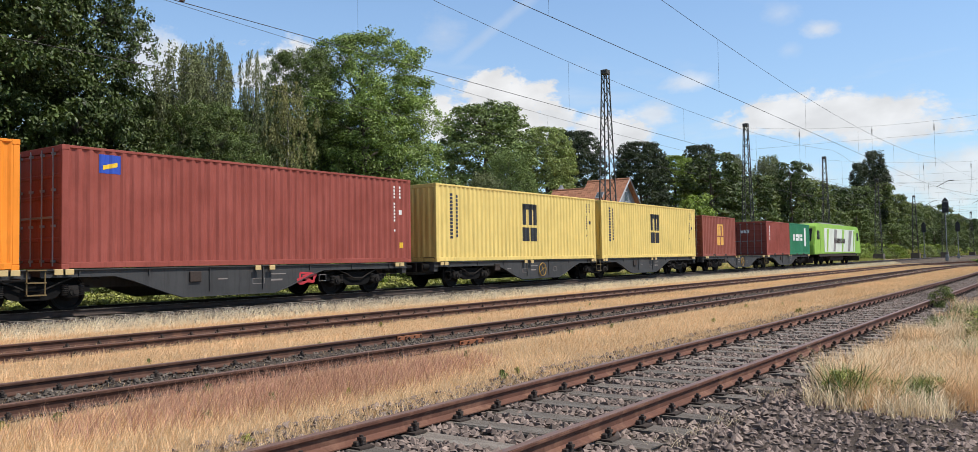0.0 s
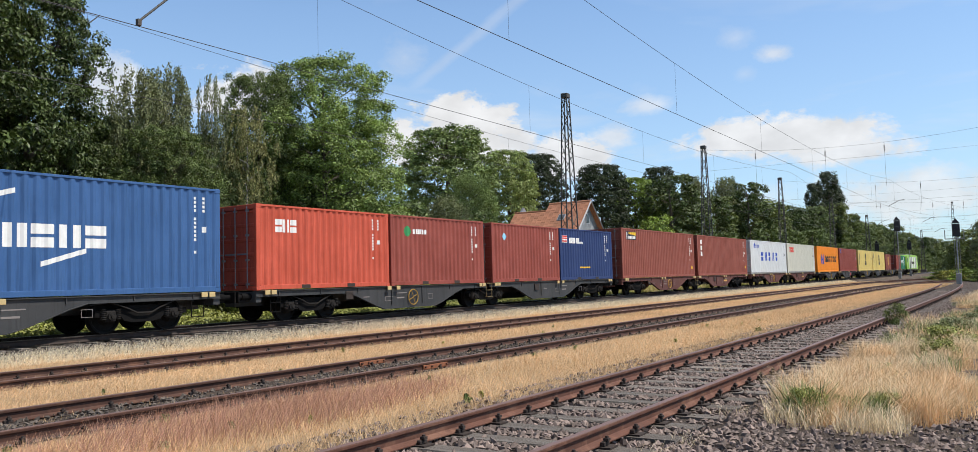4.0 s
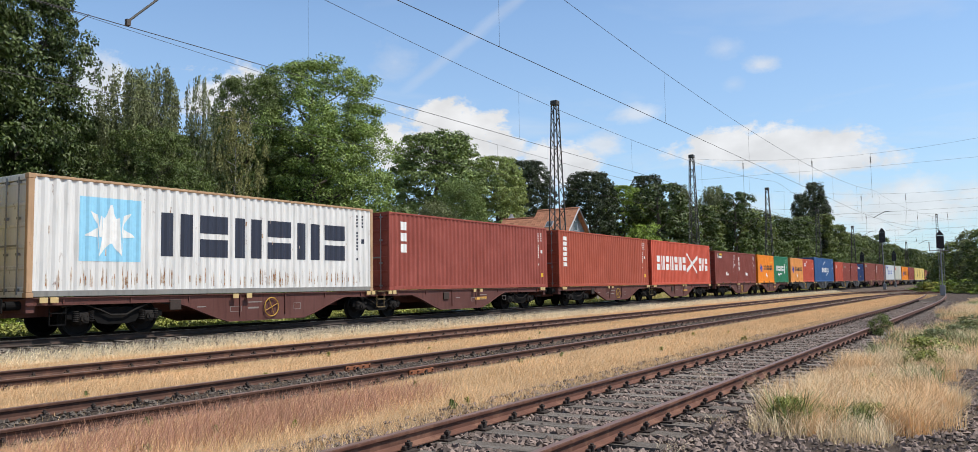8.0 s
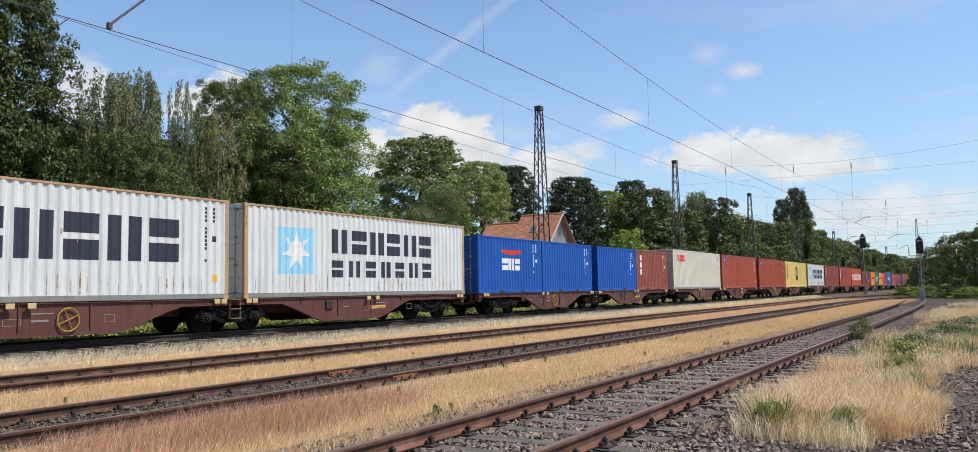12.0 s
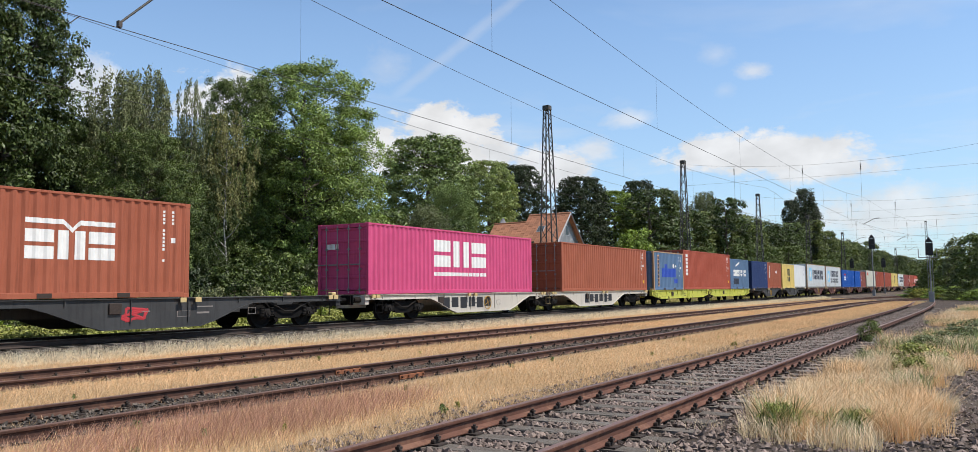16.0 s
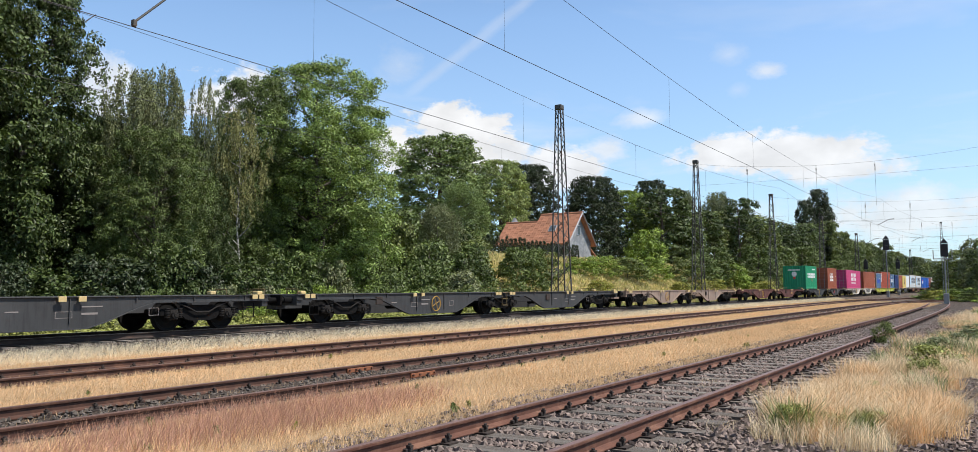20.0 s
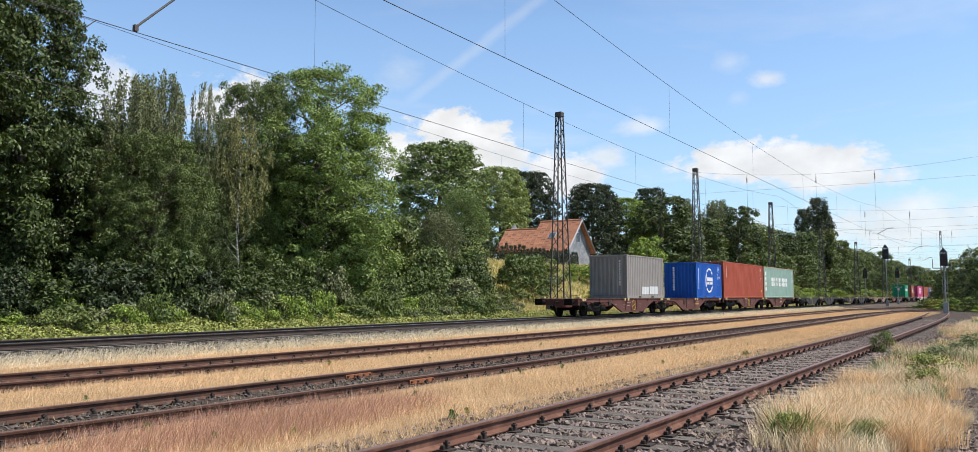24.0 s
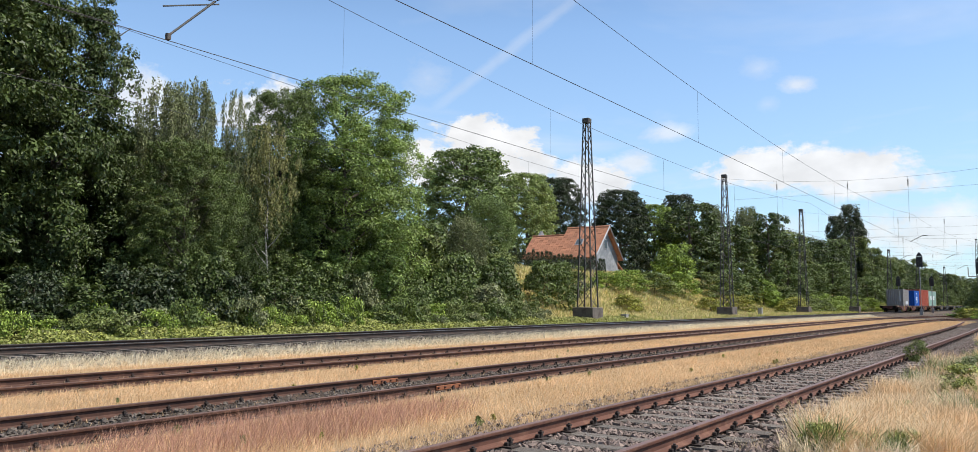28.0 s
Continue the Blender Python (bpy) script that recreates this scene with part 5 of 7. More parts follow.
def orange20(b, k):
    twin_blades(b, k, 0.7, 1.6, 0.85, 1.6)
    word(b, k, 2.1, 5.3, 1.05, 1.5, 11, INKBLACK, ragged=0.1)
    lozenge(b, k, 2.95, 0.6, 0.18, INKWHITE), lozenge(b, k, 3.2, 0.48, 0.16, INKWHITE)
    decal(b, k, "warning_label", rect(4.6, 4.8, 1.72, 1.86), INKYELLOW), decal(b, k, "warning_label", rect(5.1, 5.25, 1.7, 1.88), INKYELLOW)


INKGREEN = plain("green_lacquer", (0.03, 0.26, 0.08))
RUSTPOST = paint("rusty_post", (0.37, 0.235, 0.135), 1.0, 0.3, 0.4)
RUSTRUN = surface("rust_run", (0.30, 0.13, 0.04), 0.9, vary=0.5, scale=6, fine=40, bump=0.1, dist=0.003, second=(0.58, 0.52, 0.44), second_amount=0.75, second_scale=9)
TANSTRIP = plain("tan_lacquer", (0.62, 0.36, 0.16))


# ---- the engine ----
def engine(s_rear):
    """A modern boxy electric locomotive, lime green and white."""
    thing = empty("electric_locomotive", "lime-green and white boxy electric locomotive", "locomotive")
    lime, body = paint("lime", (0.25, 0.44, 0.07), 0.05), paint("livery_white", (0.58, 0.62, 0.55), 0.02)
    glass = plain("cab_glass", (0.012, 0.014, 0.016), 0.08)
    h = 9.45
    front = [(-h, 0.95), (-h, 1.75), (-h + 0.75, 3.45), (-h + 1.3, 3.75), (h - 1.3, 3.75), (h - 0.75, 3.45), (h, 1.75), (h, 0.95)]
    bm = prism([(x, z) for x, z in front], -1.48, 1.48)
    bmesh.ops.bevel(bm, geom=list(bm.edges), offset=0.07, segments=2, affect="EDGES")
    part("car_body", bm, lime, thing)
    for sy in (-1, 1):
        part("side_panel", box(-5.9, 6.8, -0.012, 0.012, 1.15, 3.35, 0.005), body, thing, m=pose(0, sy * 1.492, 0))
        for i, (x, w) in enumerate(((-5.2, 0.9), (-2.6, 1.4), (0.8, 1.0), (3.4, 1.7), (5.8, 0.7))):
            sl = prism([(x, 1.2), (x + w * 0.5, 1.2), (x + w * 1.2, 3.3), (x + w * 0.4, 3.3)], -0.006, 0.006)
            part("stripe", sl, lime if i % 2 == 0 else GREY, thing, m=pose(0, sy * 1.512, 0))
        for i in range(9):
            part("lettering", box(-2.2 + i * 0.5, -1.85 + i * 0.5, -0.006, 0.006, 2.0, 2.45), CLIPIRON, thing, m=pose(0, sy * 1.522, 0))
        for sx in (-1, 1):
            part("cab_window", box(sx * 8.0 - 0.42, sx * 8.0 + 0.42, -0.012, 0.012, 2.3, 3.1, 0.01), glass, thing, m=pose(0, sy * 1.492, 0))
            part("cab_door", box(sx * 7.0 - 0.32, sx * 7.0 + 0.32, -0.012, 0.012, 1.15, 3.2, 0.01), lime, thing, m=pose(0, sy * 1.496, 0))
        part("skirt", box(-7.6, 7.6, -0.03, 0.03, 0.75, 1.0, 0.01), CLIPIRON, thing, m=pose(0, sy * 1.4, 0))
    for sx in (-1, 1):
        part("windscreen", prism([(-0.03, -0.62), (0.03, -0.62), (0.03, 0.62), (-0.03, 0.62)], -1.2, 1.2), glass, thing, m=pose(sx * (h - 0.36), 0, 2.7, 0, -sx * 23.5, 0))
        for sy in (-1, 1):
            part("headlight", rod((sx * (h - 0.02), sy * 0.95, 1.5), (sx * (h + 0.03), sy * 0.95, 1.5), 0.12, 14), INKWHITE, thing)
            bm = add_rod(rod((sx * h, sy * 0.875, 1.05), (sx * (h + 0.45), sy * 0.875, 1.05), 0.1, 14), (sx * (h + 0.45), sy * 0.875, 1.05), (sx * (h + 0.52), sy * 0.875, 1.05), 0.24, 16)
            part("buffer", bm, GREASE, thing)
        part("snow_plough", prism([(0, 0.2), (0.1, 0.2), (0.1, 0.7), (0, 0.7)], -1.3, 1.3), CLIPIRON, thing, m=pose(sx * (h - 0.1), 0, 0))
        bogie(thing, sx * 5.2)
    part("roof_equipment", box(-5, 5, -0.9, 0.9, 3.75, 3.9, 0.04), GREY, thing)
    part("transformer_case", box(-2.6, 2.6, -1.2, 1.2, 0.35, 0.95, 0.06), CLIPIRON, thing)
    for sx in (-1, 1):
        bm = bmesh.new()
        for sy in (-1, 1):
            add_rod(bm, (sx * 6.0, sy * 0.45, 3.9), (sx * 4.6, sy * 0.55, 4.25), 0.03, 6)
        if sx < 0:
            for sy in (-1, 1):
                add_rod(bm, (-4.6, sy * 0.5, 4.25), (-6.2, sy * 0.25, 6.35), 0.022, 6)
            add_rod(bm, (-6.2, -0.8, 6.38), (-6.2, 0.8, 6.38), 0.025, 6)
        part("pantograph", bm, MASTIRON, thing)
    MOVERS.append((thing, s_rear + 9.45, 0.0))


# place of each container's rear end along the train
PLACES = dict(
    green_a=68.38, red_a=62.24, red_b=49.18, yellow_a=35.77, yellow_b=22.94, badge_a=9.36, orange_a=-3.75, cream_a=-17.38,
    spaced=-30.14, upright_a=-43.56, badge_b=-56.50, flag=-63.92, spot=-70.10, label=-76.80, scarlet_a=-82.97, arcs=-96.46,
    scarlet_b=-103.16, orange_b=-109.28, green_b=-116.56, orange_c=-122.71, dark_a=-129.56, dark_b=-135.70, scarlet_c=-149.23, upright_b=-162.05,
    upright_c=-175.50, star_a=-188.59, yellow_c=-201.96, badge_c=-214.64, badge_d=-228.09, cream_b=-240.96, upright_d=-248.33, blue_a=-254.47,
    blue_b=-261.40, bird=-267.55, star_b=-280.87, star_c=-293.65, white_a=-301.08, yellow_d=-307.22, upright_e=-313.88, navy_a=-320.00,
    arcs_b=-327.30, upright_f=-339.60, strip=-345.75, codes_a=-359.30, magenta_a=-374.75, emblem_a=-388.45, green_c=-401.30, mint=-518.65,
    codes_b=-531.35, ring=-538.05, grey_a=-550.85)
consist()
load(PLACES)
engine(74.9)


# ---- plants ----
def leaf_faces(rng, p, nrm, size, long, droop):
    """Folded pointed leaves, one four-cornered face each, at the points p."""
    n = len(p)
    nrm = nrm / np.linalg.norm(nrm, axis=1)[:, None]
    t = np.cross(nrm, rng.normal(size=(n, 3)))
    t[:, 2] -= droop
    t /= np.linalg.norm(t, axis=1)[:, None] + 1e-9
    b = np.cross(nrm, t)
    s = size * rng.uniform(0.6, 1.35, (n, 1))
    fold = nrm * s * 0.10
    verts = np.stack([p - t * s * long / 2, p - b * s * 0.40 + fold, p + t * s * long / 2, p + b * s * 0.40 + fold], axis=1).reshape(-1, 3)
    return verts, np.arange(n * 4).reshape(-1, 4)


def leaf_clumps(rng, centres, radii, outward, count, size, droop=0.0, long=1.5):
    """Leaves on the outer and upper shell of each clump, so that clumps have a lit cap and a dark underside."""
    c, r, o = (np.repeat(q, count, axis=0) for q in (centres, radii, outward))
    n = len(c)
    d = rng.normal(size=(n, 3))
    d /= np.linalg.norm(d, axis=1)[:, None]
    d = d + 0.45 * o + np.array((0, 0, 0.30))
    d /= np.linalg.norm(d, axis=1)[:, None]
    p = c + d * r * (0.35 + 0.75 * rng.random((n, 1)) ** 0.6) + rng.normal(size=(n, 3)) * r * 0.10
    nrm = d * 0.8 + rng.normal(size=(n, 3)) * 0.42 + np.array((0, 0, 0.35))
    return leaf_faces(rng, p, nrm, size, long, droop)


def leaf_strands(rng, tops, lengths, count, size):
    """Leaves along thin hanging twigs."""
    n = len(tops)
    f = rng.random((n, count))
    p = np.repeat(tops[:, None, :], count, axis=1) + rng.normal(size=(n, count, 3)) * np.array((0.07, 0.07, 0.05))
    sway = rng.normal(size=(n, 2)) * 0.18
    p[:, :, 0] += sway[:, :1] * f
    p[:, :, 1] += sway[:, 1:] * f
    p[:, :, 2] -= f * lengths[:, None]
    p = p.reshape(-1, 3)
    return leaf_faces(rng, p, rng.normal(size=p.shape) + np.array((0, 0, 0.25)), size, 1.7, 1.0)


def crown_points(rng, n, shape, hollow, lobe):
    """Clump centres of a crown of unit height and radius: limbs end in lobes, and each lobe bears eight clumps.
    shape(z) gives the radius at the height z."""
    out = []
    lobes = math.ceil(n / 8)
    for j in range(lobes):
        z, a = 0.97 * (j + rng.random()) / lobes, 2.39996 * j + rng.uniform(-0.5, 0.5)
        q = shape(z) * (hollow + (1.0 - hollow) * rng.random()) * rng.uniform(0.72, 1.0) * (1 - 0.5 * lobe)
        centre = np.array((q * math.cos(a), q * math.sin(a), z))
        size = lobe * rng.uniform(0.65, 1.3)
        for i in range(8):
            d = rng.normal(size=3) + np.array((0.7 * math.cos(a), 0.7 * math.sin(a), 0.4))
            d *= size / np.linalg.norm(d)
            c = centre + d * np.array((1, 1, 0.5))
            out.append((c[0], c[1], min(0.99, max(0.0, c[2]))))
    rng.shuffle(out)
    return np.array(out[:n])


def trunk_mesh(rng, height, r, limbs, reach, lean=0.03):
    bm = bmesh.new()
    p, q = Vector((0, 0, -0.6)), r
    for i in range(6):
        nxt = Vector((rng.normal() * lean * height * 0.4, rng.normal() * lean * height * 0.4, height * (i + 1) / 6))
        add_rod(bm, p, nxt, q, 9, q * 0.82)
        p, q = nxt, q * 0.82
    for i in range(limbs):
        z = height * (0.3 + 0.65 * i / limbs)
        a = rng.random() * 6.28
        ln = reach * (0.5 + 0.6 * rng.random())
        base = Vector((0, 0, z))
        tip = base + Vector((math.cos(a) * ln, math.sin(a) * ln, ln * (0.5 + 0.5 * rng.random())))
        mid = (base + tip) / 2 + Vector((0, 0, -0.08 * ln))
        w = r * (0.42 - 0.22 * i / limbs)
        add_rod(bm, base, mid, w, 6, w * 0.7), add_rod(bm, mid, tip, w * 0.7, 5, w * 0.25)
    return keep(bm, "trunk")


KINDS = {}


def plant_kind(name, seed, clumps, per, radius, size, shape, clump=0.2, droop=0.0, hollow=0.5, low=0.16, trunk=(0.28, 12, 3.0), height=12.0, stretch_z=0.8, lobe=0.24, strands=0.0):
    """A kind of tree of the given height: one trunk mesh and one crown mesh that all trees of the kind share."""
    rng = np.random.default_rng(seed)
    pts = crown_points(rng, clumps, shape, hollow, lobe)
    c = np.column_stack([pts[:, 0] * radius, pts[:, 1] * radius, height * (low + (1 - low) * pts[:, 2] * 0.93)])
    if strands:
        v, f = leaf_strands(rng, c, strands * rng.uniform(0.3, 1.3, clumps), per, size)
    else:
        k = radius * clump * rng.uniform(0.6, 1.35, clumps)
        out = np.column_stack([pts[:, 0], pts[:, 1], 0.35 * (pts[:, 2] - 0.3)])
        out /= np.linalg.norm(out, axis=1)[:, None] + 0.15
        v, f = leaf_clumps(rng, c, np.column_stack([k, k, k * stretch_z]), out, per, size, droop)
    KINDS[name] = (trunk_mesh(rng, height * 0.85, *trunk) if trunk else None, raw_mesh("crown", v, f), height)


def dome(z):
    return math.sqrt(max(0.02, 1 - (max(0.0, z - 0.38) / 0.62) ** 2)) * (0.62 + 0.38 * min(1, z / 0.3))


def column_shape(z):
    return 0.8 + 0.1 * math.sin(z * 9) if z < 0.8 else 0.8 * math.sqrt(max(0.2, (1 - z) / 0.2))


def linden_shape(z):
    """Widest low down, with a rounded top."""
    return 1.0 - 0.12 * z if z < 0.45 else 0.95 * math.sqrt(max(0.03, 1 - ((z - 0.45) / 0.56) ** 2))


def cone(z):
    return 0.85 if z < 0.55 else max(0.05, 0.85 * (1 - z) / 0.45)


def mound(z):
    return math.sqrt(max(0.03, 1 - z * z))


plant_kind("oak", 1, 800, 125, 5.2, 0.118, dome, 0.105, trunk=(0.36, 18, 3.4), height=15, low=0.06, hollow=0.5, lobe=0.24, stretch_z=0.62)
plant_kind("ash", 2, 1000, 118, 4.8, 0.090, dome, 0.10, trunk=(0.20, 24, 2.8), height=14, low=0.02, hollow=0.55, lobe=0.25, stretch_z=0.75)
plant_kind("linden", 3, 1040, 50, 4.6, 0.17, linden_shape, 0.12, trunk=(0.34, 12, 2.4), height=13, low=0.02, hollow=0.72, stretch_z=0.55, lobe=0.20)
plant_kind("birch", 4, 520, 54, 2.5, 0.080, dome, trunk=(0.09, 22, 1.7), height=11, low=0.34, hollow=0.3, lobe=0.17, strands=1.7)
plant_kind("thin_birch", 11, 200, 44, 2.5, 0.085, dome, trunk=(0.10, 14, 1.3), height=11, low=0.5, hollow=0.2, lobe=0.3, strands=1.1)
plant_kind("poplar", 5, 260, 62, 2.9, 0.27, column_shape, 0.24, trunk=(0.4, 10, 1.0), height=22, low=0.04, stretch_z=1.2, lobe=0.2)
plant_kind("bush", 6, 104, 46, 1.7, 0.105, mound, 0.19, trunk=(0.05, 7, 0.8), height=2.6, low=0.04, hollow=0.6, lobe=0.26, stretch_z=0.7)
plant_kind("shrub", 7, 48, 42, 1.3, 0.095, mound, 0.24, trunk=(0.03, 6, 0.5), height=1.4, low=0.06, droop=0.3, lobe=0.3)
plant_kind("cypress", 8, 160, 18, 0.5, 0.085, cone, 0.30, trunk=(0.06, 3, 0.1), height=3.4, low=0.02, stretch_z=1.6, droop=-0.8, hollow=0.7, lobe=0.25)
plant_kind("far_oak", 9, 272, 24, 5.2, 0.38, dome, 0.16, trunk=(0.36, 8, 2.2), height=15, low=0.01, hollow=0.8, lobe=0.22, stretch_z=0.65)
plant_kind("far_ash", 10, 272, 24, 4.8, 0.34, dome, 0.16, trunk=(0.30, 8, 2.2), height=14, low=0.01, hollow=0.8, stretch_z=0.85, lobe=0.22)
plant_kind("weed", 12, 7, 14, 0.12, 0.035, mound, 0.5, trunk=(0.004, 4, 0.06), height=0.3, low=0.2, droop=-0.5)

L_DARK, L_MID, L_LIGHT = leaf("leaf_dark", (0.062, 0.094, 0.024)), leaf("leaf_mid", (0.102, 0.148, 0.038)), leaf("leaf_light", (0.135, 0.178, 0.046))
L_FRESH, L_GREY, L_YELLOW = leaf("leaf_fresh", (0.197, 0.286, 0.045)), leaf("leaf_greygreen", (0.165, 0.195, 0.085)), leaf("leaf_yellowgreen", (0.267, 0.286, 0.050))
# black-green: some trees' own tone, also painted-in shade inside the wood
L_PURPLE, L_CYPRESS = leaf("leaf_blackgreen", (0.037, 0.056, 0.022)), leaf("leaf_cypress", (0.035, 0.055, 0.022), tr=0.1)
L_BROAD, L_BIRCH = leaf("leaf_broad", (0.190, 0.276, 0.070), tr=0.16), leaf("leaf_birch", (0.215, 0.225, 0.080))
L_LINDEN, L_LINDENPALE = leaf("leaf_linden", (0.160, 0.226, 0.070), tr=0.12), leaf("leaf_linden_pale", (0.222, 0.292, 0.088), tr=0.14)
PLANT_RND = random.Random(11)


def tree(kind, x, y, top, radius, leaves, label, category="tree", group="", bark=None, base=None):
    trunk, crown, height = KINDS[kind]
    z = ground_z(x, y) if base is None else base
    h = top - z
    nominal = {"oak": 5.2, "ash": 4.8, "linden": 4.6, "birch": 2.5, "thin_birch": 2.5, "poplar": 2.9, "bush": 1.7, "shrub": 1.3, "cypress": 0.5, "far_oak": 5.2, "far_ash": 4.8, "weed": 0.12}[kind]
    names = {"weed": "weed", "bush": "bush", "shrub": "shrub", "cypress": "cypress"}
    thing = empty(names.get(kind, "tree"), label, category, group)
    k = radius / nominal
    thing.matrix_basis = pose(x, y, z - 0.05, 0, 0, PLANT_RND.uniform(0, 360)) @ Matrix.Diagonal((k, k, h / height, 1))
    if trunk is not None:
        placed("trunk", trunk, bark or BARK, thing)
    placed("crown", crown, leaves, thing)
    return thing


def wood():
    """The belt of trees behind the line."""
    rnd_back = (0.0, 1.4, -1.0)
    tall = "tall leafy tree in dark summer green behind the railway"
    for x, y, top, r in ((11.5, 31.5, 18.0, 5.4), (17.0, 32.5, 14.6, 3.6), (14.5, 37, 16, 5), (5.5, 33, 17, 5)):
        tree("oak" if x > 6 and y < 35 else "far_oak", x, y, top, r, L_DARK, tall)
    for x, y, top, r in ((20.8, 31.0, 11.6, 2.1), (22.6, 31.5, 12.2, 1.8)):
        tree("birch", x, y, top, r, L_GREY, "slender drooping birch with pale bark", bark=BIRCHBARK)
    tree("thin_birch", 25.4, 29.6, 10.4, 1.6, L_BIRCH, "thin birch with yellowish leaves and white bark", bark=BIRCHBARK)
    tree("thin_birch", 23.9, 30.2, 11.6, 1.0, L_GREY, "thin half-bare birch between the trees", bark=BIRCHBARK)
    tree("ash", 21.0, 29.6, 8.6, 2.7, L_MID, "leafy young tree in mid green under the birches")
    tree("ash", 24.3, 30.4, 7.2, 1.7, L_DARK, "leafy young tree in dark green under the birches")
    tree("ash", 29.4, 33.5, 13.3, 2.8, L_MID, "leafy tree with an open dark crown")
    tree("ash", 32.9, 32.0, 14.6, 5.0, L_BROAD, "broad rounded tree in fresh green")
    tree("ash", 35.6, 33.5, 11.5, 3.4, L_MID, "leafy tree beside the broad rounded one")
    # back row in black-green leaves, painting the wood's shaded interior
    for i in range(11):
        tree("far_oak", 1 + 3.9 * i, 38 + rnd_back[i % 3], 9.5 + rnd_back[(i + 1) % 3], 4.6, L_PURPLE, "leafy tree deep in the wood belt with shade in its leaf colour", group="trees deep in the wood")
    for x, y, top, r in ((21, 36, 9.0, 3.5), (28, 38, 10, 4), (37, 39, 10.0, 3.2), (42, 35, 7.0, 2.6)):
        tree("far_oak", x, y, top, r, L_DARK, "leafy tree deep in the wood belt")
    for x, y, top, r, leaves in ((40.5, 30.0, 4.6, 2.4, L_MID), (44.0, 29.5, 3.9, 2.2, L_DARK), (47.0, 31.5, 4.6, 2.4, L_MID), (45.0, 34.5, 6.0, 3.0, L_MID), (50.5, 34.0, 5.2, 2.6, L_LIGHT), (53.5, 37.5, 7.0, 3.0, L_DARK), (48.5, 39.0, 7.6, 3.4, L_MID), (57.0, 39.5, 7.0, 3.0, L_LIGHT), (41.5, 33.5, 6.4, 2.6, L_LIGHT)):
        tree("bush", x, y, top, r, leaves, "dense dark bush at the end of the wood", "bush", "undergrowth")
    tree("birch", 43.5, 31.5, 7.6, 2.2, L_GREY, "low drooping willow-like tree by the bank")
    tree("birch", 60.5, 41.0, 11.6, 3.0, L_LINDEN, "airy pale green tree before the linden")
    tree("linden", 69.5, 50, 18.4, 5.7, L_LINDEN, "dense rounded linden with layered foliage")
    tree("linden", 98, 60, 20.4, 4.8, L_LINDENPALE, "dense rounded linden in lighter green")
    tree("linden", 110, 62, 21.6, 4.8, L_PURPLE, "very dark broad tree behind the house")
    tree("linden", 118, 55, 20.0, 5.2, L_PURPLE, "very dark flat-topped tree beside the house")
    tree("linden", 129, 54, 18.8, 4.6, L_FRESH, "light green rounded tree near the house")
    tree("linden", 156, 60, 24.4, 4.4, L_PURPLE, "dark tree rising over the wood")
    tree("birch", 147, 50, 20.6, 3.6, L_GREY, "tall drooping birch of the slope", bark=BIRCHBARK)
    tree("birch", 160, 48, 21.4, 3.8, L_GREY, "tall drooping birch of the slope", bark=BIRCHBARK)
    tree("birch", 170, 50, 22.8, 3.4, L_GREY, "tall drooping birch of the slope", bark=BIRCHBARK)
    tree("poplar", 221, 40, 27.6, 3.7, L_PURPLE, "tall dark columnar poplar above the wood")
    tree("poplar", 230, 40, 24.0, 3.0, L_PURPLE, "tall dark columnar poplar above the wood")
    tree("poplar", 214, 42, 24.0, 2.8, L_PURPLE, "dark columnar poplar behind the wood")
    rnd = random.Random(5)
    # wooded slope along the line, lower with distance
    for i in range(46):
        x = 125 + i * 6.6 + rnd.uniform(-2, 2)
        f = (x - 125) / 300
        y = 44 - 9 * f + rnd.uniform(-3, 4) - max(0, (x - 230)) * 0.035
        top = (17.5 if x < 200 else 18.5 - 6.0 * (x - 200) / 220) + rnd.uniform(-2.2, 1.2)
        tree(rnd.choice(("far_oak", "far_ash")), x, y, top, rnd.uniform(4.2, 5.8), rnd.choice((L_DARK, L_DARK, L_MID, L_MID, L_LIGHT)), "leafy tree of the wooded slope", group="trees of the slope")
    for i in range(34):
        x = 118 + i * 8 + rnd.uniform(-3, 3)
        y = 34 - max(0, (x - 160)) * 0.03 + rnd.uniform(-2.0, 3)
        tree(rnd.choice(("far_oak", "far_ash")), x, y, ground_z(x, y) + rnd.uniform(4.5, 8.5), rnd.uniform(3.0, 4.2), rnd.choice((L_MID, L_MID, L_DARK)), "low bushy tree at the edge of the slope", group="trees of the slope")
    for i in range(30):
        x = 420 + i * 22
        tree("far_oak", x, 26 - 0.05 * (x - 420) + rnd.uniform(-4, 6), 12 + rnd.uniform(-2, 2), 8, rnd.choice((L_DARK, L_MID)), "distant leafy tree along the line", group="distant trees")
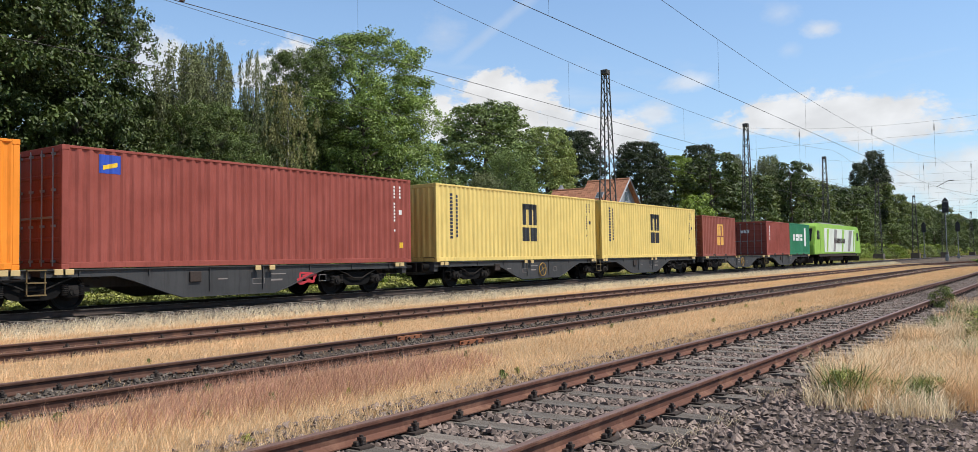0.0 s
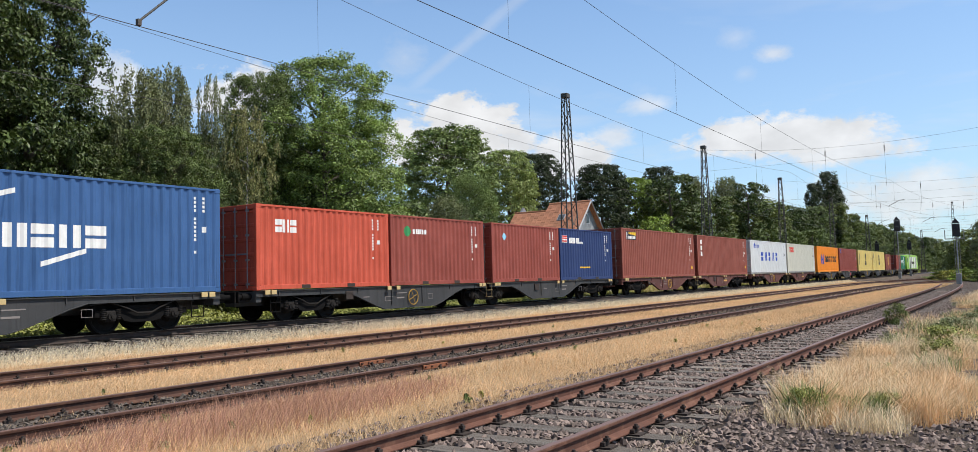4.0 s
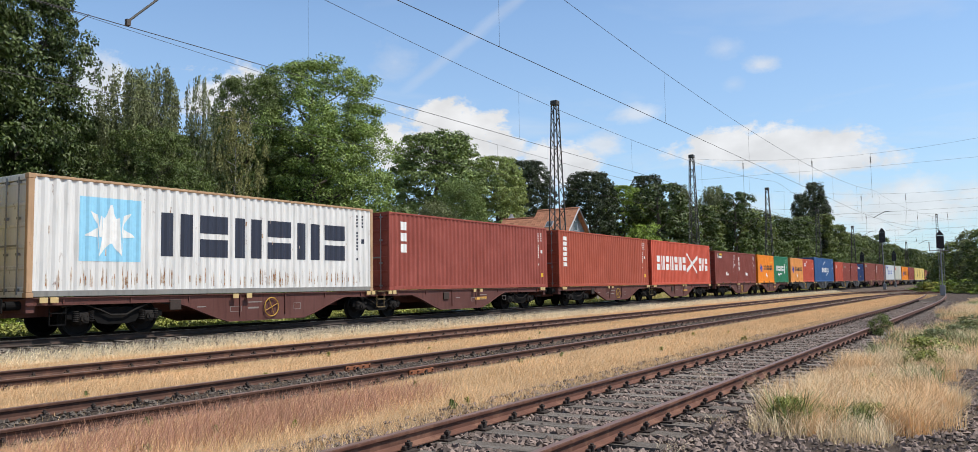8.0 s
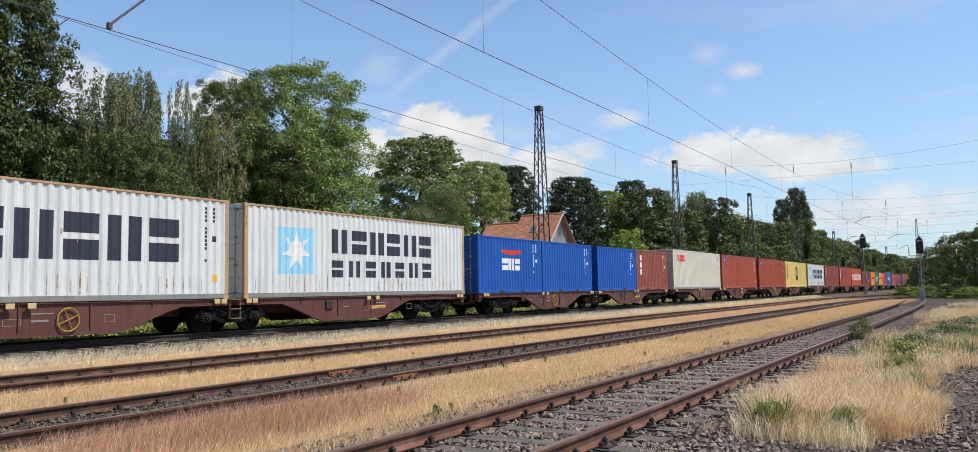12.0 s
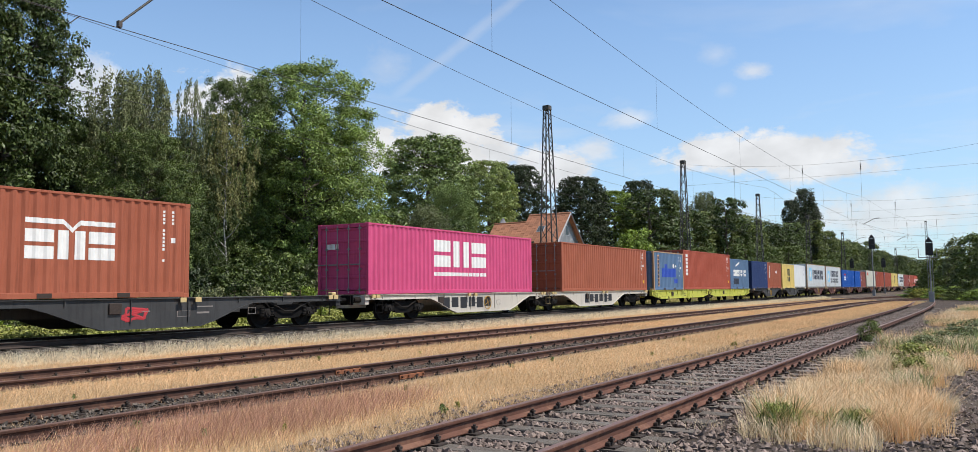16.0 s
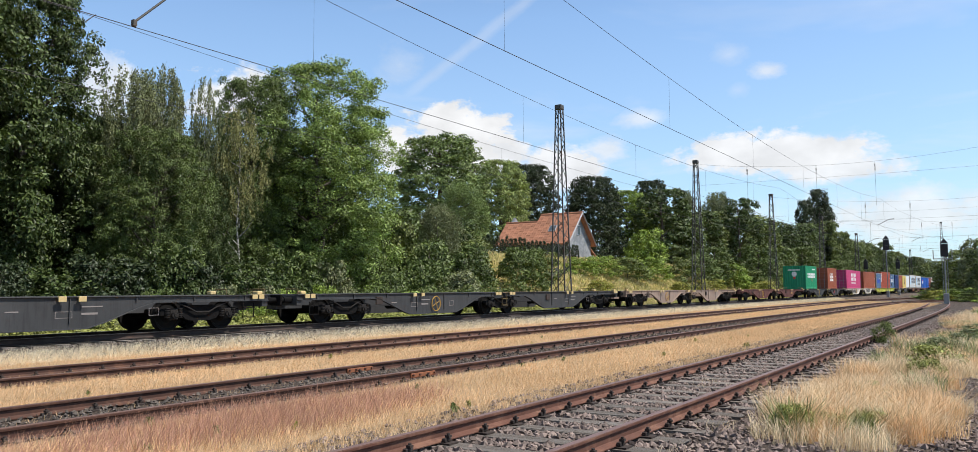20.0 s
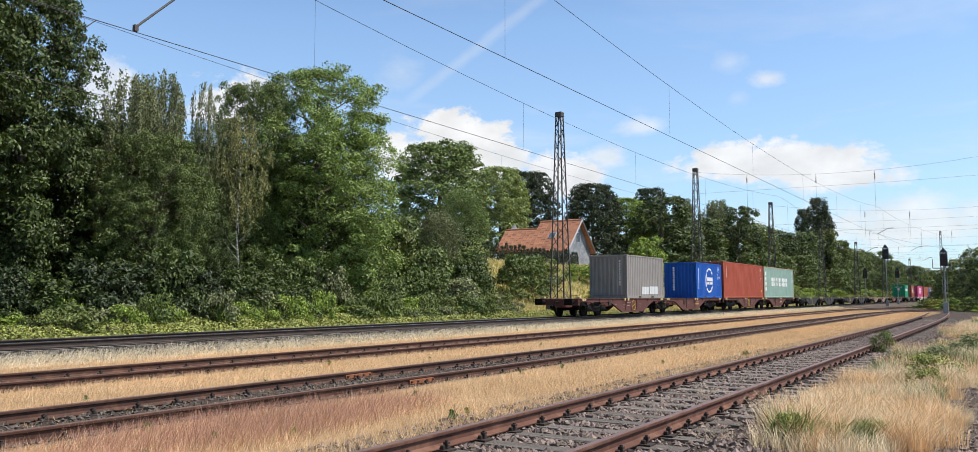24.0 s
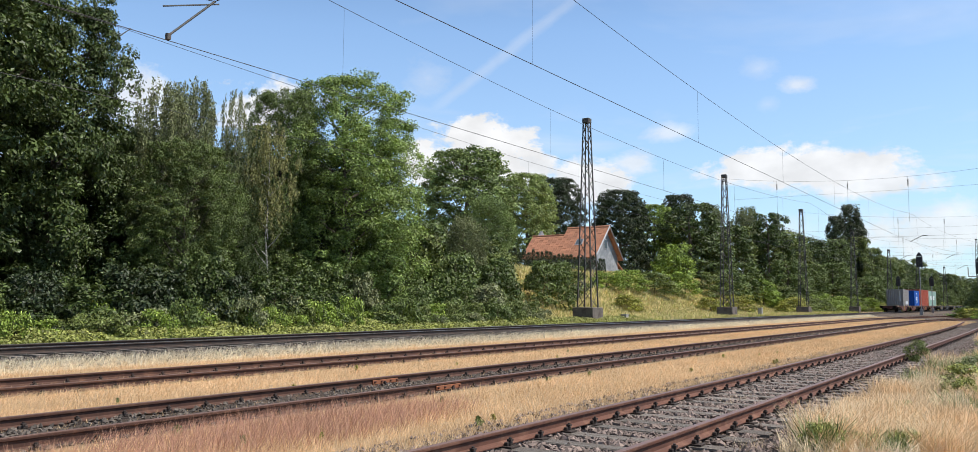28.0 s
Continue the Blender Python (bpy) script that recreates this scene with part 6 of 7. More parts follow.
    # fresh green bushes on the bank below the house
    for x, y, h, r, leaves in ((76, 37, 1.9, 2.2, L_FRESH), (81, 37, 2.2, 2.6, L_FRESH), (86, 36, 2.6, 2.8, L_LIGHT), (92, 36, 2.8, 3.0, L_FRESH), (97, 38, 5.6, 3.2, L_FRESH), (103, 35, 3.6, 2.8, L_LIGHT), (110, 35, 4.2, 3.4, L_MID),
                               (66, 36, 2.6, 2.0, L_LIGHT), (61, 35, 3.2, 2.4, L_MID), (57, 33, 3.8, 2.4, L_MID), (118, 33, 4.0, 3.0, L_FRESH), (126, 32, 3.4, 3.0, L_LIGHT), (100, 31, 2.2, 2.4, L_YELLOW), (90, 31, 1.8, 2.2, L_YELLOW), (70, 32, 1.6, 1.8, L_YELLOW)):
        tree("bush", x, y, ground_z(x, y) + h, r, leaves, "bush in fresh green on the bank", "bush", "bushes of the bank")
    for i in range(34):
        x = 112 + i * 6
        y = main_y(x) + 8.5 + rnd.uniform(-1.5, 2.5)
        tree("bush", x, y, ground_z(x, y) + rnd.uniform(1.6, 3.2), rnd.uniform(2, 3.2), rnd.choice((L_FRESH, L_LIGHT, L_YELLOW, L_MID)), "leafy bush beside the main line", "bush", "bushes of the bank")
    # undergrowth under the tall trees; for x < 27 their shade is put into darker leaves
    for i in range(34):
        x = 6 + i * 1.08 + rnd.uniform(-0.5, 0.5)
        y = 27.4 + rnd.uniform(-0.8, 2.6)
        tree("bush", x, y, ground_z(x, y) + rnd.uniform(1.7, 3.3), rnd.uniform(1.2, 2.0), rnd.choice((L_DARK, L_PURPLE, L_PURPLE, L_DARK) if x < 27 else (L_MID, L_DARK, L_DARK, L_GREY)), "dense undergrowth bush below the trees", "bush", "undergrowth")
    for i in range(66):
        x = 8 + i * 0.54 + rnd.uniform(-0.3, 0.3)
        y = 25.4 + rnd.uniform(-0.5, 0.9)
        tree("shrub", x, y, ground_z(x, y) + rnd.uniform(0.7, 1.6), rnd.uniform(0.7, 1.2), rnd.choice((L_FRESH, L_LIGHT, L_LIGHT, L_MID, L_GREY)), "low bramble shrub at the edge of the track bed", "shrub", "brambles")
    for i in range(26):
        f = i / 25
        x, y = 64.5 + 21 * f, 42.5 - 0.5 * f
        tree("cypress", x, y, ground_z(x, y) + rnd.uniform(1.4, 2.1), rnd.uniform(0.28, 0.36), L_CYPRESS, "slim dark cypress of a garden hedge", "cypress", "cypress hedge")
    # thicket to the right of the throat of the yard
    for x, y, top, r, kind, leaves in ((118, 4.5, 6.4, 3.2, "far_ash", L_LIGHT), (112, 2.0, 7.6, 3.0, "far_ash", L_GREY), (104, 0.6, 7.4, 3.2, "far_ash", L_MID), (126, 5.8, 5.2, 3.0, "far_ash", L_LIGHT), (98, -1.5, 8.4, 3.4, "far_oak", L_MID), (136, 6.2, 4.2, 3.0, "far_ash", L_MID), (150, 7, 5, 3.5, "far_oak", L_MID), (165, 7.5, 6, 4, "far_oak", L_DARK), (185, 6.5, 7, 4.5, "far_oak", L_MID), (210, 6, 8, 5, "far_oak", L_DARK)):
        tree(kind, x, y, top, r, leaves, "leafy thicket tree beside the yard throat")
    for x, y, h, r, leaves in ((108, 6.8, 1.2, 2.0, L_YELLOW), (101, 4.4, 1.5, 2.2, L_FRESH), (95, 2.6, 1.3, 2.0, L_LIGHT), (117, 7.6, 1.3, 2.4, L_FRESH), (128, 8.2, 1.4, 2.4, L_LIGHT), (90, 0.8, 1.2, 2.0, L_FRESH)):
        tree("bush", x, y, h, r, leaves, "low green bush at the edge of the gravel", "bush", "bushes by the throat")


wood()


# ---- grass ----
def stalks(rng, x, y, z, height, width, lean):
    """Straight thin grass stalks, one pointed face each."""
    n = len(x)
    a, la = rng.random(n) * 2 * math.pi, rng.random(n) * 2 * math.pi
    h = height * rng.uniform(0.5, 1.3, n)
    w = width * rng.uniform(0.6, 1.4, n)
    b = np.stack([x, y, z], 1)
    d = np.stack([np.cos(a) * w / 2, np.sin(a) * w / 2, np.zeros(n)], 1)
    tip = b + np.stack([np.cos(la) * lean * h * 0.6 + 0.25 * lean * h, np.sin(la) * lean * h * 0.6, h], 1)
    v = np.stack([b - d, b + d, tip], 1).reshape(-1, 3)
    return v, np.arange(n * 3).reshape(-1, 3)


def blades(rng, x, y, z, height, width, lean, bend_to=0.35):
    """Bent grass blades: two quads each, narrowing upwards."""
    n = len(x)
    a = rng.random(n) * 2 * math.pi
    w = width * rng.uniform(0.6, 1.4, n)
    h = height * rng.uniform(0.55, 1.25, n)
    la = rng.random(n) * 2 * math.pi
    ln = lean * h * rng.random(n)
    dx, dy = np.cos(a) * w / 2, np.sin(a) * w / 2
    px, py = np.cos(la) * ln + bend_to * lean * h, np.sin(la) * ln
    b = np.stack([x, y, z], 1)
    mid = b + np.stack([px * 0.35, py * 0.35, h * 0.6], 1)
    tip = b + np.stack([px, py, h], 1)
    d = np.stack([dx, dy, np.zeros(n)], 1)
    v = np.stack([b - d, b + d, mid - d * 0.7, mid + d * 0.7, tip - d * 0.25, tip + d * 0.25], 1).reshape(-1, 3)
    i = np.arange(n)[:, None] * 6
    f = np.concatenate([i + np.array([[0, 1, 3, 2]]), i + np.array([[2, 3, 5, 4]])])
    return v, f


STRAW = straw("dry_grass", (0.75, 0.53, 0.315))
STRAWPALE = straw("pale_dry_grass", (0.77, 0.635, 0.44))
STRAWWHITE = straw("bleached_grass", (0.84, 0.74, 0.56))
STRAWRED = straw("reddish_grass", (0.50, 0.29, 0.21))
BANKSTRAW = straw("bank_grass", (0.68, 0.58, 0.30))
HERB = leaf("herb_green", (0.15, 0.21, 0.055))
HERBLIGHT = leaf("herb_lightgreen", (0.25, 0.285, 0.072))


def strip(name, label, material, seed, n, xr, yr, height, width, lean, power=1.6, patch=None):
    """Grass over a stretch of ground, denser near the viewer."""
    rng = np.random.default_rng(seed)
    x = xr[0] + (xr[1] - xr[0]) * rng.random(n) ** power
    y = yr[0] + (yr[1] - yr[0]) * rng.random(n)
    if patch is not None:
        k = np.array([patch(a, b) for a, b in zip(x, y)]) > rng.random(n)
        x, y = x[k], y[k]
    z = np.array([ground_z(a, b) for a, b in zip(x, y)]) - 0.02
    far = np.clip((x - 20) / 60, 0, 1)
    v, f = stalks(rng, x, y, z, height, 1.6 * width * (1 + 2.5 * far), lean)
    tagged(placed(name, raw_mesh(name, v, f), material), label, "grass", kind="stuff")


strip("grass_strip", "golden dry grass between the sidings", STRAW, 21, 150000, (1.5, 85), (5.15, 8.1), 0.13, 0.004, 0.9)
strip("grass_strip", "reddish seeding grass among the golden grass", STRAWRED, 22, 60000, (2.5, 16), (5.6, 8.2), 0.22, 0.004, 0.9, 1.0,
      lambda x, y: max(0.0, 1 - ((x - 6.6) / 3.6) ** 2 - ((y - 7.2) / 1.1) ** 2) * 0.9)
strip("grass_strip", "golden dry grass between the overgrown sidings", STRAW, 23, 160000, (2, 95), (10.3, 13.2), 0.11, 0.004, 0.9)
strip("grass_strip", "dry grass growing between the rails", STRAW, 24, 26000, (2, 90), (13.5, 14.65), 0.07, 0.008, 0.8)
strip("grass_strip", "thin dry grass growing between the rails", STRAW, 25, 3000, (2, 70), (8.6, 9.95), 0.07, 0.006, 0.8)
strip("grass_strip", "pale dry grass beside the main line", STRAW, 26, 140000, (3, 110), (15.0, 17.8), 0.10, 0.0042, 0.9)
strip("grass_strip", "whitish grass fringe along the main line ballast", STRAWWHITE, 27, 64000, (4, 110), (17.1, 18.05), 0.19, 0.0045, 1.0)
strip("grass_strip", "sunburnt grass on the bank behind the line", BANKSTRAW, 28, 110000, (44, 116), (23.6, 44), 0.38, 0.025, 0.8, 1.0)
strip("grass_strip", "yellow-green weeds on the bank", straw("bank_weed", (0.42, 0.42, 0.13)), 30, 40000, (44, 135), (23.3, 42), 0.42, 0.03, 0.9, 1.0)


def ground_cover(n, seed):
    """Low broad-leaved herbs along the foot of the wood, in uneven drifts."""
    rng = np.random.default_rng(seed)
    x, y = 4 + 52 * rng.random(n), 22.7 + 2.9 * rng.random(n)
    tall = np.array([0.18 + 0.30 * noise.noise(Vector((a * 0.9, b * 0.9, 3.0))) for a, b in zip(x, y)]).clip(0.03, 0.5) + 0.10 * (y - 22.7)
    z = np.array([ground_z(a, b) for a, b in zip(x, y)]) + tall * rng.random(n) ** 0.4
    nrm = rng.normal(size=(n, 3)) * 0.45 + np.array((0, -0.25, 0.8))
    v, f = leaf_faces(rng, np.stack([x, y, z], 1), nrm, 0.085, 1.4, 0.2)
    tagged(placed("ground_cover", raw_mesh("ground_cover", v, f), HERBLIGHT), "low yellow-green herbs along the foot of the wood", "weeds", kind="stuff")


ground_cover(48000, 29)



def tussock(x, y, r, h, n, material, seed, label, width=0.006, lean=1.1):
    rng = np.random.default_rng(seed)
    a, q = rng.random(n) * 6.283, np.sqrt(rng.random(n)) * r
    v, f = blades(rng, q * np.cos(a), q * np.sin(a), np.full(n, -0.02), h, width, lean)
    ob = placed("grass_tuft", raw_mesh("grass_tuft", v, f), material, m=pose(x, y, ground_z(x, y)))
    tagged(ob, label, "grass", "grass tufts", "stuff")


TUFT_RND = random.Random(3)
for i in range(40):
    x = TUFT_RND.uniform(8.2, 16.4)
    y = TUFT_RND.uniform(0.75, 2.3) - 0.02 * abs(x - 12)
    tussock(x, y, TUFT_RND.uniform(0.2, 0.42), TUFT_RND.uniform(0.16, 0.36), 560, TUFT_RND.choice((STRAW, STRAW, STRAWPALE)), 100 + i, "bleached dry grass tuft beside the gravel path")
for i in range(40):
    x = TUFT_RND.uniform(16, 60)
    y = TUFT_RND.uniform(0.4, 2.2) - 0.012 * (x - 17)
    tussock(x, y, TUFT_RND.uniform(0.4, 0.9), TUFT_RND.uniform(0.2, 0.36), 500, TUFT_RND.choice((STRAW, STRAWPALE, STRAW, HERB)), 160 + i, "dry grass tuft beyond the siding", 0.010)
for i in range(30):
    x = 3.2 + 16 * TUFT_RND.random() ** 1.3
    y = TUFT_RND.choice((5.05, 5.2, 2.75, 2.6, 4.0)) + TUFT_RND.uniform(-0.12, 0.12)
    tussock(x, y, 0.14, 0.12, 26, STRAWPALE, 300 + i, "bleached straw stems lying on the ballast", 0.004, 2.2)
for i, (x, y, r, h) in enumerate(((8.7, 1.9, 0.2, 0.34), (8.9, 1.35, 0.2, 0.25), (9.4, 1.2, 0.2, 0.22), (13.4, 1.1, 0.3, 0.25), (20.5, 0.9, 0.9, 0.35), (25, 0.8, 1.0, 0.35))):
    tussock(x, y, r, h, 260, HERB, 220 + i, "green grassy weeds among the dry grass", 0.012, 0.9)
for x, y, r, h in ((16.4, 1.12, 0.55, 0.52), (15.4, 1.25, 0.35, 0.36), (12.3, 1.75, 0.3, 0.26), (8.75, 1.85, 0.27, 0.36), (8.9, 1.5, 0.22, 0.28), (9.3, 1.25, 0.22, 0.28), (21.5, 1.2, 0.6, 0.4), (23.5, 0.8, 0.6, 0.4), (26.5, 0.7, 0.7, 0.4), (30, 0.6, 0.9, 0.45)):
    tree("shrub", x, y, h, r, HERBLIGHT if x < 20 else L_GREY, "low leafy green weed among the dry grass", "shrub", "green weeds")
WEED_RND = random.Random(17)
for i in range(26):
    x = 3 + 24 * WEED_RND.random() ** 1.3
    y = WEED_RND.uniform(5.5, 8.0) if i % 4 else WEED_RND.uniform(10.4, 13)
    tree("weed", x, y, WEED_RND.uniform(0.18, 0.3), WEED_RND.uniform(0.05, 0.09), WEED_RND.choice((HERB, L_YELLOW)), "thin upright weed standing in the grass", "weed", "weeds in the grass")
tree("shrub", 24.2, 2.85, 0.60, 0.36, L_LIGHT, "small green bush growing between the rails", "shrub")


# ---- masts, wires, signals ----
def mast(x, y, top, label="tall riveted lattice mast of the overhead line", base_w=1.0, top_w=0.36):
    g = ground_z(x, y)
    thing = empty("catenary_mast", label, "mast", "lattice masts", m=pose(x, y, g))
    h = top - g
    part("foundation", box(-0.75, 0.75, -0.75, 0.75, -0.6, 1.08, 0.04), OLDCONCRETE, thing)
    z0 = 1.06

    def corner(sx, sy, z):
        f = (z - z0) / (h - z0)
        w = (base_w + (top_w - base_w) * f) / 2
        return Vector((sx * w, sy * w, z))
    for sx in (-1, 1):
        for sy in (-1, 1):
            part("leg", rod(corner(sx, sy, z0), corner(sx, sy, h), 0.055, 4, 0.045), MASTIRON, thing)
    n = 15
    for side in range(4):
        bm = bmesh.new()
        single = x < 80
        for i in range(n):
            za, zb = z0 + (h - z0) * (i / n) ** 0.93, z0 + (h - z0) * ((i + 1) / n) ** 0.93
            pairs = {0: ((-1, -1), (1, -1)), 1: ((1, -1), (1, 1)), 2: ((1, 1), (-1, 1)), 3: ((-1, 1), (-1, -1))}[side]
            a, b = pairs if i % 2 == 0 else pairs[::-1]
            if single:
                part("brace", rod(corner(*a, za), corner(*b, zb), 0.026, 4), MASTIRON, thing)
                continue
            add_rod(bm, corner(*a, za), corner(*b, zb), 0.026, 4)
        if single:
            bm.free()
        else:
            part("bracing", bm, MASTIRON, thing)["kind"] = "stuff"
    part("cap", box(-0.24, 0.24, -0.24, 0.24, h - 0.02, h + 0.3, 0.03), MASTIRON, thing)
    return thing


def wire_mesh(points, r):
    pts = [Vector(p) for p in points]
    verts, faces = [], []
    for i, p in enumerate(pts):
        d = (pts[min(i + 1, len(pts) - 1)] - pts[max(i - 1, 0)]).normalized()
        u = d.cross(Vector((0, 0, 1))).normalized()
        w = u.cross(d)
        for k in range(5):
            a = 2 * math.pi * k / 5
            verts.append(p + (u * math.cos(a) + w * math.sin(a)) * r)
    for i in range(len(pts) - 1):
        for k in range(5):
            faces.append((i * 5 + k, i * 5 + (k + 1) % 5, i * 5 + 5 + (k + 1) % 5, i * 5 + 5 + k))
    return raw_mesh("wire", verts, faces)


def overhead(f, contact, messenger, sag, label, x_end, supports, first, gap):
    """Contact wire hung by droppers from a sagging messenger wire."""
    thing = empty("overhead_line", label, "overhead line", kind="structure")
    xs = np.arange(-60, x_end + 0.1, 3.0)

    def hang(x):
        for a, b in zip(supports, supports[1:]):
            if a <= x <= b:
                q = (x - a) / (b - a)
                return messenger - 4 * sag * q * (1 - q)
        return messenger
    placed("contact_wire", wire_mesh([(x, f(x), contact) for x in xs], 0.0085), WIRE, thing)
    placed("messenger_wire", wire_mesh([(x, f(x), hang(x)) for x in xs], 0.007), WIRE, thing)
    x = first
    while x < x_end:
        part("dropper", rod((x, f(x), contact), (x, f(x), hang(x)), 0.0035, 4), WIRE, thing)
        x += gap
    return thing


def insulator(parent, x, y, z, length=0.55):
    bm = bmesh.new()
    n = 7
    for i in range(n):
        q = -length / 2 + length * i / n
        add_lathe(bm, [(0.03, q), (0.075, q + 0.02), (0.03, q + 0.05)], 10, "Z")
    part("insulator", bm, CLIPIRON, parent, m=pose(x, y, z))


def cross_span(x, y0, z0, low, y1, z1, feeds):
    """Headspan: a sagging wire from mast to mast over all the tracks, with level wires below and insulated hangers."""
    thing = empty("cross_span", "headspan wires with insulators across the tracks", "overhead line", "headspans", "structure")
    n = 14
    pts = []
    for i in range(n + 1):
        y = y0 + (y1 - y0) * i / n
        q = i / n
        pts.append((x, y, z0 + (z1 - z0) * q - 4 * low * q * (1 - q)))
    placed("span_wire", wire_mesh(pts, 0.008), WIRE, thing)
    mid = min(p[2] for p in pts)
    placed("steady_wire", wire_mesh([(x, y0, mid - 1.0), (x, (y0 + y1) / 2, mid - 1.1), (x, y1, mid - 0.9)], 0.007), WIRE, thing)
    placed("steady_wire", wire_mesh([(x, y0, 7.35), (x, (y0 + y1) / 2, 7.3), (x, y1, 7.35)], 0.007), WIRE, thing)
    for fy in feeds:
        q = (fy - y0) / (y1 - y0)
        zt = z0 + (z1 - z0) * q - 4 * low * q * (1 - q)
        part("hanger", rod((x, fy, zt), (x, fy, 8.6), 0.009, 5), WIRE, thing)
        insulator(thing, x, fy, zt - 0.5)
        part("steady_arm", add_rod(rod((x, fy - 0.9, 7.32), (x, fy, 6.85), 0.022, 6), (x, fy - 0.9, 7.32), (x, fy - 1.3, 7.34), 0.03, 6), MASTIRON, thing)
    return thing


MASTS = [(48.5, 25.0, 13.6), (77.1, 25.0, 13.6), (107.0, 25.0, 13.2), (139.0, 24.8, 12.7), (171.0, 24.2, 11.7), (206, 23.4, 11.5), (250, 22, 11.5)]
for mx, my, mz in MASTS:
    mast(mx, my, mz)
mast(220, 12.6, 16.6, "distant lattice mast beyond the yard throat", 0.8, 0.36)
mast(228, 2.5, 13.0, "distant lattice mast beyond the yard throat", 0.8, 0.36)
overhead(main_y, 6.84, 8.85, 0.7, "overhead contact line above the main track", 400, (-56, 10.4, 77.1, 139, 206, 270, 340, 410), 12.0, 10.5)
overhead(TRACKS["far"][0], 6.62, 9.05, 0.98, "overhead contact line above an overgrown siding", 128, (-56, 10.4, 64, 107, 139), 4.0, 10.3)
overhead(TRACKS["middle"][0], 6.83, 9.25, 1.03, "overhead contact line above a siding", 110, (-56, 12, 77.1, 139), 4.7, 10.65)
for i, (mx, my, mz) in enumerate(MASTS[1:6]):
    cross_span(mx, my, mz - 0.1, 1.6 if i == 0 else 1.2, -9, 14.6 if i == 0 else 12.5, (20.1 - 0.3 * i, 14.0, 9.2) if i < 2 else (19.2 - 0.8 * i, 12.5 - i, 8.5 - i))
# arm of the nearer span, over the viewer's left
arm = empty("steady_arm", "registration arm holding the contact wire", "overhead line", kind="structure")
part("tube", rod((9.44, 14.1, 6.72), (10.5, 14.1, 7.75), 0.024, 8), MASTIRON, arm)
part("tube", rod((9.3, 14.1, 7.28), (10.6, 14.1, 7.72), 0.016, 6), MASTIRON, arm)
part("clamp", box(9.40, 9.48, 14.06, 14.14, 6.64, 6.76), MASTIRON, arm)
placed("support_wire", wire_mesh([(10.5, 25, 11.5), (10.5, 14.1, 7.75), (10.6, 2, 8.2)], 0.01), WIRE, arm)


def signal(x, y, top, k, label, wide=False):
    """Light signal: post on a base box, dark screen with hooded lamps, triangular plate on top; k scales the head."""
    thing = empty("railway_signal", label, "signal", "signals", m=pose(x, y, 0.0))
    part("base_box", box(-0.22, 0.22, -0.22, 0.22, 0.0, 0.95, 0.03), GALV, thing)
    part("post", rod((0, 0, 0.3), (0, 0, top - 0.8 * k), 0.06, 10), GALV, thing)
    low = top - 0.75 * k
    part("screen", box(-0.1, 0.1, -0.46 * k, 0.46 * k, low - 1.7 * k, low, 0.03), INKBLACK, thing)
    bm = prism([(-0.52 * k, low + 0.03), (0.52 * k, low + 0.03), (0, top)], -0.02, 0.02)
    part("triangle_plate", bm, INKBLACK, thing, "black triangular plate", pose(-0.1, 0, 0, 0, 0, 90))
    for yy, zz in ((-0.2, -0.4), (0.2, -0.7), (-0.2, -1.0), (0.2, -1.3)):
        part("lamp_hood", rod((-0.1, yy * k, low + zz * k), (-0.32, yy * k, low + zz * k), 0.1 * k, 12), CLIPIRON, thing)
    if wide:
        z = low - 1.95 * k
        part("platform", box(-0.35, 0.35, -0.6, 0.9, z - 0.06, z), GALV, thing)
        for yy in (-0.6, 0.9):
            part("railing", add_rod(rod((-0.3, yy, z), (-0.3, yy, z + 0.8), 0.02, 6), (0.3, yy, z), (0.3, yy, z + 0.8), 0.02, 6), GALV, thing)
        part("ladder", add_rod(rod((0.2, -0.2, 0.2), (0.2, -0.2, z), 0.02, 6), (0.2, 0.2, 0.2), (0.2, 0.2, z), 0.02, 6), GALV, thing)
    return thing


signal(140, 15.6, 9.6, 0.95, "black light signal with a triangular plate beside the main line")
signal(85, 4.7, 5.95, 0.68, "black light signal with a triangular plate at the yard throat", True)
signal(170, 22.6, 7.0, 0.8, "smaller black light signal on a slim post")
signal(172, 17.3, 7.0, 0.8, "smaller black light signal on a slim post")


def cabinet(x, y, h, w):
    thing = empty("trackside_cabinet", "small pale grey concrete marker box beside the track", "cabinet", "trackside boxes", m=pose(x, y, ground_z(x, y)))
    part("body", box(-w / 2, w / 2, -w / 2, w / 2, -0.1, h, 0.02), CONCRETE, thing)
    part("lid", box(-w / 2 - 0.02, w / 2 + 0.02, -w / 2 - 0.02, w / 2 + 0.02, h, h + 0.05, 0.01), GALV, thing)


cabinet(52.5, 24.2, 0.55, 0.4)
cabinet(84.5, 24.0, 0.95, 0.4)


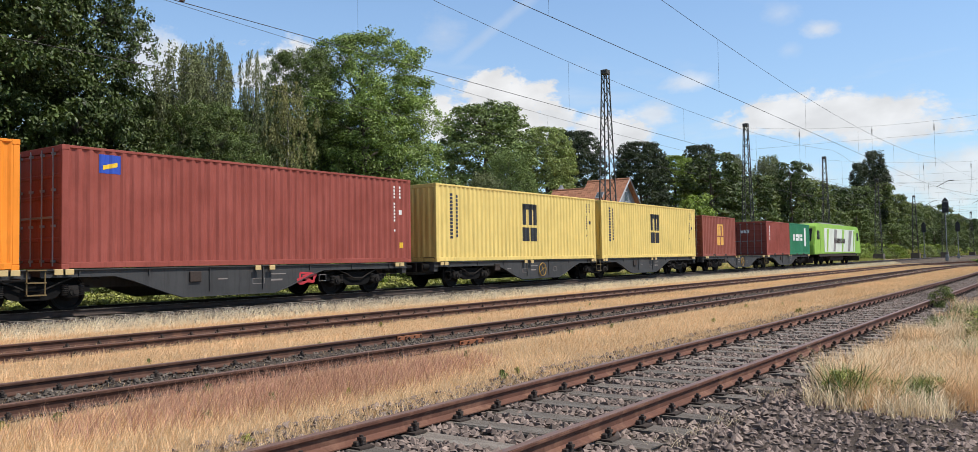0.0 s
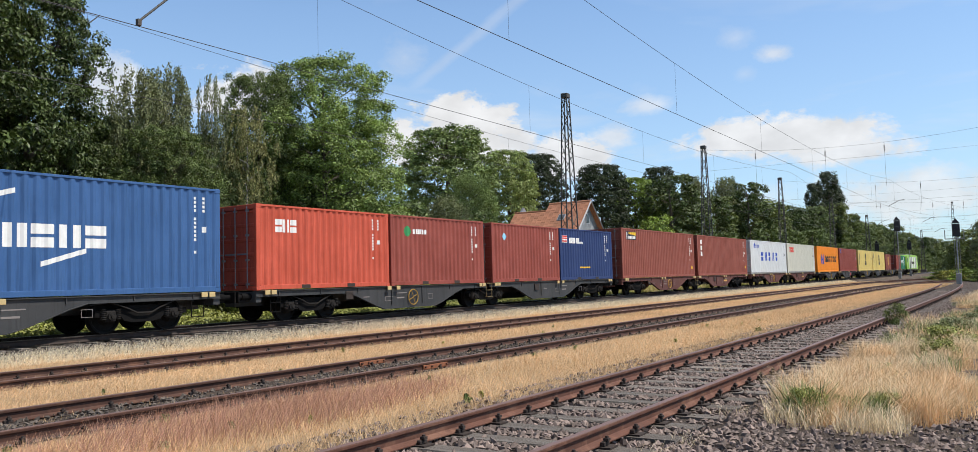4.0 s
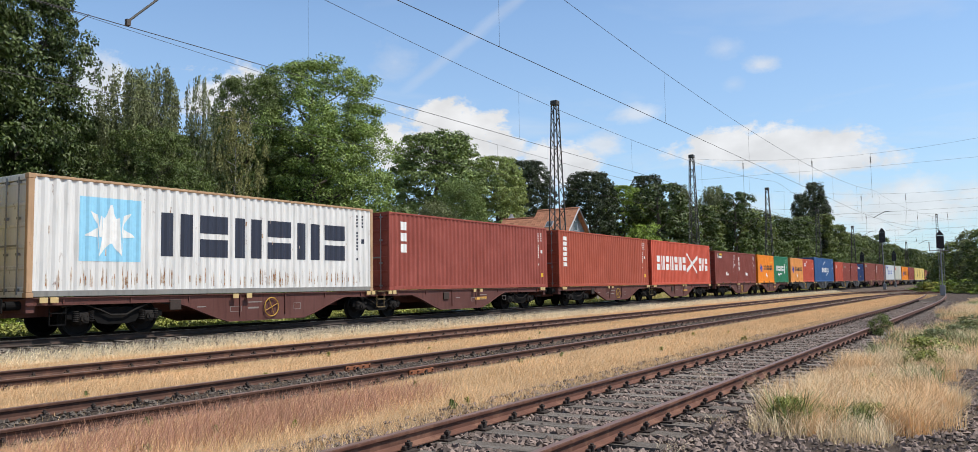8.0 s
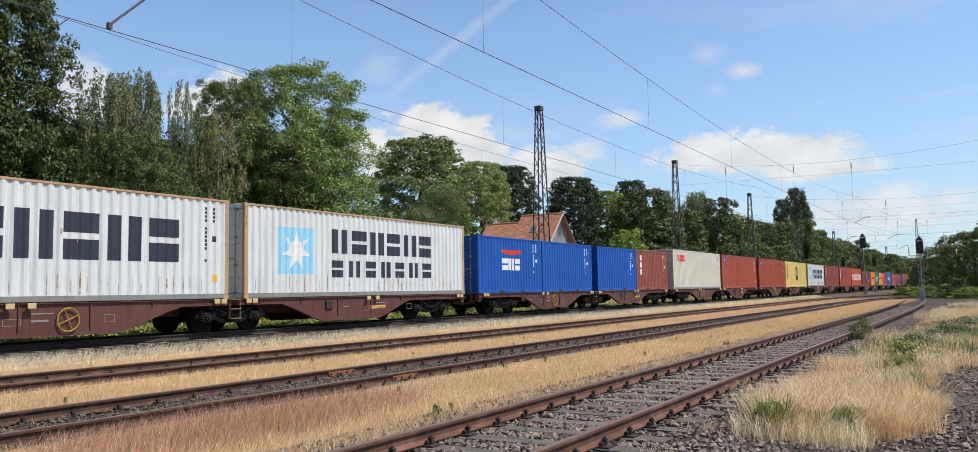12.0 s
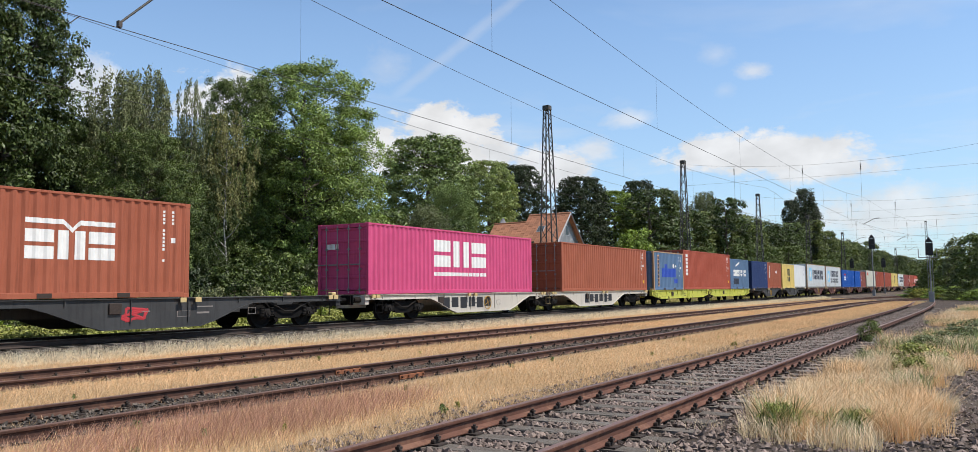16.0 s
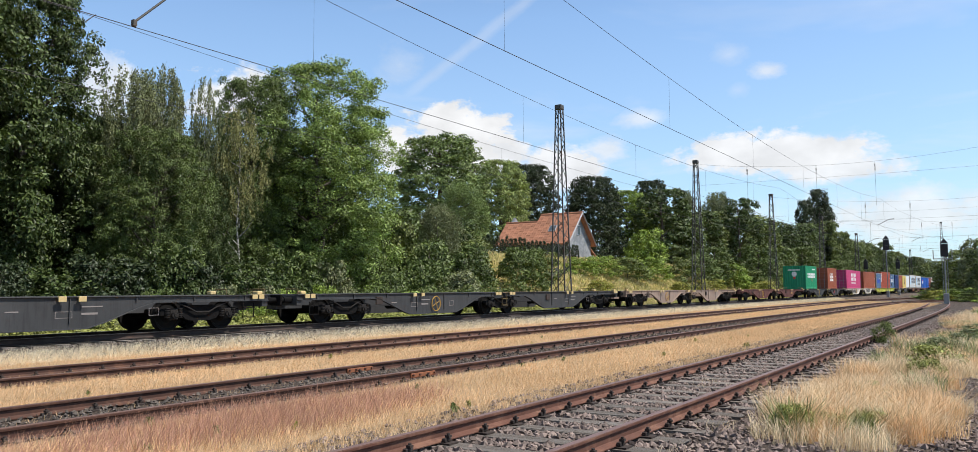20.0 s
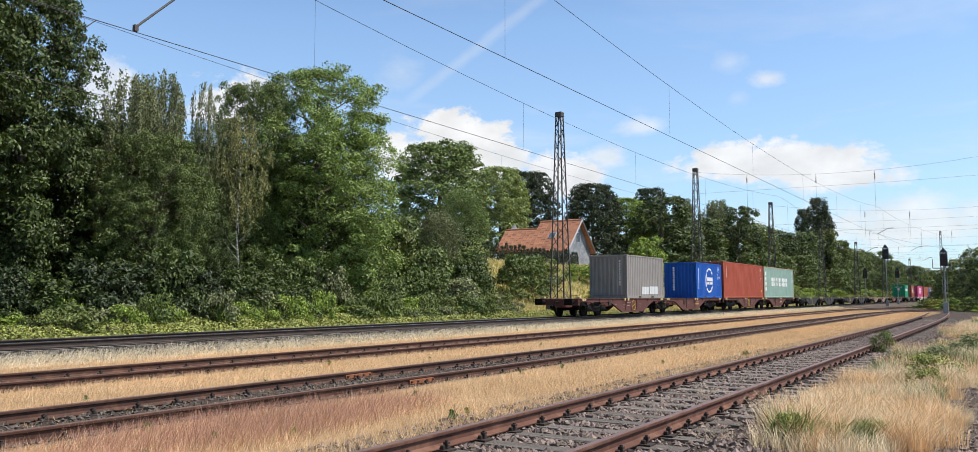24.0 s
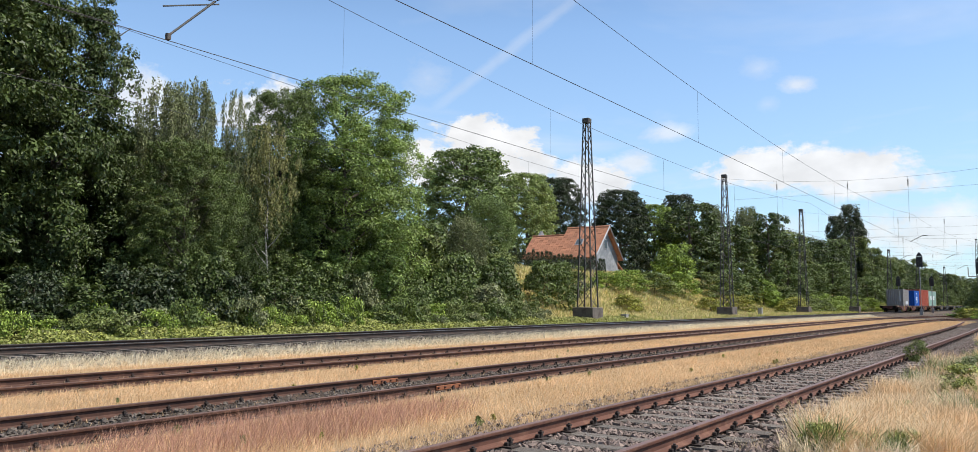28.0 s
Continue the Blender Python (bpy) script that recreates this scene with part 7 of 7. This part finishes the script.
# ---- the house on the bank ----
def house():
    thing = empty("house", "old grey house with an orange-red tiled gable roof", "house")
    x0, x1, y0, y1, e, r = 88.7, 95.6, 45.0, 54.4, 7.5, 11.0
    g = 3.6
    slate = surface("slate_wall", (0.20, 0.215, 0.235), 0.8, vary=0.25, scale=1.5, fine=14, bump=0.5, dist=0.02, second=(0.30, 0.31, 0.32), second_amount=0.5)
    tile = surface("roof_tile", (0.41, 0.18, 0.10), 0.8, vary=0.3, scale=1.5, fine=20, bump=0.3, dist=0.01, obrand=0.22, second=(0.22, 0.10, 0.07), second_amount=0.35)
    trim = plain("grey_trim", (0.30, 0.31, 0.33))
    xm = (x0 + x1) / 2
    part("wall", box(x0, x1, y0, y1, g, e), slate, thing)
    part("gable_wall", prism([(x0, e), (x1, e), (xm, r - 0.12)], y0, y0 + 0.3), slate, thing)
    part("gable_wall", prism([(x0, e), (x1, e), (xm, r - 0.12)], y1 - 0.3, y1), slate, thing)
    pitch = math.atan2(r - e, xm - x0)
    n, m = 16, 13
    run = math.hypot(xm - x0, r - e) + 0.7
    pan = box(0, run / m + 0.06, -0.02, (y1 - y0 + 1.2) / n - 0.03, 0, 0.045, 0.012)
    pan = keep(pan, "tile_course")
    # the front half rises to the full ridge, the rear half stops at a lower one
    split, cut = 50.3, 10
    step, wide = run / m, (y1 - y0 + 1.2) / n
    lean = math.degrees(pitch)
    for s in (-1, 1):
        side = Matrix.Translation((x0 if s < 0 else x1, 0, e)) @ (Matrix.Identity(4) if s < 0 else Matrix.Diagonal((-1, 1, 1, 1))) @ pose(0, 0, 0, 0, -lean, 0)
        for ya, yb, rows in ((y0 - 0.6, split, m), (split, y1 + 0.6, cut)):
            slab = part("roof", box(-0.7, rows * step - 0.7, ya, yb, -0.12, 0.0), tile, thing, m=side)
            if s > 0:
                continue
            for i in range(rows):
                for j in range(n):
                    y = y0 - 0.6 + j * wide
                    if ya - 0.01 <= y < yb - 0.3:
                        placed("roof_tile", pan, tile, slab, m=pose(-0.7 + i * step, y, 0.004 + 0.012 * ((i + j) % 2), 0, 1.2, 0))
    half, low = (xm - x0) - (cut * step - 0.7) * math.cos(pitch), e + (cut * step - 0.7) * math.sin(pitch)
    part("roof", box(xm - half - 0.05, xm + half + 0.05, split, y1 + 0.6, low - 0.14, low + 0.03), tile, thing)
    part("gable_wall", prism([(xm - half, low - 0.1), (xm + half, low - 0.1), (xm, r - 0.05)], split - 0.2, split), slate, thing)
    part("ridge", rod((xm, y0 - 0.6, r + 0.04), (xm, split, r + 0.04), 0.14, 8), tile, thing)
    part("ridge", rod((xm - half, split, low + 0.04), (xm - half, y1 + 0.6, low + 0.04), 0.12, 8), tile, thing)
    for s in (-1, 1):
        bm = bmesh.new()
        a, b = Vector((x0 - 0.45 if s < 0 else x1 + 0.45, y0 - 0.6, e - 0.42)), Vector((xm, y0 - 0.6, r + 0.02))
        add_rod(bm, a, b, 0.10, 4)
        part("barge_board", bm, trim, thing)
    win = part("window", box(xm - 0.5, xm + 0.5, y0 - 0.05, y0 + 0.02, e + 0.7, e + 2.0), trim, thing)
    part("pane", box(xm - 0.4, xm + 0.4, y0 - 0.065, y0 - 0.052, e + 0.8, e + 1.9), plain("dark_pane", (0.02, 0.022, 0.025), 0.1), win)
    sky = part("skylight", box(1.6, 2.7, -0.5, 0.5, 0.03, 0.12, 0.02), trim, thing, m=Matrix.Translation((x0, 47.6, e)) @ pose(0, 0, 0, 0, -math.degrees(pitch), 0))
    part("pane", box(1.7, 2.6, -0.4, 0.4, 0.12, 0.135), plain("skylight_pane", (0.10, 0.12, 0.14), 0.1), sky)
    part("lean_to_roof", prism([(x1 + 0.1, e - 0.3), (x1 + 2.6, e - 1.7), (x1 + 2.6, e - 1.82), (x1 + 0.1, e - 0.42)], y0 + 0.4, y0 + 4), tile, thing)
    part("lean_to_wall", box(x1, x1 + 2.3, y0 + 0.6, y0 + 3.8, g, e - 1.6), slate, thing)


house()


# ---- ballast stones ----
def stones(name, label, seed, n, place, size, material=STONE):
    """Loose angular stones, each a squashed irregular octahedron."""
    rng = np.random.default_rng(seed)
    x, y, z = place(rng, n)
    s = size * rng.uniform(0.5, 1.3, (n, 1, 1))
    o = np.array([(1, 0, 0), (0, 1, 0), (-1, 0, 0), (0, -1, 0), (0, 0, 0.75), (0, 0, -0.75)])
    v = o[None] * s * (1 + 0.35 * rng.standard_normal((n, 6, 1)).clip(-1.2, 1.2))
    a = rng.random(n) * 6.283
    t = rng.normal(size=n) * 0.5
    c, q = np.cos(a), np.sin(a)
    vx, vy, vz = v[:, :, 0] * c[:, None] - v[:, :, 1] * q[:, None], v[:, :, 0] * q[:, None] + v[:, :, 1] * c[:, None], v[:, :, 2]
    ct, st = np.cos(t)[:, None], np.sin(t)[:, None]
    vx, vz = vx * ct - vz * st, vx * st + vz * ct
    v = np.stack([vx + x[:, None], vy + y[:, None], vz + z[:, None]], 2).reshape(-1, 3)
    f = np.array([(0, 1, 4), (1, 2, 4), (2, 3, 4), (3, 0, 4), (1, 0, 5), (2, 1, 5), (3, 2, 5), (0, 3, 5)])
    f = (np.arange(n)[:, None, None] * 6 + f[None]).reshape(-1, 3)
    tagged(placed(name, raw_mesh(name, v, f), material), label, "gravel", kind="stuff")


def near_bed(rng, n):
    x = 1.5 + 58 * rng.random(n) ** 1.7
    f = TRACKS["near"][0]
    off = rng.normal(size=n).clip(-2.2, 2.2) * 0.85
    y = np.array([f(a) for a in x]) + off
    gap = np.abs(x[:, None] - np.array(SLEEPERS["near"])[None]).min(axis=1)
    z = 0.005 + 0.02 * rng.random(n)
    z[(gap < 0.15) & (np.abs(off) < 1.3) & (rng.random(n) < 0.96)] = -0.2
    return x, y, z


def path_bed(rng, n):
    x = 4 + 40 * rng.random(n) ** 1.6
    y = 2.9 - 3.4 * rng.random(n)
    return x, y, 0.0 + 0.012 * rng.random(n)


def main_bed(rng, n):
    x = 2 + 60 * rng.random(n)
    y = 17.5 + 1.7 * rng.random(n)
    return x, y, np.array([ground_z(a, b) for a, b in zip(x, y)]) + 0.01


def middle_bed(rng, n):
    x = 1 + 50 * rng.random(n) ** 1.3
    y = 9.2 + rng.normal(size=n).clip(-1.4, 1.4) * 0.55
    return x, y, 0.0 + 0.015 * rng.random(n)


def bed_behind(rng, n):
    x, off = -5 + 6.8 * rng.random(n), rng.normal(size=n).clip(-2.2, 2.2) * 0.85
    gap = np.abs(x[:, None] - np.array(SLEEPERS["near"])[None]).min(axis=1)
    z = 0.005 + 0.02 * rng.random(n)
    z[(gap < 0.15) & (np.abs(off) < 1.3)] = -0.2
    return x, 3.93 + off, z


def path_behind(rng, n):
    return -5 + 9.2 * rng.random(n), 2.9 - 3.4 * rng.random(n), 0.012 * rng.random(n)


stones("gravel", "grey-brown track ballast beside the viewer", 35, 3600, bed_behind, 0.040)
stones("gravel", "loose gravel of the path at the viewer's feet", 36, 3600, path_behind, 0.032)
stones("gravel", "grey-brown track ballast of the near siding", 31, 34000, near_bed, 0.040)
stones("gravel", "loose gravel of the path beside the siding", 32, 20000, path_bed, 0.032)
stones("gravel", "grey ballast shoulder of the main line", 33, 9000, main_bed, 0.045, STONEDARK)
stones("gravel", "ballast between the rails of the overgrown siding", 34, 7000, middle_bed, 0.035, STONEDARK)


def motions():
    for thing, s, up in MOVERS:
        walk(thing, ride_rows(s, up))


motions()
